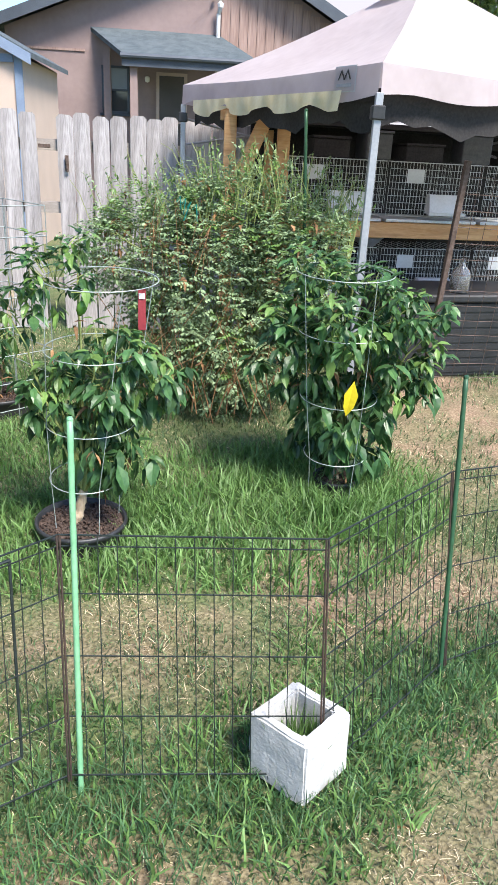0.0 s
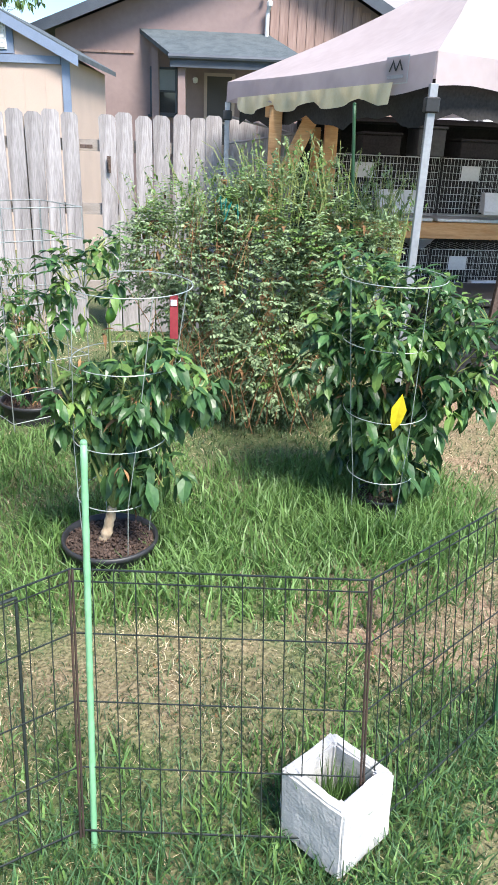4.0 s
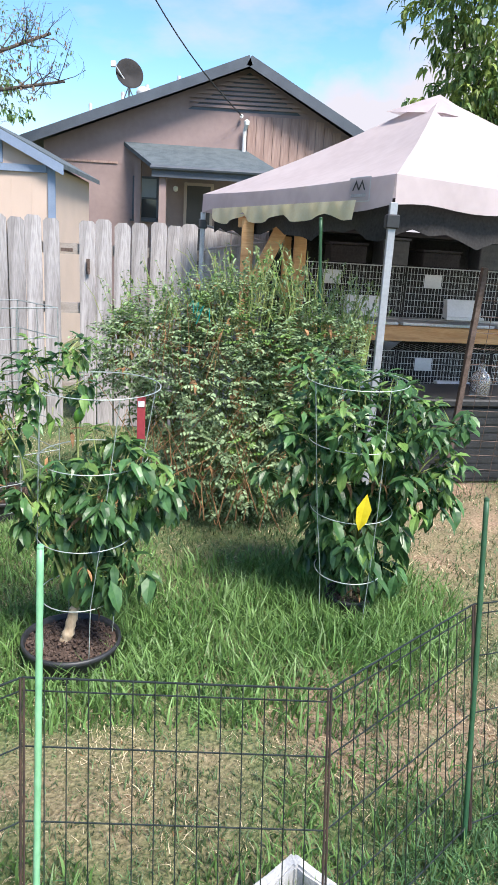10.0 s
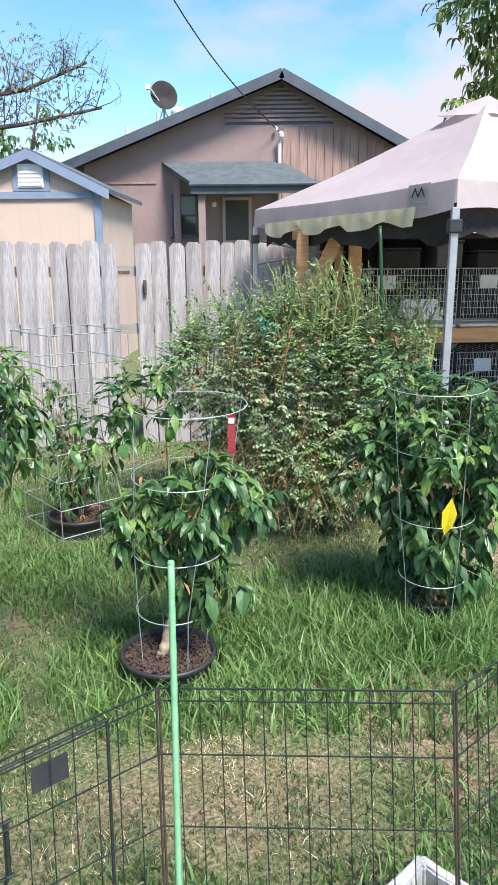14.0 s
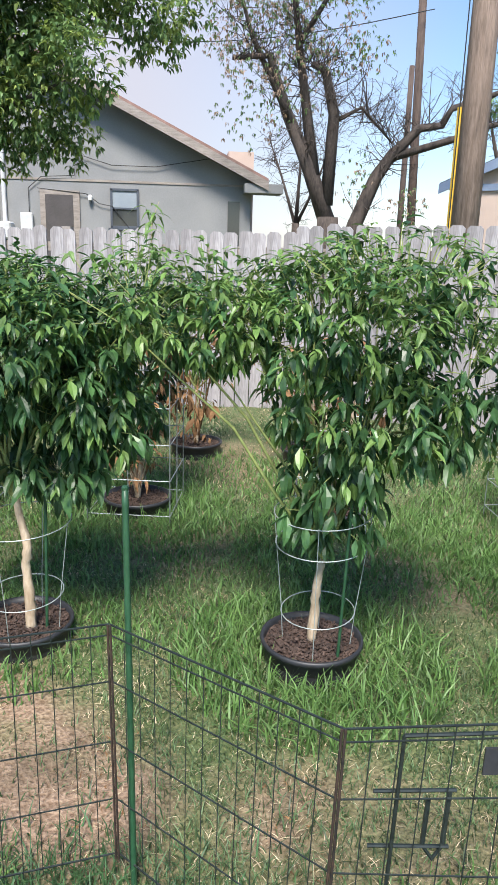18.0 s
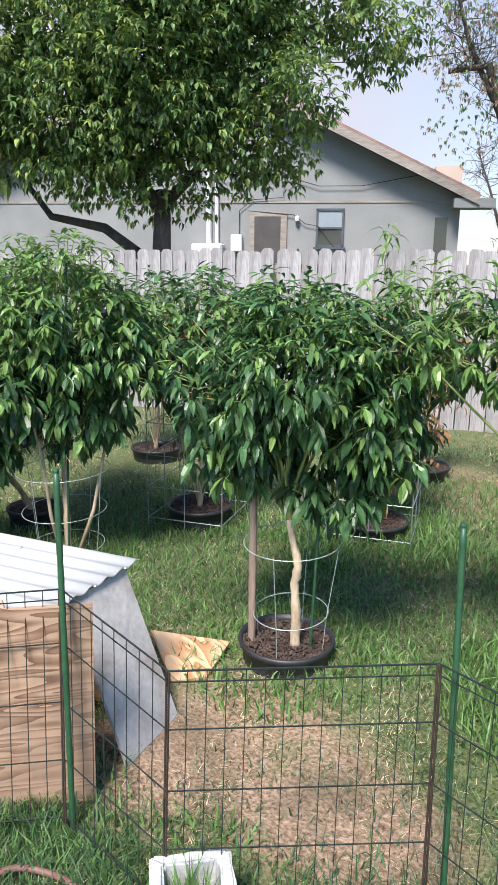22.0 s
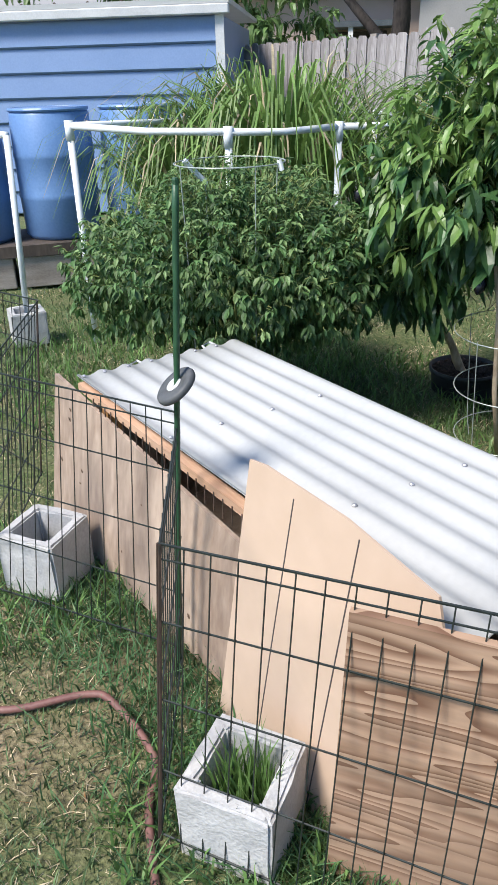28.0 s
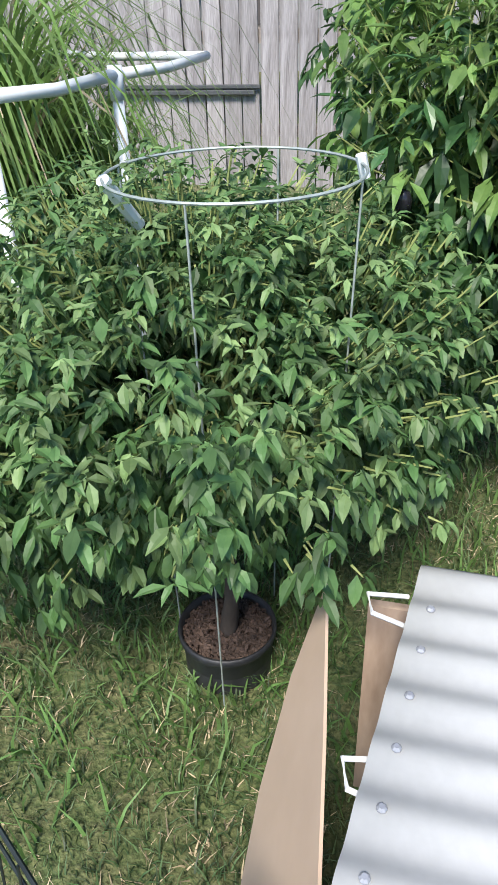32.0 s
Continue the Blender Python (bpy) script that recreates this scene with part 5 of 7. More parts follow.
# ---------------------------------------------------------------- plants
def rvec(r):
    while True:
        v = Vector((r.uniform(-1, 1), r.uniform(-1, 1), r.uniform(-1, 1)))
        if 0.05 < v.length < 1:
            return v


def pot(parent, r=0.22, h=0.1, label="black plastic nursery pot sunk in the grass"):
    """A black nursery pot with a rolled rim and bark-topped soil."""
    p = part("pot", Geo().lathe([(r * 0.86, -0.05), (r * 0.96, h - 0.03), (r * 1.0, h - 0.025), (r * 1.03, h - 0.012), (r * 1.02, h), (r * 0.97, h), (r * 0.93, h - 0.03), (r * 0.92, -0.02)], (0, 0, 0), 36), M["blackplastic"], parent, label, smooth=True)
    g = Geo()
    rr = random.Random(5)
    n, rings = 28, 6
    g.v.append((0, 0, h - 0.02))
    for k in range(1, rings + 1):
        for i in range(n):
            a = 2 * math.pi * i / n
            q = r * 0.95 * k / rings
            g.v.append((q * math.cos(a), q * math.sin(a), h - 0.03 + rr.uniform(-0.008, 0.012)))
    g.f += [(0, 1 + i, 1 + (i + 1) % n) for i in range(n)]
    g.f += [(1 + (k - 1) * n + i, 1 + k * n + i, 1 + k * n + (i + 1) % n, 1 + (k - 1) * n + (i + 1) % n) for k in range(1, rings) for i in range(n)]
    part("soil", g, M["soil"], p)
    c = Geo()
    for _ in range(850):
        a, q = rr.uniform(0, 6.283), r * 0.9 * math.sqrt(rr.random())
        m = pose(q * math.cos(a), q * math.sin(a), h - 0.02 + rr.uniform(0, 0.008), rr.uniform(-40, 40), rr.uniform(-40, 40), rr.uniform(0, 360))
        s = rr.uniform(0.35, 0.85)
        c.box((-0.009 * s, -0.004 * s, -0.003), (0.009 * s, 0.004 * s, 0.003), m)
    part("bark_mulch", c, M["chip"], p)["kind"] = "stuff"
    return p


def grow(r, base, tips, r0, wander=0.05, n=5):
    """Curved limbs from base to each tip."""
    limbs = []
    for t in tips:
        t = Vector(t)
        pts = []
        for k in range(n + 1):
            u = k / n
            p = Vector(base).lerp(t, u)
            p.z += 0.18 * (t - Vector(base)).length * math.sin(u * math.pi) * 0.5
            if 0 < k < n:
                p += rvec(r) * wander
            pts.append(p)
        limbs.append((pts, [r0 * (1 - 0.75 * k / n) for k in range(n + 1)]))
    return limbs


def crown_points(r, blobs, n):
    """Points spread through soft blobs (centre, radii), thicker towards their skins."""
    out = []
    vol = [b[1][0] * b[1][1] * b[1][2] for b in blobs]
    tot = sum(vol)
    for (c, rad), v in zip(blobs, vol):
        for _ in range(max(4, int(n * v / tot))):
            d = rvec(r).normalized()
            q = r.uniform(0.25, 1.0) ** 0.5
            q *= 1 + 0.22 * math.sin(5 * d.x + 3 * d.z) * math.cos(4 * d.y)
            out.append((Vector(c) + Vector((d.x * rad[0], d.y * rad[1], d.z * rad[2])) * q, d))
    return out


def leafy(g, r, pts, ln, per, narrow=0.45, droop=0.35, down=0.35, twigs=None, span=None):
    """Clusters of leaves on short twigs at the points."""
    for p, d in pts:
        if twigs is not None:
            twigs.tube([p - d * ln * 0.8 - Vector((0, 0, ln * 0.4)), p], [0.0026, 0.0013], 3, False)
        a0 = r.uniform(0, 6.283)
        for k in range(per):
            a = a0 + 2.399 * k
            el = r.uniform(-down - 0.4, 0.55)
            q = ln * r.uniform(0.55, 1.2)
            if span is not None:
                low = 1 - min(max((p.z - span[0]) / (span[1] - span[0]), 0), 1)
                el -= 1.5 * low * r.uniform(0.3, 1.2)
                q *= 0.72 + 0.5 * low
            dd = Vector((math.cos(a), math.sin(a), el)) + d * 0.5
            g.leaf(p + rvec(r) * ln * 0.25, dd, Vector((0, 0, 1)) + rvec(r) * 0.35, q, q * narrow * r.uniform(0.8, 1.2), droop * r.uniform(0.4, 1.6))


def tomato_cage(parent, r, heights, radii, legs=4, x=0.0, y=0.0, tilt=0.0, material="hoopwire", name="cage"):
    """A round wire support: hoops on upright wires."""
    c = None
    for h, q in zip(heights, radii):
        g = Geo().ring((x + tilt * h, y, h), q, 0.0021, 36, 5, 0.01)
        c2 = part("hoop" if c is not None else name, g, M[material], parent if c is None else c)
        c = c or c2
    for k in range(legs):
        a = 2 * math.pi * k / legs + 0.5
        pts = [(x + tilt * h + q * math.cos(a), y + q * math.sin(a), h) for h, q in zip(heights, radii)]
        pts = [(pts[0][0] * 0.9 + x * 0.1, pts[0][1] * 0.9 + y * 0.1, 0.02)] + pts
        part("upright", Geo().tube(pts, 0.0018, 4), M[material], c)
    return c


def square_cage(parent, s, h, n, material="cagewire"):
    """A folding square wire cage."""
    c = None
    for k in range(n):
        z = 0.06 + (h - 0.06) * k / (n - 1)
        g = Geo()
        for a, b in (((-s, -s), (s, -s)), ((s, -s), (s, s)), ((s, s), (-s, s)), ((-s, s), (-s, -s))):
            g.tube([(*a, z), (*b, z)], 0.003, 4)
        ob = part("cage_hoop" if c is not None else "wire_cage", g, M[material], parent if c is None else c)
        c = c or ob
    for x, y in ((-s, -s), (s, -s), (s, s), (-s, s), (0, -s), (0, s), (s, 0), (-s, 0)):
        part("upright", Geo().tube([(x, y, 0), (x, y, h)], 0.003, 4), M[material], c)
    return c


def pepper(x, y, seed, trunk, blobs, n, ln=0.085, per=6, pale=0.25, pot_r=0.22, label="", fruit=0, fruit_mat="fruit", potted=True, dry=0, stem_r=0.017, rz=0, leaf="pepper_leaf", group="potted pepper plants", narrow=0.42, young="pale_leaf", bark="stem"):
    """A pepper plant: pot, woody trunk, green limbs and a crown of many leaves."""
    r = random.Random(seed)
    t = thing("pepper_plant", label, "plant", pose(x, y, 0, 0, 0, rz), group=group)
    if potted:
        pot(t, pot_r)
    tr = [Vector(p) for p in trunk]
    ks = 4 * (len(tr) - 1)
    tp = [tr[min(k // 4, len(tr) - 2)].lerp(tr[min(k // 4, len(tr) - 2) + 1], k / 4 - min(k // 4, len(tr) - 2)) + rvec(r) * 0.004 for k in range(ks + 1)]
    part("trunk", Geo().tube(tp, [stem_r * (1.12 - 0.42 * k / ks) * r.uniform(0.86, 1.16) for k in range(ks + 1)], 9), M[bark], t, "pale knotty trunk", smooth=True)
    pts = crown_points(r, blobs, n)
    tips = [p for p, _ in r.sample(pts, min(16, len(pts)))]
    for ps, rs in grow(r, tr[-1], tips, stem_r * 0.42, 0.025):
        part("limb", Geo().tube(ps, rs, 5, False), M["greenstem"], t, smooth=True)
    gd, gp, tw = Geo(), Geo(), Geo()
    top = max(p.z for p, _ in pts)
    low = min(p.z for p, _ in pts)
    hi = [q for q in pts if r.random() < pale * (0.25 + 1.5 * (q[0].z - low) / (top - low))]
    hs = set(id(q) for q in hi)
    leafy(gd, r, [q for q in pts if id(q) not in hs], ln, per, narrow, twigs=tw, span=(low, top))
    leafy(gp, r, hi, ln * 0.85, per, narrow, twigs=tw, span=(low, top))
    part("foliage", gd, M[leaf], t, "dark green pointed leaves")["kind"] = "stuff"
    part("pale_foliage", gp, M[young], t, "light green young leaves")["kind"] = "stuff"
    part("twig_growth", tw, M["greenstem"], t)["kind"] = "stuff"
    if dry:
        gx = Geo()
        leafy(gx, r, [(Vector((q.x * 0.7, q.y * 0.7, q.z - 0.25)), d) for q, d in r.sample(pts, min(dry, len(pts)))], ln * 0.7, 3, 0.3, 0.6, 0.8)
        part("dried_leaves", gx, M["dry_leaf"], t, "shrivelled brown leaves")["kind"] = "stuff"
    for _ in range(fruit):
        p, d = r.choice(pts)
        f = part("fruit", Geo().lathe([(0.0, 0.0), (0.014, -0.006), (0.02, -0.025), (0.018, -0.045), (0.008, -0.062), (0, -0.066)], (0, 0, 0), 10), M[fruit_mat], t, smooth=True)
        f.matrix_local = pose(p.x, p.y, p.z - 0.03, r.uniform(-25, 25), r.uniform(-25, 25), 0)
    return t


# pepper plant in the front row, inside hoops
pa = pepper(-0.56, 2.45, 21, [(-0.03, 0, 0.07), (-0.01, 0.0, 0.12), (0.0, 0.0, 0.18), (0.015, 0.0, 0.23)],
            [((0.14, 0, 0.77), (0.22, 0.2, 0.18)), ((-0.06, 0.0, 1.13), (0.15, 0.14, 0.15)), ((0.34, 0.05, 0.74), (0.11, 0.11, 0.14)), ((-0.1, -0.02, 0.66), (0.11, 0.12, 0.16)),
             ((0.22, -0.05, 0.42), (0.14, 0.12, 0.07)), ((0.0, 0.05, 1.27), (0.08, 0.08, 0.07)), ((-0.22, 0.0, 1.0), (0.12, 0.1, 0.15)), ((0.08, 0, 0.5), (0.14, 0.13, 0.14))],
            185, 0.088, 6, 0.32, pot_r=0.19, stem_r=0.022, label="potted pepper plant in a hooped wire cage", fruit=4, dry=14, narrow=0.42)
cg = tomato_cage(pa, rnd, (0.3, 0.55, 0.85, 1.12), (0.15, 0.18, 0.2, 0.216), 4, 0.0, 0.0, 0.1)
part("plant_tag", Geo().box((0.262, -0.12, 0.96), (0.29, -0.117, 1.11)), M["redtag"], cg, "red and white plant tag")
part("plant_tag_band", Geo().box((0.265, -0.123, 1.075), (0.287, -0.1205, 1.095)), M["greycase"], cg)
# its neighbour with one yellow leaf
pbp = pepper(0.615, 2.96, 22, [(0, 0, 0.04), (0.0, 0.0, 0.12), (0.01, 0.01, 0.2), (0.02, 0, 0.28)],
             [((0.0, 0, 0.92), (0.34, 0.3, 0.24)), ((-0.22, 0.0, 0.72), (0.2, 0.2, 0.22)), ((0.25, 0, 0.75), (0.2, 0.2, 0.26)), ((0.02, 0.05, 0.42), (0.26, 0.24, 0.26)), ((-0.2, 0.05, 1.13), (0.16, 0.14, 0.12)), ((0.38, 0.0, 0.95), (0.12, 0.12, 0.16))],
             420, 0.1, 6, 0.25, pot_r=0.11, narrow=0.42, label="leafy pepper plant with one yellow leaf in wire hoops", fruit=3, dry=8)
tomato_cage(pbp, rnd, (0.26, 0.55, 0.86, 1.12), (0.15, 0.18, 0.2, 0.216), 4, -0.02, -0.08, -0.04)
gy = Geo()
gy.leaf(Vector((-0.025, -0.33, 0.70)), Vector((-0.12, -0.1, -1)), Vector((0, -1, 0.1)), 0.17, 0.062, 0.15, 0.1)
part("yellow_leaf", gy, M["yellow_leaf"], pbp, "single bright yellow hanging leaf")
gy = Geo()
gy.leaf(Vector((-0.13, -0.3, 0.8)), Vector((0.02, -0.1, -1)), Vector((0, -1, 0.1)), 0.12, 0.045, 0.15, 0.1)
part("pale_leaf", gy, M["pale_leaf"], pbp)

# pale-trunked pepper trees
tree2 = pepper(-1.60, 1.99, 23, [(0, 0, 0.07), (0.0, 0.01, 0.2), (0.01, 0.0, 0.32), (0.02, 0.02, 0.42)],
               [((0.0, 0.05, 1.32), (0.5, 0.42, 0.27)), ((0.40, 0.25, 1.15), (0.28, 0.28, 0.32)), ((-0.36, -0.2, 1.33), (0.32, 0.28, 0.24)), ((0.12, 0.05, 1.0), (0.36, 0.3, 0.24)), ((0.05, 0.0, 0.72), (0.18, 0.18, 0.2)), ((-0.52, -0.42, 1.38), (0.28, 0.26, 0.2)), ((0.2, 0.1, 1.5), (0.4, 0.35, 0.14))],
               1150, 0.085, 6, 0.5, label="tall pepper tree with a pale trunk in a black pot", pot_r=0.195, stem_r=0.018, narrow=0.32)
tomato_cage(tree2, rnd, (0.22, 0.5, 0.62), (0.14, 0.17, 0.18), 4, 0.02)
s_ = stake(-1.46, 1.95, -1.43, 1.97, 1.3, M["stake"], "dark green stake tied to a pepper tree", 0.006)
tree4 = pepper(-2.54, 1.335, 24, [(0.05, 0, 0.07), (0.055, 0.0, 0.2), (0.04, 0.0, 0.34), (0.06, 0, 0.42), (0.0, 0, 0.6)],
               [((0.05, 0.0, 1.22), (0.42, 0.42, 0.27)), ((-0.12, -0.1, 0.98), (0.22, 0.26, 0.24)), ((0.25, 0.18, 1.0), (0.22, 0.25, 0.22)), ((0.0, 0.0, 1.42), (0.3, 0.3, 0.12)), ((0.15, 0.1, 0.75), (0.18, 0.18, 0.12))],
               1150, 0.085, 6, 0.3, label="pepper tree with dense drooping dark leaves in a black pot", stem_r=0.02, narrow=0.32, pot_r=0.192)
tomato_cage(tree4, rnd, (0.22, 0.52), (0.15, 0.19), 4, 0.02)
stake(-2.63, 1.225, -2.65, 1.24, 1.0, M["polewood"], "weathered wooden stake in a pot", 0.016)
stake(-2.44, 1.37, -2.42, 1.40, 1.1, M["stake"], "dark green stake tied to a pepper tree", 0.006)
# the large dark-fruited pepper behind the shelter
bush5 = pepper(-3.99, 1.0, 25, [(0, 0, 0.0), (0.03, 0, 0.25), (-0.02, 0.02, 0.45), (0.02, 0, 0.66)],
               [((0.0, 0.0, 1.3), (0.42, 0.42, 0.36)), ((-0.1, -0.2, 1.02), (0.34, 0.34, 0.32)), ((0.16, 0.26, 1.2), (0.28, 0.28, 0.32)), ((0.0, 0.05, 1.6), (0.26, 0.26, 0.14)), ((0.05, 0.1, 0.85), (0.26, 0.28, 0.2))],
               1000, 0.1, 6, 0.6, potted=False, label="large pepper bush with hanging leaves and dark purple fruit", fruit=12, fruit_mat="darkfruit", stem_r=0.018, narrow=0.34, group="")
for k, (ex, ey) in enumerate(((0.1, 0.12), (-0.12, 0.05), (0.06, -0.1))):
    part("side_stem", Geo().tube([(ex * 0.3, ey * 0.3, 0.0), (ex, ey, 0.3), (ex * 1.5, ey * 1.4, 0.62), (ex * 1.2, ey * 2.0, 0.95)], [0.012, 0.01, 0.008, 0.005], 7), M["stem"], bush5, smooth=True)
bush6 = pepper(-4.7, 1.08, 29, [(0, 0, 0.05), (0.04, -0.1, 0.25), (0.08, -0.25, 0.45), (0.1, -0.35, 0.6)],
               [((0.36, -0.38, 1.0), (0.3, 0.3, 0.34)), ((0.15, -0.12, 1.12), (0.33, 0.33, 0.36)), ((0.0, 0.2, 1.15), (0.36, 0.36, 0.38)), ((0.36, -0.36, 0.72), (0.24, 0.24, 0.22))],
               850, 0.092, 6, 0.6, pot_r=0.16, label="spreading pepper bush in a black pot behind the shelter", fruit=8, fruit_mat="darkfruit", stem_r=0.018, narrow=0.34)
tomato_cage(bush5, rnd, (0.1, 0.3, 0.52), (0.2, 0.22, 0.24), 4, 0.0)
gt = Geo()
for k in range(60):
    a = rnd.uniform(0, 6.28)
    p0 = Vector((0.03 + 0.05 * math.cos(a), -0.05 + 0.05 * math.sin(a), 0.76))
    gt.tube([p0, p0 + Vector((rnd.uniform(-0.05, 0.05), rnd.uniform(-0.05, 0.05), -0.06)), p0 + Vector((rnd.uniform(-0.08, 0.08), rnd.uniform(-0.08, 0.08), -0.16))], 0.0013, 3, False)
part("dry_tendrils", gt, M["straw"], bush5)["kind"] = "stuff"
stake(-3.93, 0.98, -3.86, 1.02, 1.6, M["stake"], "dark green stake inside a pepper bush", 0.006)
# the wide chilli bush beside the shelter
bush7 = pepper(-4.37, -0.05, 26, [(0, 0, 0.06), (0.02, 0, 0.2), (0, 0.02, 0.35)],
               [((-0.05, 0.0, 0.76), (0.55, 0.55, 0.28)), ((-0.28, -0.36, 0.64), (0.36, 0.34, 0.28)), ((0.02, 0.34, 0.7), (0.36, 0.34, 0.28)), ((-0.1, 0.05, 0.98), (0.34, 0.36, 0.13)), ((-0.48, 0.2, 0.72), (0.38, 0.36, 0.32)), ((-0.2, 0.1, 0.47), (0.38, 0.42, 0.15))],
               4000, 0.046, 6, 0.33, bark="bark", leaf="chilli_leaf", young="pale_chilli_leaf", label="wide chilli bush with small light leaves in a dark pot", stem_r=0.018, narrow=0.42, pot_r=0.11)
ring7 = part("support_ring", Geo().ring((0.055, 0.024, 1.088), 0.2, 0.0025, 40, 6), M["hoopwire"], bush7, "galvanised support ring")
for a in (0.4, 2.0, 3.6, 5.2):
    part("upright", Geo().tube([(0.055 + 0.2 * math.cos(a), 0.024 + 0.2 * math.sin(a), 1.088), (0.05 + 0.17 * math.cos(a), 0.02 + 0.17 * math.sin(a), 0.05)], 0.002, 5), M["hoopwire"], ring7)

part("pipe_stub", Geo().tube([(-0.057, -0.14, 1.088), (-0.09, -0.06, 1.0)], 0.011, 8), M["pvc"], bush7, "short white plastic pipe")
part("wire_end", Geo().tube([(0.165, 0.19, 1.1), (0.168, 0.2, 1.065)], 0.009, 8), M["pvc"], ring7, "white plastic tip")
# caged and potted plants further off
CAGED = (
        (-1.36, 4.06, 0.25, 1.24, 8, "sparse dark rose-like bush in a square wire cage", [((-0.06, -0.06, 0.5), (0.15, 0.15, 0.38)), ((-0.12, -0.05, 0.88), (0.12, 0.12, 0.16))], 150, 60, "pepper_leaf"),
        (-2.36, 3.3, 0.2, 0.6, 5, "small plant in a low wire cage", [((0, 0, 0.45), (0.12, 0.12, 0.2))], 20, 30, "pepper_leaf"),
        (-3.32, 2.66, 0.24, 0.9, 5, "half-dried pepper plant in a wire cage", [((0.05, 0, 1.18), (0.42, 0.42, 0.3)), ((0, 0, 0.75), (0.28, 0.28, 0.35))], 230, 520, "pepper_leaf"),
        (-4.15, 1.95, 0.24, 0.85, 5, "leggy pepper plant in a wire cage", [((0.0, 0, 1.25), (0.48, 0.48, 0.34)), ((0, 0, 0.85), (0.25, 0.25, 0.2))], 330, 160, "pepper_leaf"))
POTTED = (
        (-5.6, 2.45, 0.0, 0.0, 0, "pepper plant in a black pot by the fence", [((0.0, 0, 1.1), (0.5, 0.5, 0.42))], 260, 0, "pepper_leaf"),
        (-3.95, 3.85, 0.0, 0.0, 0, "withered brown plant in a black pot", [((0.0, 0, 0.7), (0.32, 0.32, 0.42)), ((0.1, 0, 1.05), (0.3, 0.3, 0.3))], 60, 420, "dry_leaf"),
        (-3.2, 4.3, 0.0, 0.0, 0, "withered brown tomato vine by the fence", [((0.0, 0, 0.75), (0.45, 0.35, 0.5)), ((0.4, 0.1, 0.6), (0.35, 0.3, 0.35))], 60, 450, "dry_leaf"))
for i, (x, y, s, h, n, lab, blobs, cnt, dry, leaf) in enumerate(CAGED + POTTED):
    c = pepper(x, y, 40 + i, [(0, 0, 0.05), (0.02, 0, 0.3), (0, 0.02, 0.5)], blobs, cnt, 0.05 if i == 0 else 0.1, 5, 0.2 if leaf != "dry_leaf" else 0.03, label=lab, dry=dry, leaf=leaf, pot_r=0.2, group="", rz=43 if i == 0 else 35)
    g = Geo()
    r = random.Random(i)
    for _ in range(14):
        a = r.uniform(0, 6.28)
        g.tube([(0, 0, 0.08), (0.06 * math.cos(a), 0.06 * math.sin(a), 0.3), (0.14 * math.cos(a + 0.4), 0.14 * math.sin(a + 0.4), 0.75)], [0.006, 0.004, 0.003], 4, False)
    part("bare_stem_growth", g, M["stem"] if leaf != "dry_leaf" else M["dry_leaf"], c)
    if n:
        square_cage(c, s, h, n, "foldcage")
r = random.Random(9)
tall = thing("tall_weed", "tall pale weed with a brown seed head by the fence", "plant", pose(-4.6, 3.95, 0))
g = Geo()
g.tube([(0, 0, 0), (0.02, 0, 0.9), (0.05, 0.02, 1.75), (0.12, 0.03, 1.9)], [0.008, 0.007, 0.004, 0.002], 5)
part("stalk", g, M["straw"], tall)
g = Geo()
leafy(g, r, [(Vector((0.05 + r.uniform(-0.08, 0.12), r.uniform(-0.1, 0.1), 1.75 + r.uniform(-0.25, 0.15))), rvec(r)) for _ in range(14)], 0.12, 3, 0.25, 0.6, 0.5)
part("foliage", g, M["pale_leaf"], tall)["kind"] = "stuff"


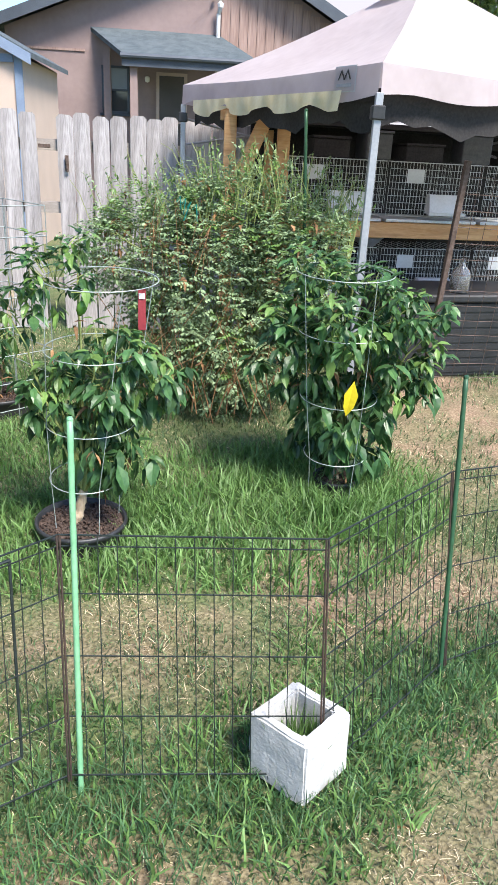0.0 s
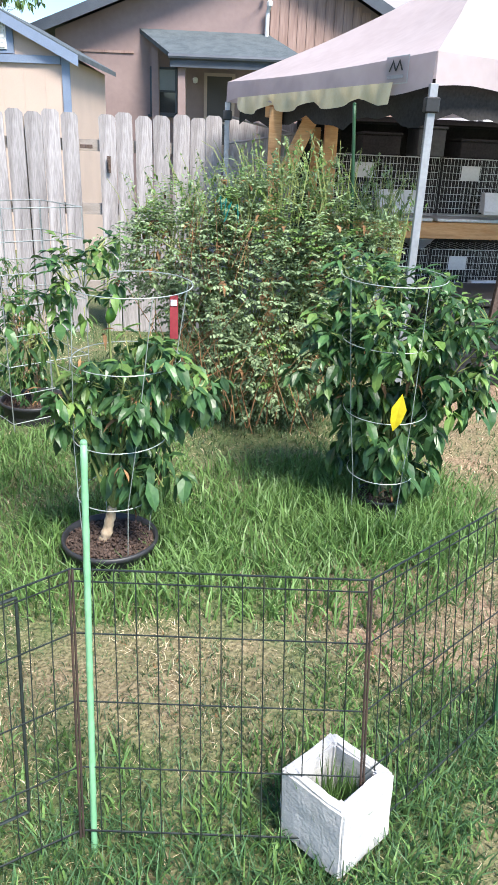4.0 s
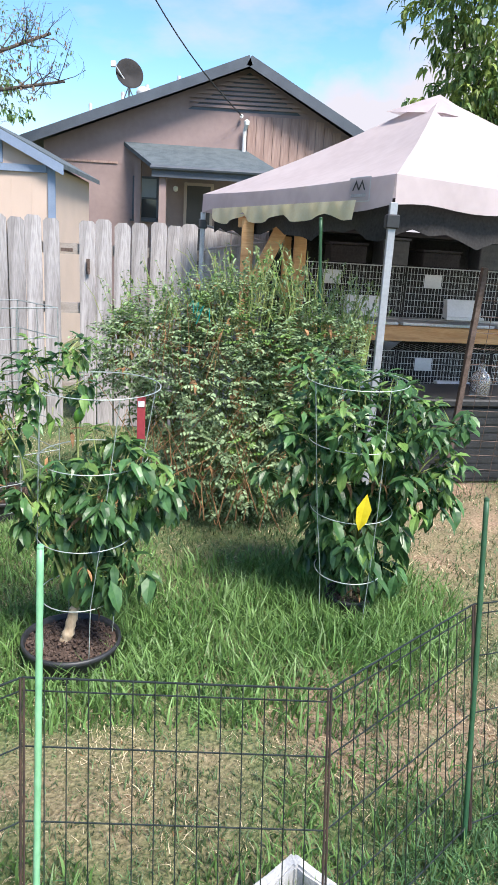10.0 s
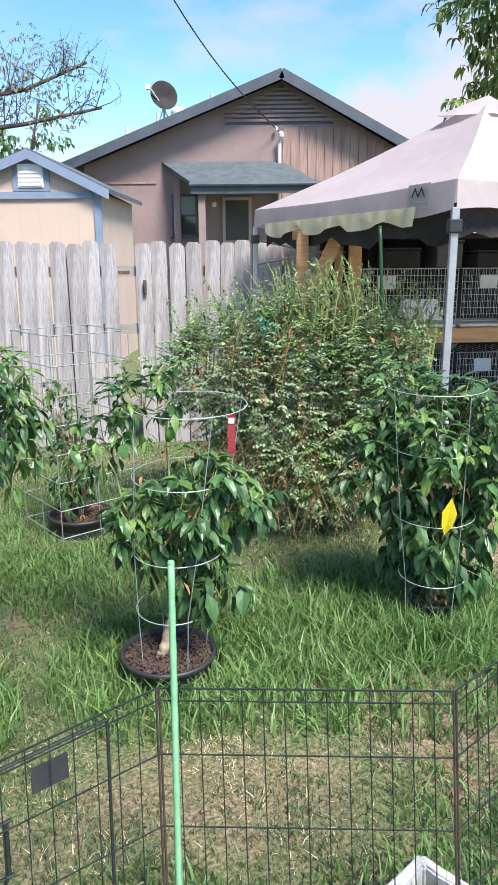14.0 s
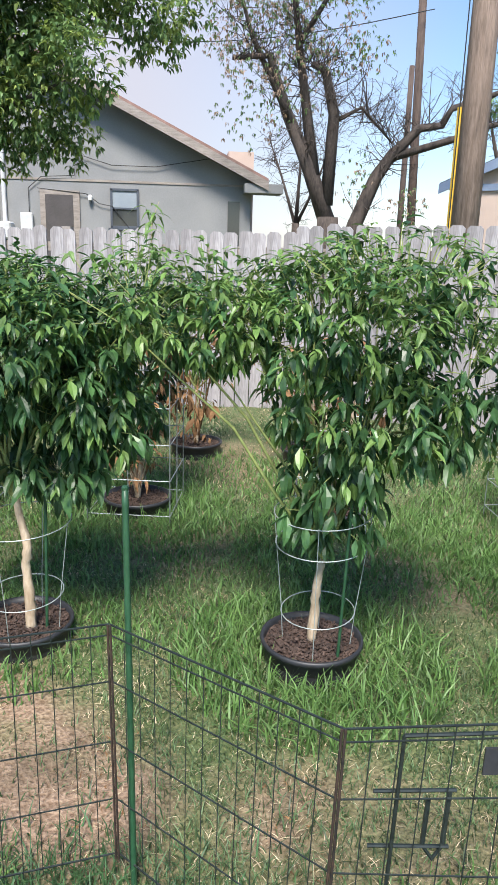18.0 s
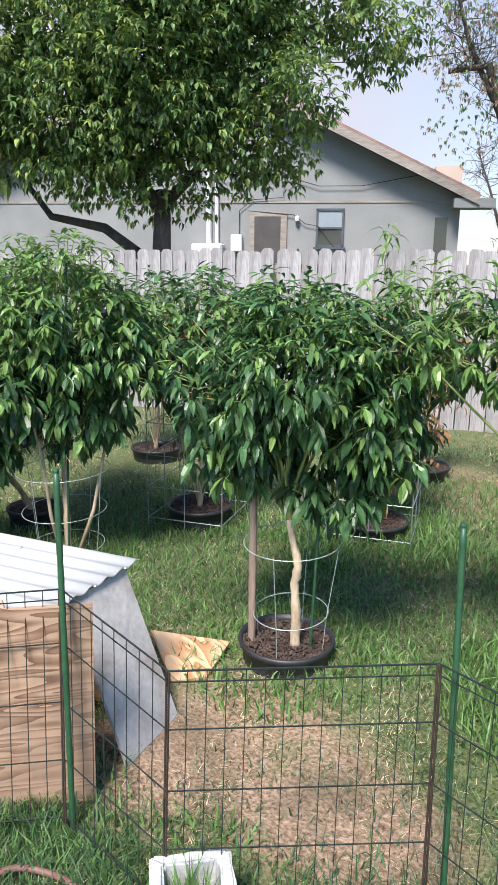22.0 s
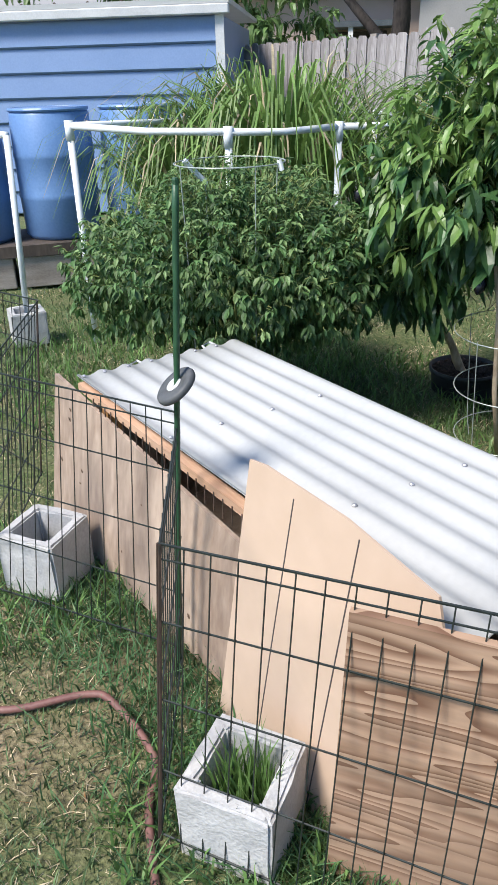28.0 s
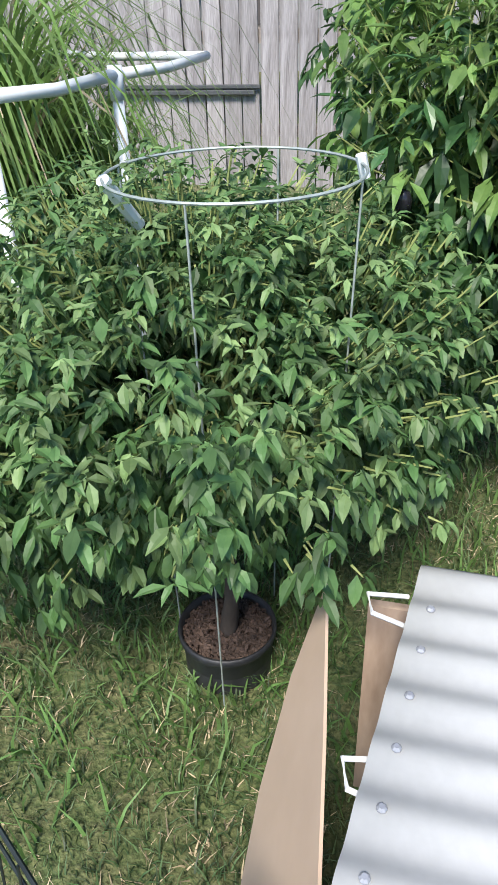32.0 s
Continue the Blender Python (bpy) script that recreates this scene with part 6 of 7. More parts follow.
# the great tomato tangle
def build_tomato():
    r = random.Random(31)
    t = thing("tomato_vines", "sprawling tangle of tomato vines with fine leaves", "plant", pose(0.05, 4.25, 0))
    blobs = [((0.0, 0.0, 0.75), (0.62, 0.5, 0.62)), ((-0.45, 0.05, 0.95), (0.42, 0.4, 0.42)), ((0.42, 0.05, 0.9), (0.36, 0.4, 0.5)), ((0.05, 0.05, 1.14), (0.55, 0.35, 0.22)),
             ((-0.12, 0.1, 1.36), (0.26, 0.2, 0.16)), ((-0.7, 0.0, 1.0), (0.3, 0.3, 0.24)), ((0.0, -0.2, 0.35), (0.45, 0.35, 0.3)), ((0.5, 0.0, 1.08), (0.28, 0.25, 0.22))]
    pts = crown_points(r, blobs, 4700)
    g, y = Geo(), Geo()
    for p, d in pts:
        # sunlight put into the colour: leaves above 1.15 m more often turn pale
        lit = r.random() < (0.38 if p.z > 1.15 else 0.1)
        # a compound leaf: paired leaflets along a stalk
        a = r.uniform(0, 6.28)
        dd = (Vector((math.cos(a), math.sin(a), r.uniform(-0.5, 0.5))) + d * 0.9).normalized()
        for k in range(4):
            q = p + dd * (0.023 * k)
            for s in (-1, 1):
                side = dd.cross(Vector((0, 0, 1))).normalized() * s
                ln = r.uniform(0.018, 0.038)
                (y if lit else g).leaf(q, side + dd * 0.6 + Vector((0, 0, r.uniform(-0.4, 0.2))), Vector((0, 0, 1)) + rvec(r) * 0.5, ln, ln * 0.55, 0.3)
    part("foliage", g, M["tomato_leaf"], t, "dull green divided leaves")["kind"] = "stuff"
    part("pale_foliage", y, M["pale_leaf"], t, "yellow-green leaves tinted as if sunlit")["kind"] = "stuff"
    s, dl = Geo(), Geo()
    for k in range(90):
        p, d = r.choice(pts)
        q = Vector((r.uniform(-0.4, 0.4), r.uniform(-0.1, 0.3), 0.05))
        m = q.lerp(p, 0.5) + Vector((r.uniform(-0.15, 0.15), r.uniform(-0.15, 0.1), 0.2))
        s.tube([q, m, p + d * 0.08], [0.005, 0.004, 0.002], 4, False)
    for k in range(60):
        p, d = r.choice([q for q in pts if q[0].z > 1.1])
        e = p + Vector((d.x * 0.2, d.y * 0.1, 0.12 + 0.2 * r.random()))
        s.tube([p, p.lerp(e, 0.5) + Vector((0, 0, 0.04)), e], [0.003, 0.0025, 0.0012], 3, False)
    part("vine_growth", s, M["greenstem"], t)["kind"] = "stuff"
    leafy(dl, r, [(p * 0.97, d) for p, d in r.sample(pts, 240)], 0.06, 3, 0.4, 0.6, 0.8)
    for k in range(32):
        a = r.uniform(0, 6.28)
        p = Vector((-0.28 + 0.16 * math.cos(a), -0.28 + r.uniform(-0.12, 0.1), 1.16 + 0.1 * math.sin(a)))
        dl.tube([p, p + rvec(r) * 0.1, p + Vector((r.uniform(-0.1, 0.1), 0, -0.25))], 0.0018, 3, False)
    for k in range(70):
        q = Vector((r.uniform(-0.6, 0.55), r.uniform(-0.62, -0.3), r.uniform(0.08, 0.3)))
        dl.tube([q, q + Vector((r.uniform(-0.12, 0.12), 0.05, 0.2)), q + Vector((r.uniform(-0.25, 0.25), 0.12, 0.45 * r.uniform(0.7, 1.4)))], [0.0035, 0.003, 0.0015], 4, False)
    part("dried_leaves", dl, M["dry_leaf"], t, "brown withered leaves and stems")["kind"] = "stuff"
    c = Geo()
    for k in range(4):
        p = Vector((-0.3 + 0.03 * k, -0.3 + r.uniform(-0.03, 0.03), 1.27 + r.uniform(-0.03, 0.04)))
        c.tube([p, p + Vector((0.02, 0, 0.03)), p + Vector((r.uniform(-0.02, 0.04), 0.01, -r.uniform(0.03, 0.08)))], 0.003, 4)
    part("tie", c, M["teal"], t, "teal garden tie")
    # shoots standing above the tangle
    st, lf, gl = Geo(), Geo(), Geo()
    for k in range(190):
        x, yy = r.uniform(-0.85, 0.8), r.uniform(-0.1, 0.35)
        z0 = 1.02 + 0.36 * (1 - abs(x - 0.12))
        e = Vector((x + r.uniform(-0.15, 0.15), yy, z0 + r.uniform(0.06, 0.36)))
        st.tube([(x, yy, z0 - 0.2), (x + 0.02, yy, z0), e], [0.003, 0.003, 0.0012], 3, False)
        for _ in range(15):
            q = Vector((x, yy, z0)).lerp(e, r.random())
            (lf if k % 3 == 0 else gl).leaf(q, rvec(r), Vector((0, 0, 1)), r.uniform(0.022, 0.046), 0.015, 0.3)
    part("shoot_growth", st, M["greenstem"], t)["kind"] = "stuff"
    part("shoot_leaves", lf, M["pale_leaf"], t)["kind"] = "stuff"
    part("shoot_leaves", gl, M["tomato_leaf"], t)["kind"] = "stuff"


build_tomato()


# lemongrass clump behind the white pipe frame
def build_reeds(x, y, n, h, seed):
    r = random.Random(seed)
    t = thing("lemongrass_clump", "tall arching lemongrass clump", "plant", pose(x, y, 0))
    green, dead = Geo(), Geo()
    for _ in range(n):
        g = dead if r.random() < 0.1 else green
        a = r.uniform(0, 6.28)
        d = Vector((math.cos(a), math.sin(a), 0))
        q = d * r.uniform(0, 0.28)
        ln, sp = h * r.uniform(0.65, 1.15), r.uniform(0.15, 1.1)
        s = Vector((-d.y, d.x, 0)) * r.uniform(0.01, 0.018)
        pr = None
        for k in range(9):
            u = k / 8
            p = q + d * (sp * ln * 0.5 * u ** 1.5) + Vector((0, 0, ln * (u - 0.5 * u ** 4.5 * (0.7 + 0.55 * sp))))
            w = s * (1 - 0.9 * u ** 2)
            g.v += [tuple(p - w), tuple(p + w)]
            if k:
                i = len(g.v)
                g.f.append((i - 4, i - 3, i - 1, i - 2))
    part("blade_growth", green, M["reed"], t)["kind"] = "stuff"
    part("dead_growth", dead, M["straw"], t, "straw-coloured dead blades")["kind"] = "stuff"


build_reeds(-6.45, 0.4, 1000, 2.05, 51)
build_reeds(-6.9, 1.2, 260, 1.45, 52)
build_reeds(-6.75, -0.15, 600, 1.75, 53)


# ---------------------------------------------------------------- trees beyond the fence
def tree(x, y, seed, trunk, limbs, blobs, n, ln, mats, label, per=5, bare=0, droop=0.8, name="tree", clump=0.36):
    r = random.Random(seed)
    t = thing(name, label, "tree", pose(x, y, 0))
    part("trunk", Geo().tube([p for p, _ in trunk], [q for _, q in trunk], 10), M["bark"], t, smooth=True)
    for pts, r0, r1 in limbs:
        k = len(pts) - 1
        part("limb", Geo().tube(pts, [r0 + (r1 - r0) * i / k for i in range(k + 1)], 7), M["bark"], t, smooth=True)
    if bare:
        g = Geo()
        for pts, r0, r1 in limbs:
            for _ in range(bare):
                u = r.uniform(0.35, 1.0)
                k = min(int(u * (len(pts) - 1)), len(pts) - 2)
                p = Vector(pts[k]).lerp(Vector(pts[k + 1]), r.random())
                e = p + (rvec(r) + Vector((0, 0, 0.35))) * 0.9
                m = p.lerp(e, 0.5) + rvec(r) * 0.12
                g.tube([p, m, e], [0.013, 0.008, 0.003], 4, False)
                for _ in range(3):
                    q = p.lerp(e, r.uniform(0.4, 1.0))
                    g.tube([q, q + rvec(r) * 0.25, q + rvec(r) * 0.45], [0.006, 0.004, 0.002], 3, False)
        part("branch_growth", g, M["bark"], t)["kind"] = "stuff"
    if n:
        pts = [(c + Vector((v.x, v.y, v.z * 0.8)) * clump, (d + v * 0.5).normalized()) for c, d in crown_points(r, blobs, n // 12) for v in (rvec(r) for _ in range(12))]
        gs = [Geo() for _ in mats]
        for p, d in pts:
            g = gs[r.randrange(len(mats))] if len(mats) > 1 and r.random() < 0.9 else gs[0]
            leafy(g, r, [(p, d)], ln, per, 0.42, droop, 0.7)
        for g, mt in zip(gs, mats):
            part("crown", g, M[mt], t)["kind"] = "stuff"
    return t


tree(-10.0, 5.0, 61, [((0, 0, 0), 0.16), ((0.1, 0, 1.6), 0.14), ((0.0, 0.1, 2.6), 0.11)],
     [([(0.05, 0, 1.5), (-0.9, -0.4, 2.1), (-2.0, -0.8, 2.3), (-2.6, -1.0, 2.9)], 0.09, 0.04), ([(0, 0, 2.3), (0.8, 0.6, 3.2), (1.6, 1.15, 3.6)], 0.09, 0.012), ([(0, 0, 2.4), (-0.6, -0.4, 3.4), (-1.0, -0.6, 4.6)], 0.1, 0.03)],
     [((0.0, 0.0, 4.0), (1.5, 1.5, 1.2)), ((-0.7, -1.1, 3.7), (1.0, 1.1, 1.1)), ((0.5, 1.0, 4.4), (1.0, 1.0, 0.9)), ((0.1, 0.1, 2.7), (0.7, 0.7, 0.55)), ((0.1, 0.1, 5.4), (1.8, 1.8, 1.1)), ((-1.2, -1.9, 4.6), (1.0, 1.0, 1.0)), ((1.5, 2.6, 4.75), (0.75, 0.85, 0.55)), ((0.9, 2.0, 5.4), (0.9, 0.9, 0.7)), ((0.8, 1.3, 3.2), (0.7, 0.7, 0.6)), ((1.7, 1.2, 3.75), (0.65, 0.6, 0.5)), ((1.1, 0.7, 3.3), (0.6, 0.6, 0.5)), ((-0.6, -0.9, 2.9), (0.6, 0.6, 0.5))],
     13500, 0.12, ["tree_leaf", "tree_leaf", "yellowish_tree_leaf"], "large leafy tree with long drooping leaves over the fence", droop=0.45)
tree(-12.4, 2.6, 62, [((0, 0, 0), 0.15), ((0.1, 0.1, 2.0), 0.12), ((0.2, 0, 3.2), 0.08)],
     [([(0.05, 0, 1.6), (-0.6, -0.6, 2.4), (-1.4, -0.9, 2.6)], 0.08, 0.03), ([(0.1, 0, 2.2), (0.6, 0.7, 3.1), (1.0, 0.9, 4.0)], 0.08, 0.03)],
     [((0.1, 0, 4.2), (1.6, 1.6, 1.2)), ((0.9, 0.9, 3.0), (0.8, 0.8, 0.7)), ((-0.6, -1.0, 3.4), (0.9, 0.9, 0.8))], 1000, 0.17, ["yellowish_tree_leaf", "tree_leaf"], "yellow-green tree beyond the fence")
tree(-17.5, 0.6, 63, [((0, 0, 0), 0.2), ((0, 0, 3), 0.15)], [], [((0, 0, 2.6), (2.2, 2.6, 2.4)), ((0.5, -2.5, 2.5), (1.8, 2.0, 2.2))], 1300, 0.26, ["tree_leaf"], "dark dense shade tree far behind the fence")
# old half-bare tree with heavy limbs
upright_limbs = [([(0, 0, 2.2), (-0.5, 0, 3.46), (-1.0, 0.1, 4.5), (-1.4, 0, 5.6), (-2.2, 0, 5.55)], 0.2, 0.05), ([(-0.35, 0, 3.2), (-0.6, 0.1, 4.7), (-0.8, 0, 5.9), (-1.0, 0, 7.4)], 0.14, 0.04),
      ([(-0.05, 0, 2.6), (0.02, 0, 4.45), (-0.2, 0, 5.3), (-0.5, 0, 5.45)], 0.15, 0.07), ([(0, 0, 4.3), (0.6, 0, 4.6), (1.3, 0, 3.9)], 0.06, 0.02)]
leaning_limbs = [([(0.25, 0.2, 0.6), (0.6, 0.1, 2.2), (1.0, 0.1, 3.2), (1.3, 0.1, 3.65), (1.85, 0, 4.2), (2.35, 0, 4.27)], 0.2, 0.07), ([(1.25, 0.1, 3.6), (2.6, 0, 4.0), (3.3, 0, 4.27), (4.4, 0, 4.5), (6.2, 0, 5.0)], 0.09, 0.03),
      ([(2.3, 0, 4.25), (2.5, 0, 4.6), (3.4, 0, 4.9), (4.5, 0, 5.2), (5.9, 0, 5.9)], 0.08, 0.03), ([(-0.9, 0, 4.3), (-1.8, 0.1, 6.0), (-2.3, 0, 7.6)], 0.08, 0.02), ([(-0.8, 0, 5.8), (-0.1, 0, 6.9), (0.2, 0, 8.2)], 0.07, 0.02)]
tree(-9.35, 13.9, 64, [((0, 0, 0), 0.3), ((0.0, 0, 1.6), 0.27), ((0, 0, 2.35), 0.24)],
     upright_limbs + leaning_limbs,
     [((-1.6, 0, 7.2), (1.9, 1.0, 1.1)), ((5.0, 0, 5.4), (1.5, 0.8, 0.8)), ((0.6, 0, 3.4), (0.5, 0.5, 0.5)), ((-2.3, 0, 6.2), (0.8, 0.7, 0.6)), ((1.6, 0, 2.8), (0.4, 0.4, 0.4)), ((-1.3, 0, 5.4), (1.5, 0.9, 1.3)), ((-0.2, 0, 6.4), (1.4, 0.9, 1.2))], 2400, 0.07, ["tree_leaf", "rosy_leaf"], "old half-bare tree with heavy dark limbs", bare=55, clump=0.5).rotation_euler = (0, 0, radians(33.5))
tree(3.7, 9.9, 65, [((0, 0, 0), 0.16), ((0, 0, 2.5), 0.13), ((-0.2, 0, 4), 0.08)], [([(0, 0, 2.5), (-0.7, 0, 3.6), (-1.2, 0, 4.6)], 0.07, 0.02)],
     [((-0.2, 0, 4.4), (1.4, 1.2, 1.6)), ((-0.9, 0, 3.6), (0.6, 0.7, 0.5)), ((-1.1, 0, 5.1), (0.7, 0.7, 0.8)), ((0.2, 0, 3.4), (1.2, 1.0, 0.8))], 2200, 0.13, ["tree_leaf", "yellowish_tree_leaf"], "dark olive tree rising behind the canopy")
tree(-7.3, 19.5, 66, [((0, 0, 0), 0.2), ((0, 0, 3), 0.12)], [([(0, 0, 2.5), (0.6, 0, 4.0), (1.0, 0, 5.6)], 0.08, 0.02), ([(0, 0, 2.5), (-0.6, 0, 4.4), (-0.9, 0, 5.4)], 0.08, 0.02)],
     [((0.3, 0, 5.2), (1.4, 1.0, 1.0))], 120, 0.16, ["tree_leaf"], "thin-leaved tree beyond the sheds", bare=14)
tree(-14.2, 19.5, 67, [((0, 0, 0), 0.18), ((0, 0, 2.5), 0.12)], [([(0, 0, 2.4), (0.7, 0, 3.6), (1.3, 0, 5.0)], 0.06, 0.015), ([(0, 0, 2.4), (-0.6, 0, 3.9), (-1.2, 0, 5.2)], 0.06, 0.015), ([(0, 0, 2.4), (0.1, 0, 4.2), (0, 0, 5.8)], 0.07, 0.015)],
     [], 0, 0.1, ["tree_leaf"], "bare grey tree with fine twigs beyond the house", bare=40)


# ---------------------------------------------------------------- poles and wires
def utility_pole(x, y, r, h, label, guard=False, lean=0.02):
    p = thing("utility_pole", label, "pole", pose(x, y, 0))
    part("pole", Geo().tube([(0, 0, 0), (lean * 0.5, 0, h * 0.5), (lean, 0, h)], [r, r * 0.9, r * 0.78], 14), M["polewood" if guard else "poledark"], p, smooth=True)
    if guard:
        part("cable_guard", Geo().tube([(-r * 0.95, -0.06, 0), (-r * 0.93, -0.06, 3.4)], 0.04, 8), M["yellow"], p, "yellow plastic cable guard")
        part("tag", Geo().box((-0.03, -r - 0.006, 1.83), (0.06, -r + 0.01, 1.9)), M["greycase"], p)
        part("ground_wire", Geo().tube([(-r * 0.8, -r * 0.8, 0), (-r * 0.75, -r * 0.75, h)], 0.008, 5), M["cable"], p)
    return p


utility_pole(-4.23, 9.3, 0.19, 9.5, "brown wooden utility pole with a yellow cable guard", True)
utility_pole(-9.22, 17.8, 0.12, 9.5, "dark leaning telephone pole beyond the yard", lean=-0.27)
utility_pole(-14.4, 27.0, 0.13, 8.6, "distant dark telephone pole beyond the yards")


def cable(pts, r, label):
    c = thing("overhead_cable", label, "cable", pose(*pts[0]))
    o = Vector(pts[0])
    a, b, sag = Vector(pts[0]), Vector(pts[1]), pts[2]
    part("line", Geo().tube([a.lerp(b, k / 14) - o - Vector((0, 0, sag * math.sin(math.pi * k / 14))) for k in range(15)], r, 5), M["cable"], c)


cable([(-0.22, 17.85, 4.61), (-3.3, 13.0, 8.2), 0.5], 0.014, "black service cable running to the house")
cable([(-4.2, 9.3, 9.0), (-2.6, 14.0, 9.2), 0.3], 0.012, "overhead line from the pole")
cable([(-4.1, 9.3, 9.2), (-9.1, 17.8, 9.1), 0.4], 0.012, "overhead line between the poles")
cable([(-9.1, 17.8, 7.4), (-16.0, 8.0, 6.2), 0.7], 0.012, "overhead line towards the grey house")


# ---------------------------------------------------------------- canopy, rabbit cages and storage
def build_canopy():
    c0, a, b = Vector((0.80, 3.80, 0)), Vector((-1.12, 2.28, 0)), Vector((2.28, 1.12, 0))
    k = thing("canopy", "sun-bleached pinkish pop-up canopy with a torn yellow valance", "canopy", Matrix.Translation(c0))
    z0, z1, pk = 1.89, 2.04, 2.76
    cor = [Vector((0, 0, 0)), b, a + b, a]
    ctr = (a + b) / 2
    ap = Vector((ctr.x, ctr.y, pk))
    r = random.Random(4)
    n = 12
    for i in range(4):
        p, q = cor[i], cor[(i + 1) % 4]
        g = Geo()
        for j in range(n + 1):
            v = j / n
            for s in range(n + 1):
                u = s / n
                e = p.lerp(q, u)
                sag = -0.05 * math.sin(math.pi * u) * math.sin(math.pi * min(v * 1.15, 1)) - 0.06 * math.sin(math.pi * v) * 0.6
                t = Vector((e.x, e.y, z1 - 0.02 * math.sin(math.pi * u))).lerp(ap, v)
                g.v.append((t.x, t.y, t.z + sag + r.uniform(-0.002, 0.002)))
        g.f = [(j * (n + 1) + s, j * (n + 1) + s + 1, (j + 1) * (n + 1) + s + 1, (j + 1) * (n + 1) + s) for j in range(n) for s in range(n)]
        part("roof_panel", g, M["canopy"], k, smooth=True)
        out = Vector((q.y - p.y, p.x - q.x, 0)).normalized()
        g = Geo()
        for s in range(25):
            u = s / 24
            e = p.lerp(q, u)
            w = 0.012 * math.sin(9 * u * math.pi)
            lo = z0 + (0.03 * math.sin(u * math.pi * 4) if i == 3 else 0.012 * math.sin(u * 20))
            g.v += [tuple(Vector((e.x, e.y, z1 - 0.02 * math.sin(math.pi * u))) + out * 0.004), tuple(Vector((e.x, e.y, lo)) + out * (0.012 + w))]
        g.f = [(2 * s, 2 * s + 2, 2 * s + 3, 2 * s + 1) for s in range(24)]
        part("valance", g, M["canopy"], k, smooth=True)
        if i == 3:
            g = Geo()
            for s in range(41):
                u = s / 40
                e = p.lerp(q, 0.1 + 0.78 * u)
                lo = z0 - 0.025 - 0.06 * abs(math.sin(u * math.pi * 3.5)) - 0.012 * math.sin(u * 23)
                g.v += [tuple(Vector((e.x, e.y, z0 + 0.03)) + out * 0.028), tuple(Vector((e.x, e.y, lo)) + out * (0.03 + 0.02 * math.sin(u * 40)))]
            g.f = [(2 * s, 2 * s + 2, 2 * s + 3, 2 * s + 1) for s in range(40)]
            part("torn_tarp_edge", g, M["valance"], k, "frayed yellowed tarp edge", smooth=True)
            # plain framed emblem near the corner
            for u, dz, w, h, mt in ((0.885, 0.085, 0.2, 0.13, "greycase"), (0.885, 0.085, 0.19, 0.12, "canopy")):
                e = p.lerp(q, u)
                d = (q - p).normalized()
                lift = 0.019 if mt == "greycase" else 0.023
                vs = [Vector((e.x, e.y, z0 + dz)) + d * sx * w / 2 + Vector((0, 0, sz * h / 2)) + out * lift for sx, sz in ((-1, -1), (1, -1), (1, 1), (-1, 1))]
                part("emblem_frame", Geo().add(vs, [(0, 1, 2, 3)]), M[mt], k)
            e = p.lerp(q, 0.885)
            o = Vector((e.x, e.y, z0 + 0.09)) + out * 0.026
            g = Geo()
            for sx in (-0.028, 0.028):
                tri = [(-0.035, -0.01), (-0.022, -0.01), (0.0, 0.026), (0.022, -0.01), (0.035, -0.01), (0.0, 0.045)]
                g.add([o + d * (sx + x_) + Vector((0, 0, z_)) for x_, z_ in tri], [(0, 1, 2, 5), (5, 2, 3, 4)])
            part("emblem", g, M["blackplastic"], k)
            g = Geo().add([o + d * x_ + Vector((0, 0, z_)) for x_, z_ in ((-0.07, -0.045), (0.07, -0.045), (0.07, -0.028), (-0.07, -0.028))], [(0, 1, 2, 3)])
            part("emblem_bar", g, M["steel"], k)
    # dark inner tarp hanging behind the front edges, added to blacken the shaded inside
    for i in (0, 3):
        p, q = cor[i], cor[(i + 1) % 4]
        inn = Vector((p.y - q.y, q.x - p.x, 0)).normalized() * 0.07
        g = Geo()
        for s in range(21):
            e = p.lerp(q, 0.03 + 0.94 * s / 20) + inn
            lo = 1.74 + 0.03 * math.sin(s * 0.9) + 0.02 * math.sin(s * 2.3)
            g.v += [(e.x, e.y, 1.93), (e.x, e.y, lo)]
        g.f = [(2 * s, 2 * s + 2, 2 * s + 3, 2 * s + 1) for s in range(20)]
        part("inner_shade_tarp", g, M["darkcloth"], k, "dark tarp edge that also deepens the shade under the canopy", smooth=True)
    part("vent_cap", Geo().add([ap + Vector((0, 0, 0.015)), ap + Vector((-0.36, 0.05, -0.11)), ap + Vector((-0.05, -0.36, -0.17)), ap + Vector((0.36, 0.05, -0.15)), ap + Vector((0.1, 0.36, -0.13))],
                               [(0, 1, 2), (0, 2, 3), (0, 3, 4), (0, 4, 1)]), M["canopy"], k, "raised vent cap", smooth=True)
    for p in cor:
        leg = part("leg", Geo().box((p.x - 0.02, p.y - 0.02, 0), (p.x + 0.02, p.y + 0.02, 1.9), bev=0.003), M["steel"], k)
        part("foot", Geo().box((p.x - 0.05, p.y - 0.05, 0), (p.x + 0.05, p.y + 0.05, 0.008)), M["steel"], leg)
        part("leg_joint", Geo().box((p.x - 0.035, p.y - 0.035, 1.77), (p.x + 0.035, p.y + 0.035, 1.84), bev=0.006), M["blackplastic"], leg)
    for i in (1, 2):
        p, q = cor[i], cor[(i + 1) % 4]
        part("truss_bar", Geo().tube([(p.x, p.y, 1.8), ((p.x + q.x) / 2, (p.y + q.y) / 2, 1.58), (q.x, q.y, 1.8)], 0.011, 6), M["steel"], k)
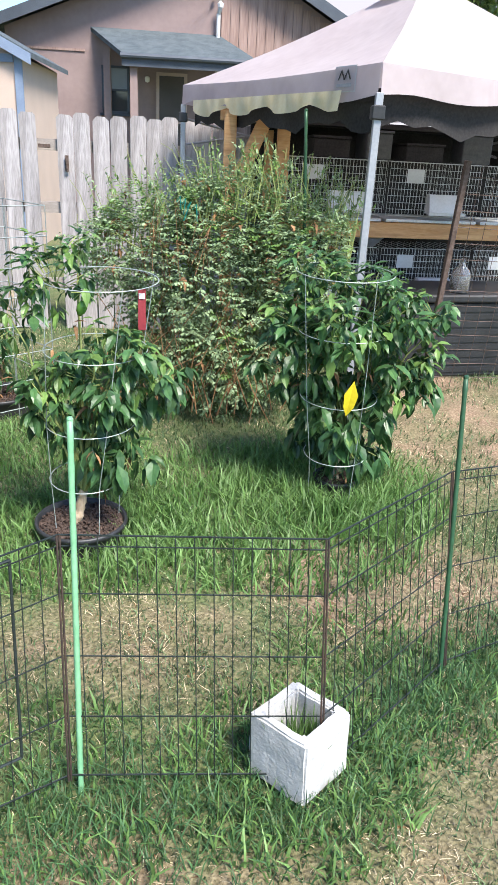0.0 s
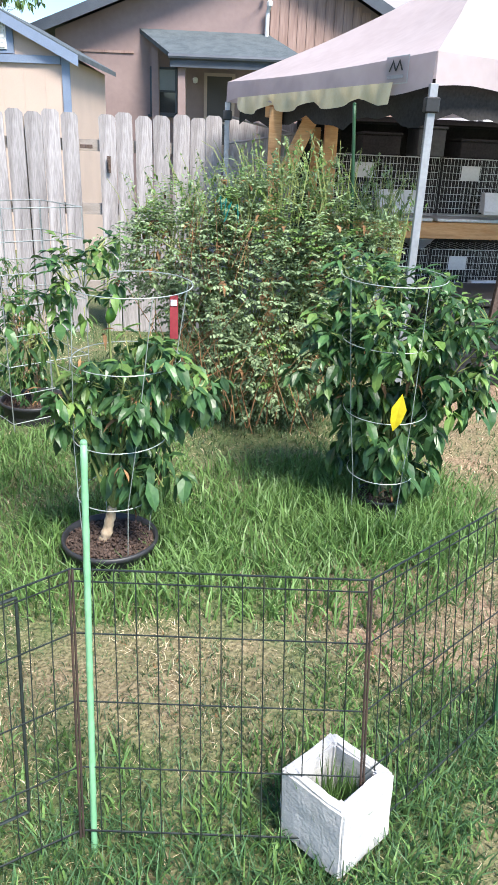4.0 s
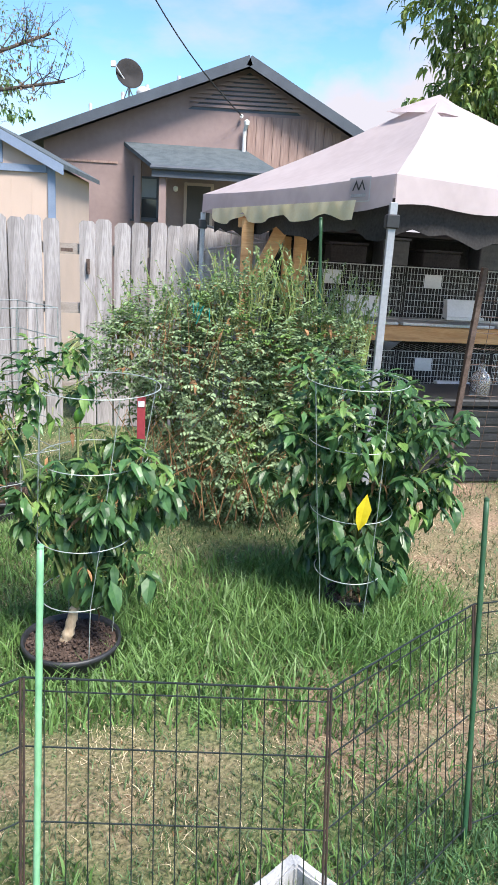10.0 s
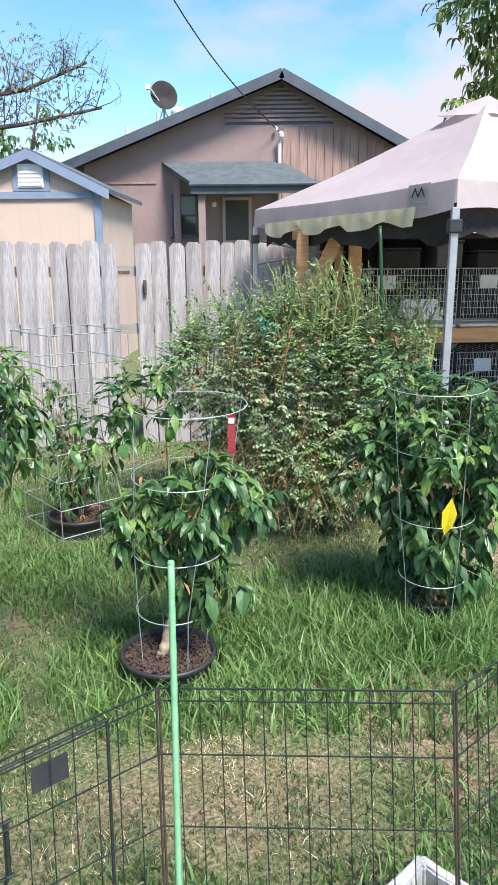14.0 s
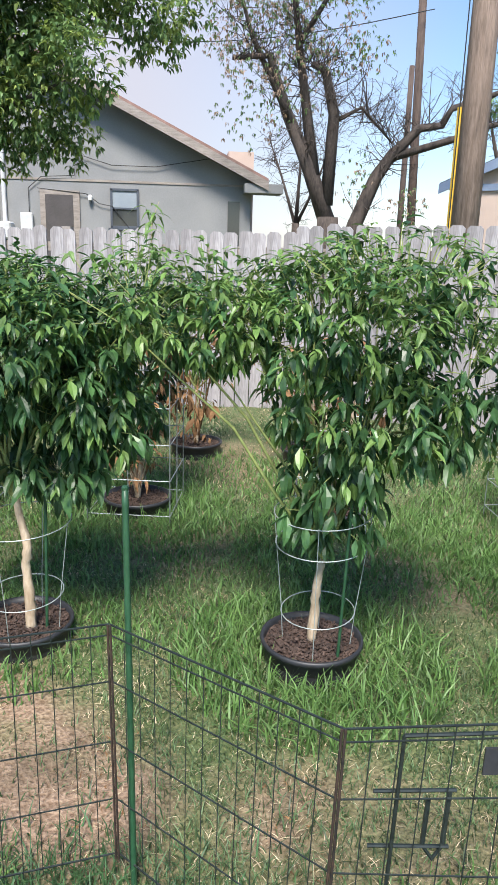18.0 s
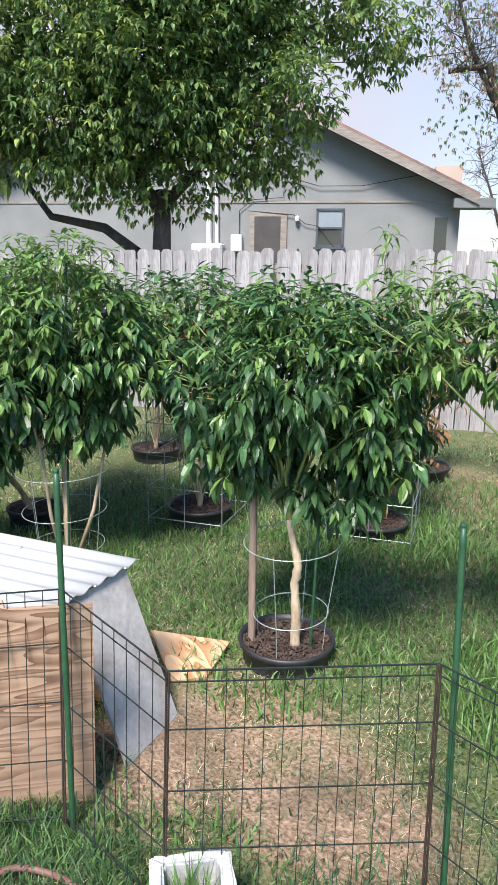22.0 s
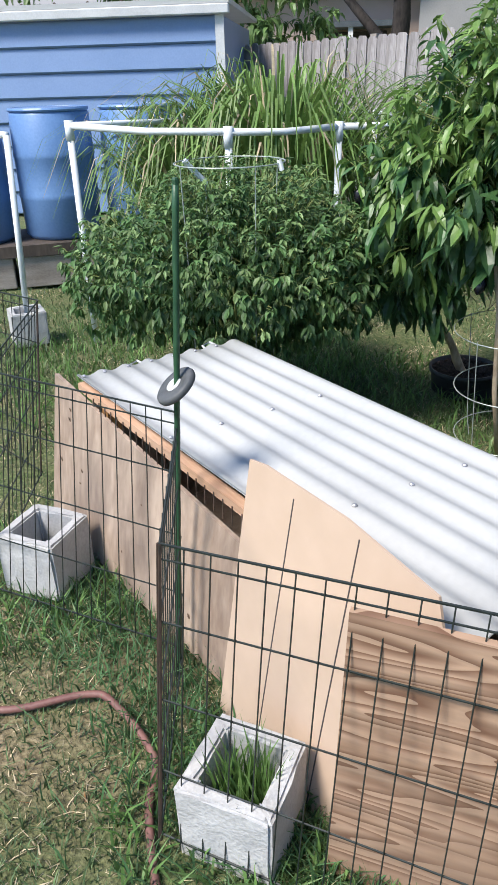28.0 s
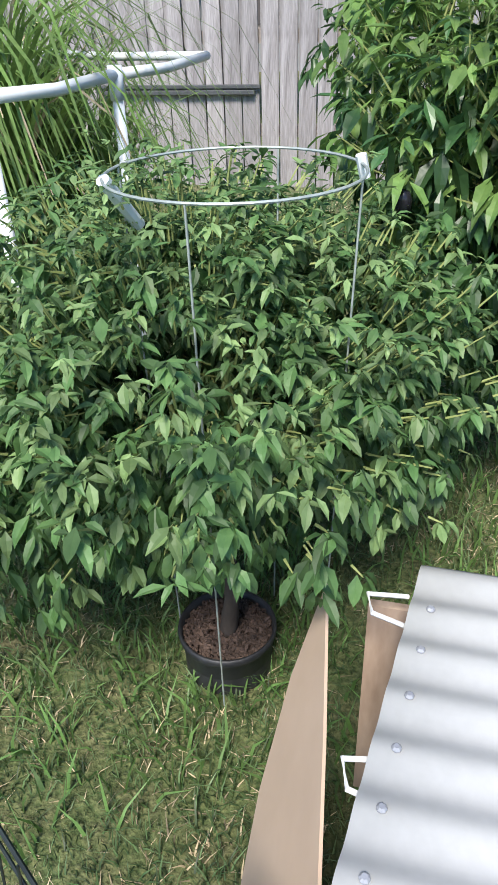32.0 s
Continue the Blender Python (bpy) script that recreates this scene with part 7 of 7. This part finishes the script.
        part("truss_bar", Geo().tube([(p.x, p.y, 1.6), ((p.x + q.x) / 2, (p.y + q.y) / 2, 1.8), (q.x, q.y, 1.6)], 0.011, 6), M["steel"], k)


build_canopy()


def wire_cage(x, y, z, w, d, h, rz, label):
    """A galvanised small-animal cage: mesh front and top, metal tray, feeder."""
    c = thing("wire_cage", label, "animal cage", pose(x, y, z, 0, 0, rz), group="wire cages on the rack")
    g = Geo()
    n = int(w / 0.028)
    for k in range(n + 1):
        g.tube([(w * k / n, 0, 0), (w * k / n, 0, h)], 0.0019, 3, False)
    for k in range(9):
        g.tube([(0, 0, h * k / 8), (w, 0, h * k / 8)], 0.0019 if k % 8 else 0.004, 3, False)
    part("front_mesh", g, M["cagewire"], c)["kind"] = "stuff"
    g = Geo()
    for k in range(int(w / 0.06) + 1):
        g.tube([(0.06 * k, d, 0), (0.06 * k, d, h)], 0.0014, 3, False)
        g.tube([(0.06 * k, 0, h), (0.06 * k, d, h)], 0.0014, 3, False)
    part("back_mesh", g, M["cagewire"], c)["kind"] = "stuff"
    part("tray", Geo().box((0.0, -0.02, -0.05), (w, d, -0.025), bev=0.004), M["cagewire"], c, "galvanised metal tray")
    f = part("feeder", Geo().add([(w * 0.42, -0.10, 0.03), (w * 0.78, -0.10, 0.03), (w * 0.78, 0.0, 0.03), (w * 0.42, 0.0, 0.03), (w * 0.42, -0.06, 0.18), (w * 0.78, -0.06, 0.18), (w * 0.78, 0, 0.18), (w * 0.42, 0, 0.18)],
                                 [(3, 2, 1, 0), (4, 5, 6, 7), (0, 1, 5, 4), (1, 2, 6, 5), (2, 3, 7, 6), (3, 0, 4, 7)]), M["greycase"], c, "pale sheet-metal feeder")
    part("feeder_lip", Geo().box((w * 0.4, -0.13, 0.02), (w * 0.8, -0.1, 0.045)), M["greycase"], f)
    part("card", Geo().box((w * 0.18, -0.012, h * 0.62), (w * 0.36, -0.006, h * 0.88)), M["greycase"], c, "blank pale card holder")
    return c


def build_rack():
    RZ = 9.0
    ox, oy = 0.46, 5.7
    m = Matrix.Translation((ox, oy, 0)) @ Matrix.Rotation(radians(RZ), 4, "Z")
    rk = thing("cage_rack", "orange timber rack carrying two tiers of wire cages", "rack", m)
    part("front_beam", Geo().box((0, -0.02, 0.965), (2.7, 0.02, 1.085), bev=0.004), M["timber"], rk)
    part("back_beam", Geo().box((0, 0.62, 0.965), (2.7, 0.66, 1.085), bev=0.004), M["timber"], rk)
    part("front_beam", Geo().box((0, -0.02, 0.32), (2.7, 0.02, 0.4), bev=0.004), M["timber"], rk)
    part("back_beam", Geo().box((0, 0.62, 0.32), (2.7, 0.66, 0.4), bev=0.004), M["timber"], rk)
    for x in (0.0, 2.64):
        for yy in (0.03, 0.55):
            part("post", Geo().box((x, yy, 0), (x + 0.06, yy + 0.06, 1.75)), M["timber"], rk)
    for z in (1.085, 0.4):
        for k in range(3):
            p = m @ Vector((0.08 + 0.86 * k, 0.05, z + 0.055))
            wire_cage(p.x, p.y, p.z, 0.82, 0.52, 0.42, RZ, "galvanised wire cage on the timber rack" if z > 1 else "galvanised wire cage on the rack's lower tier")
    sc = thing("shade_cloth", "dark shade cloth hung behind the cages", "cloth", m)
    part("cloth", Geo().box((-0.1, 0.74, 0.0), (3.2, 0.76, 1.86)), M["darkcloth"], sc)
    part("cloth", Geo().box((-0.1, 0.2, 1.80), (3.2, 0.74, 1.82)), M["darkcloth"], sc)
    for k, (u, w, h, mt) in enumerate(((0.3, 0.3, 0.14, "darkcloth"), (0.75, 0.22, 0.2, "rubber"), (1.1, 0.35, 0.12, "darkcloth"), (1.6, 0.25, 0.22, "rubber"), (2.0, 0.4, 0.1, "darkcloth"))):
        p = m @ Vector((u, 0.15, 1.566))
        b = thing("storage_box", "dark storage box on top of the cages", "box", pose(p.x, p.y, p.z, 0, 0, RZ + 6 * (k % 3 - 1)))
        part("box_body", Geo().box((0, 0, 0), (w, 0.28, h), bev=0.008), M[mt], b)
        part("box_lid", Geo().box((-0.008, -0.008, h + 0.001), (w + 0.008, 0.288, h + 0.02), bev=0.004), M[mt], b)


build_rack()
# ribbed dark storage bench before the cages
bn = thing("storage_bench", "black ribbed storage bench on the grass", "storage box", pose(1.27, 4.98, 0, 0, 0, 12))
part("bench_body", Geo().box((0, 0, 0), (1.35, 0.6, 0.59), bev=0.012), M["blackplastic"], bn)
part("bench_lid", Geo().box((-0.02, -0.03, 0.593), (1.37, 0.62, 0.65), bev=0.012), M["blackplastic"], bn)
for k in range(9):
    part("rib", Geo().box((0.02, -0.008, 0.04 + 0.06 * k), (1.33, -0.001, 0.08 + 0.06 * k)), M["blackplastic"], bn)
# glass jug on the bench
jg = thing("glass_jug", "clear glass jug standing on the bench", "jug", pose(1.86, 5.2, 0.652))
gl = bpy.data.materials.new("clear_glass")
gl.use_nodes = True
gl.node_tree.nodes["Principled BSDF"].inputs["Transmission Weight"].default_value = 0.9
gl.node_tree.nodes["Principled BSDF"].inputs["Roughness"].default_value = 0.05
part("jug_body", Geo().lathe([(0, 0), (0.07, 0), (0.075, 0.02), (0.075, 0.13), (0.06, 0.17), (0.025, 0.2), (0.022, 0.25), (0.027, 0.255), (0.018, 0.255), (0.018, 0.2), (0.055, 0.165), (0.068, 0.13), (0.068, 0.015), (0, 0.012)], (0, 0, 0), 24), gl, jg, smooth=True)
bw = thing("steel_bowl", "stainless steel bowl on the lower cages", "bowl", pose(1.27, 5.98, 0.876))
part("bowl", Geo().lathe([(0, 0), (0.06, 0.002), (0.1, 0.04), (0.13, 0.075), (0.14, 0.078), (0.128, 0.07), (0.095, 0.036), (0.055, 0.008), (0, 0.006)], (0, 0, 0), 24), M["steel"], bw, smooth=True)

# rusty latch and hinge on the fence boards
for lx_, ly_, lz_, lw_, lh_ in ((-1.52, 6.183, 1.52, 0.1, 0.03), (-1.31, 6.214, 1.34, 0.03, 0.13)):
    gl_ = thing("fence_latch", "rusty iron latch on the weathered fence", "latch", pose(lx_, ly_, lz_, 0, 0, 9), group="rusty fence fittings")
    part("plate", Geo().box((0, -0.012, 0), (lw_, 0.0, lh_), bev=0.003), M["rustwire"], gl_)
    part("bolt", Geo().tube([(lw_ / 2, -0.03, lh_ * 0.2), (lw_ / 2, -0.03, lh_ * 0.8)], 0.008, 7), M["rustwire"], gl_)
# timber swing frame behind the tomatoes
sw = thing("timber_frame", "orange timber frame with a diagonal brace", "frame", pose(0.08, 5.33, 0))
part("post", Geo().box((-0.07, 0, 0), (0.02, 0.09, 1.84), bev=0.004), M["timber"], sw)
part("post", Geo().box((0.32, -0.02, 0), (0.41, 0.07, 1.82), bev=0.004), M["timber"], sw)
d = Matrix.Translation((-0.11, -0.06, 1.05)) @ Matrix.Rotation(radians(24), 4, "Y")
part("brace", Geo().box((-0.05, -0.03, 0), (0.05, 0.02, 0.87), d, bev=0.004), M["timber"], sw)
part("beam", Geo().box((-0.1, 0.095, 1.78), (0.5, 0.155, 1.87), bev=0.004), M["timber"], sw)
part("pipe_end", Geo().tube([(0.35, -0.2, 1.80), (0.35, 0.0, 1.80)], 0.045, 14), M["rubber"], sw)
stake(0.60, 4.25, 0.47, 4.22, 1.82, M["stake"], "tall green stake in the tomato vines", 0.01)


# leaning wire trellis panel
def build_trellis():
    t = thing("trellis", "rusty wire trellis panel on a worn post", "trellis", pose(1.5, 4.62, 0, 3, 1.8, 10))
    part("post", Geo().box((-0.018, -0.018, 0), (0.018, 0.018, 1.6), bev=0.003), M["rustwire"], t)
    for k in range(14):
        part("rod", Geo().tube([(0.0, 0, 0.14 + 0.105 * k), (1.5, 0, 0.14 + 0.105 * k)], 0.0022, 4), M["rustwire"], t)
    for k in range(14):
        part("rod", Geo().tube([(0.11 * (k + 1), 0, 0.05), (0.11 * (k + 1), 0, 1.58)], 0.0022, 4), M["rustwire"], t)


build_trellis()


# ---------------------------------------------------------------- blue shed, barrels, pipe frame
def build_blue_shed():
    s = thing("shed", "blue metal-clad shed with horizontal siding", "shed", Matrix.Translation((-10.8, -4.32, 0)) @ Matrix.Rotation(radians(80), 4, "Z"))
    W, H = 4.6, 1.93
    part("wall", Geo().box((0, 0, 0), (W, 3.0, H)), M["blueshed"], s)
    for k in range(8):
        z = 0.24 * k
        part("siding_panel", Geo().add([(0.0, -0.012, z), (W, -0.012, z), (W, -0.04, z + 0.02), (0, -0.04, z + 0.02), (0, -0.014, z + 0.235), (W, -0.014, z + 0.235)], [(0, 1, 2, 3), (3, 2, 5, 4)]), M["blueshed"], s)
    part("corner_trim", Geo().box((W - 0.05, -0.06, 0), (W + 0.04, -0.042, H)), M["greycase"], s, "white corner trim")
    part("gutter", Geo().box((0, -0.12, H), (W + 0.1, -0.02, H + 0.09), bev=0.01), M["greycase"], s)
    part("roof", Geo().box((0, -0.1, H + 0.094), (W + 0.1, 3.1, H + 0.14)), M["poly"], s)
    for k in range(12):
        part("roof_screw", Geo().lathe([(0.015, 0), (0.015, 0.01), (0, 0.018)], (0.1 + 0.35 * k, -0.05, H + 0.141), 8), M["rustwire"], s)


build_blue_shed()


def barrel(x, y, z):
    b = thing("barrel", "blue plastic rain barrel on a low stand", "barrel", pose(x, y, z), group="rain barrels by the shed")
    part("barrel_body", Geo().lathe([(0, 0), (0.26, 0), (0.285, 0.03), (0.29, 0.28), (0.297, 0.3), (0.29, 0.32), (0.29, 0.56), (0.297, 0.58), (0.29, 0.6), (0.285, 0.85), (0.25, 0.89), (0, 0.885)], (0, 0, 0), 28), M["barrel"], b, smooth=True)
    part("rim", Geo().ring((0, 0, 0.88), 0.275, 0.014, 28, 6), M["barrel"], b)
    return b


st = thing("barrel_stand", "dark block stand under the rain barrels", "stand", Matrix.Translation((-7.5, -0.5, 0)) @ Matrix.Rotation(radians(-78), 4, "Z"))
part("deck", Geo().box((-0.3, -0.35, 0.23), (2.9, 0.35, 0.31)), M["bark"], st)
for k in range(7):
    part("support_block", Geo().box((-0.28 + 0.46 * k, -0.33, 0), (0.12 + 0.46 * k, 0.33, 0.227), bev=0.006), M["rail"], st)
for k in range(4):
    q = Matrix.Rotation(radians(-78), 4, "Z") @ Vector((0.05 + 0.64 * k, 0, 0))
    barrel(-7.5 + q.x, -0.5 + q.y, 0.312)


def build_pipe_frame():
    """White plastic pipe frame round the lemongrass, on concrete blocks."""
    p = thing("pipe_frame", "white plastic pipe frame standing on blocks", "frame")
    r = 0.0175
    A, T, T2, B, C, D = (Vector(v) for v in ((-5.611, -0.775, 1.16), (-5.22, 0.016, 1.13), (-5.51, 0.597, 1.12), (-5.95, 1.35, 1.11), (-7.05, 1.15, 1.11), (-7.15, 0.1, 1.12)))
    for a, b in ((A, T), (T, T2), (T2, B), (B, C), (C, D), (A, D)):
        mid = a.lerp(b, 0.5) - Vector((0, 0, 0.012))
        part("top_pipe", Geo().tube([a, mid, b], r, 10), M["pvc"], p, smooth=True)
    for q in (A, T, T2, C, D):
        part("leg", Geo().tube([(q.x, q.y, 0), tuple(q)], r, 10), M["pvc"], p, smooth=True)
        part("fitting", Geo().tube([(q.x, q.y, q.z - 0.07), (q.x, q.y, q.z + 0.025)], r * 1.3, 10), M["pvc"], p, smooth=True)
    part("outer_leg", Geo().tube([(-5.70, -1.17, 0.1), (-5.72, -1.12, 1.12)], r, 10), M["pvc"], p, smooth=True)
    part("outer_top", Geo().tube([(-5.72, -1.12, 1.12), (-6.6, -1.9, 1.12)], r, 10), M["pvc"], p, smooth=True)


build_pipe_frame()
# dark battens fixed to the west fence
for s0, s1, z in ((5.95, 4.4, 1.43), (5.45, 4.1, 0.69)):
    m = Matrix.Translation((-4.4 - 0.8346 * s0, 5.78 - 0.5509 * s0, z)) @ Matrix.Rotation(radians(33.43), 4, "Z")
    bt_ = thing("fence_batten", "dark weathered batten fixed across the fence", "batten", m, group="battens on the west fence")
    part("upper_strip", Geo().box((0, -0.075, 0.012), (s0 - s1, -0.045, 0.04), bev=0.004), M["rubber"], bt_)
    part("lower_strip", Geo().box((0.03, -0.085, -0.03), (s0 - s1 - 0.04, -0.045, 0.002), bev=0.004), M["rubber"], bt_)
hollow_block(-5.70, -1.17, 20, label="grey concrete block under a pipe leg")

build_grass()
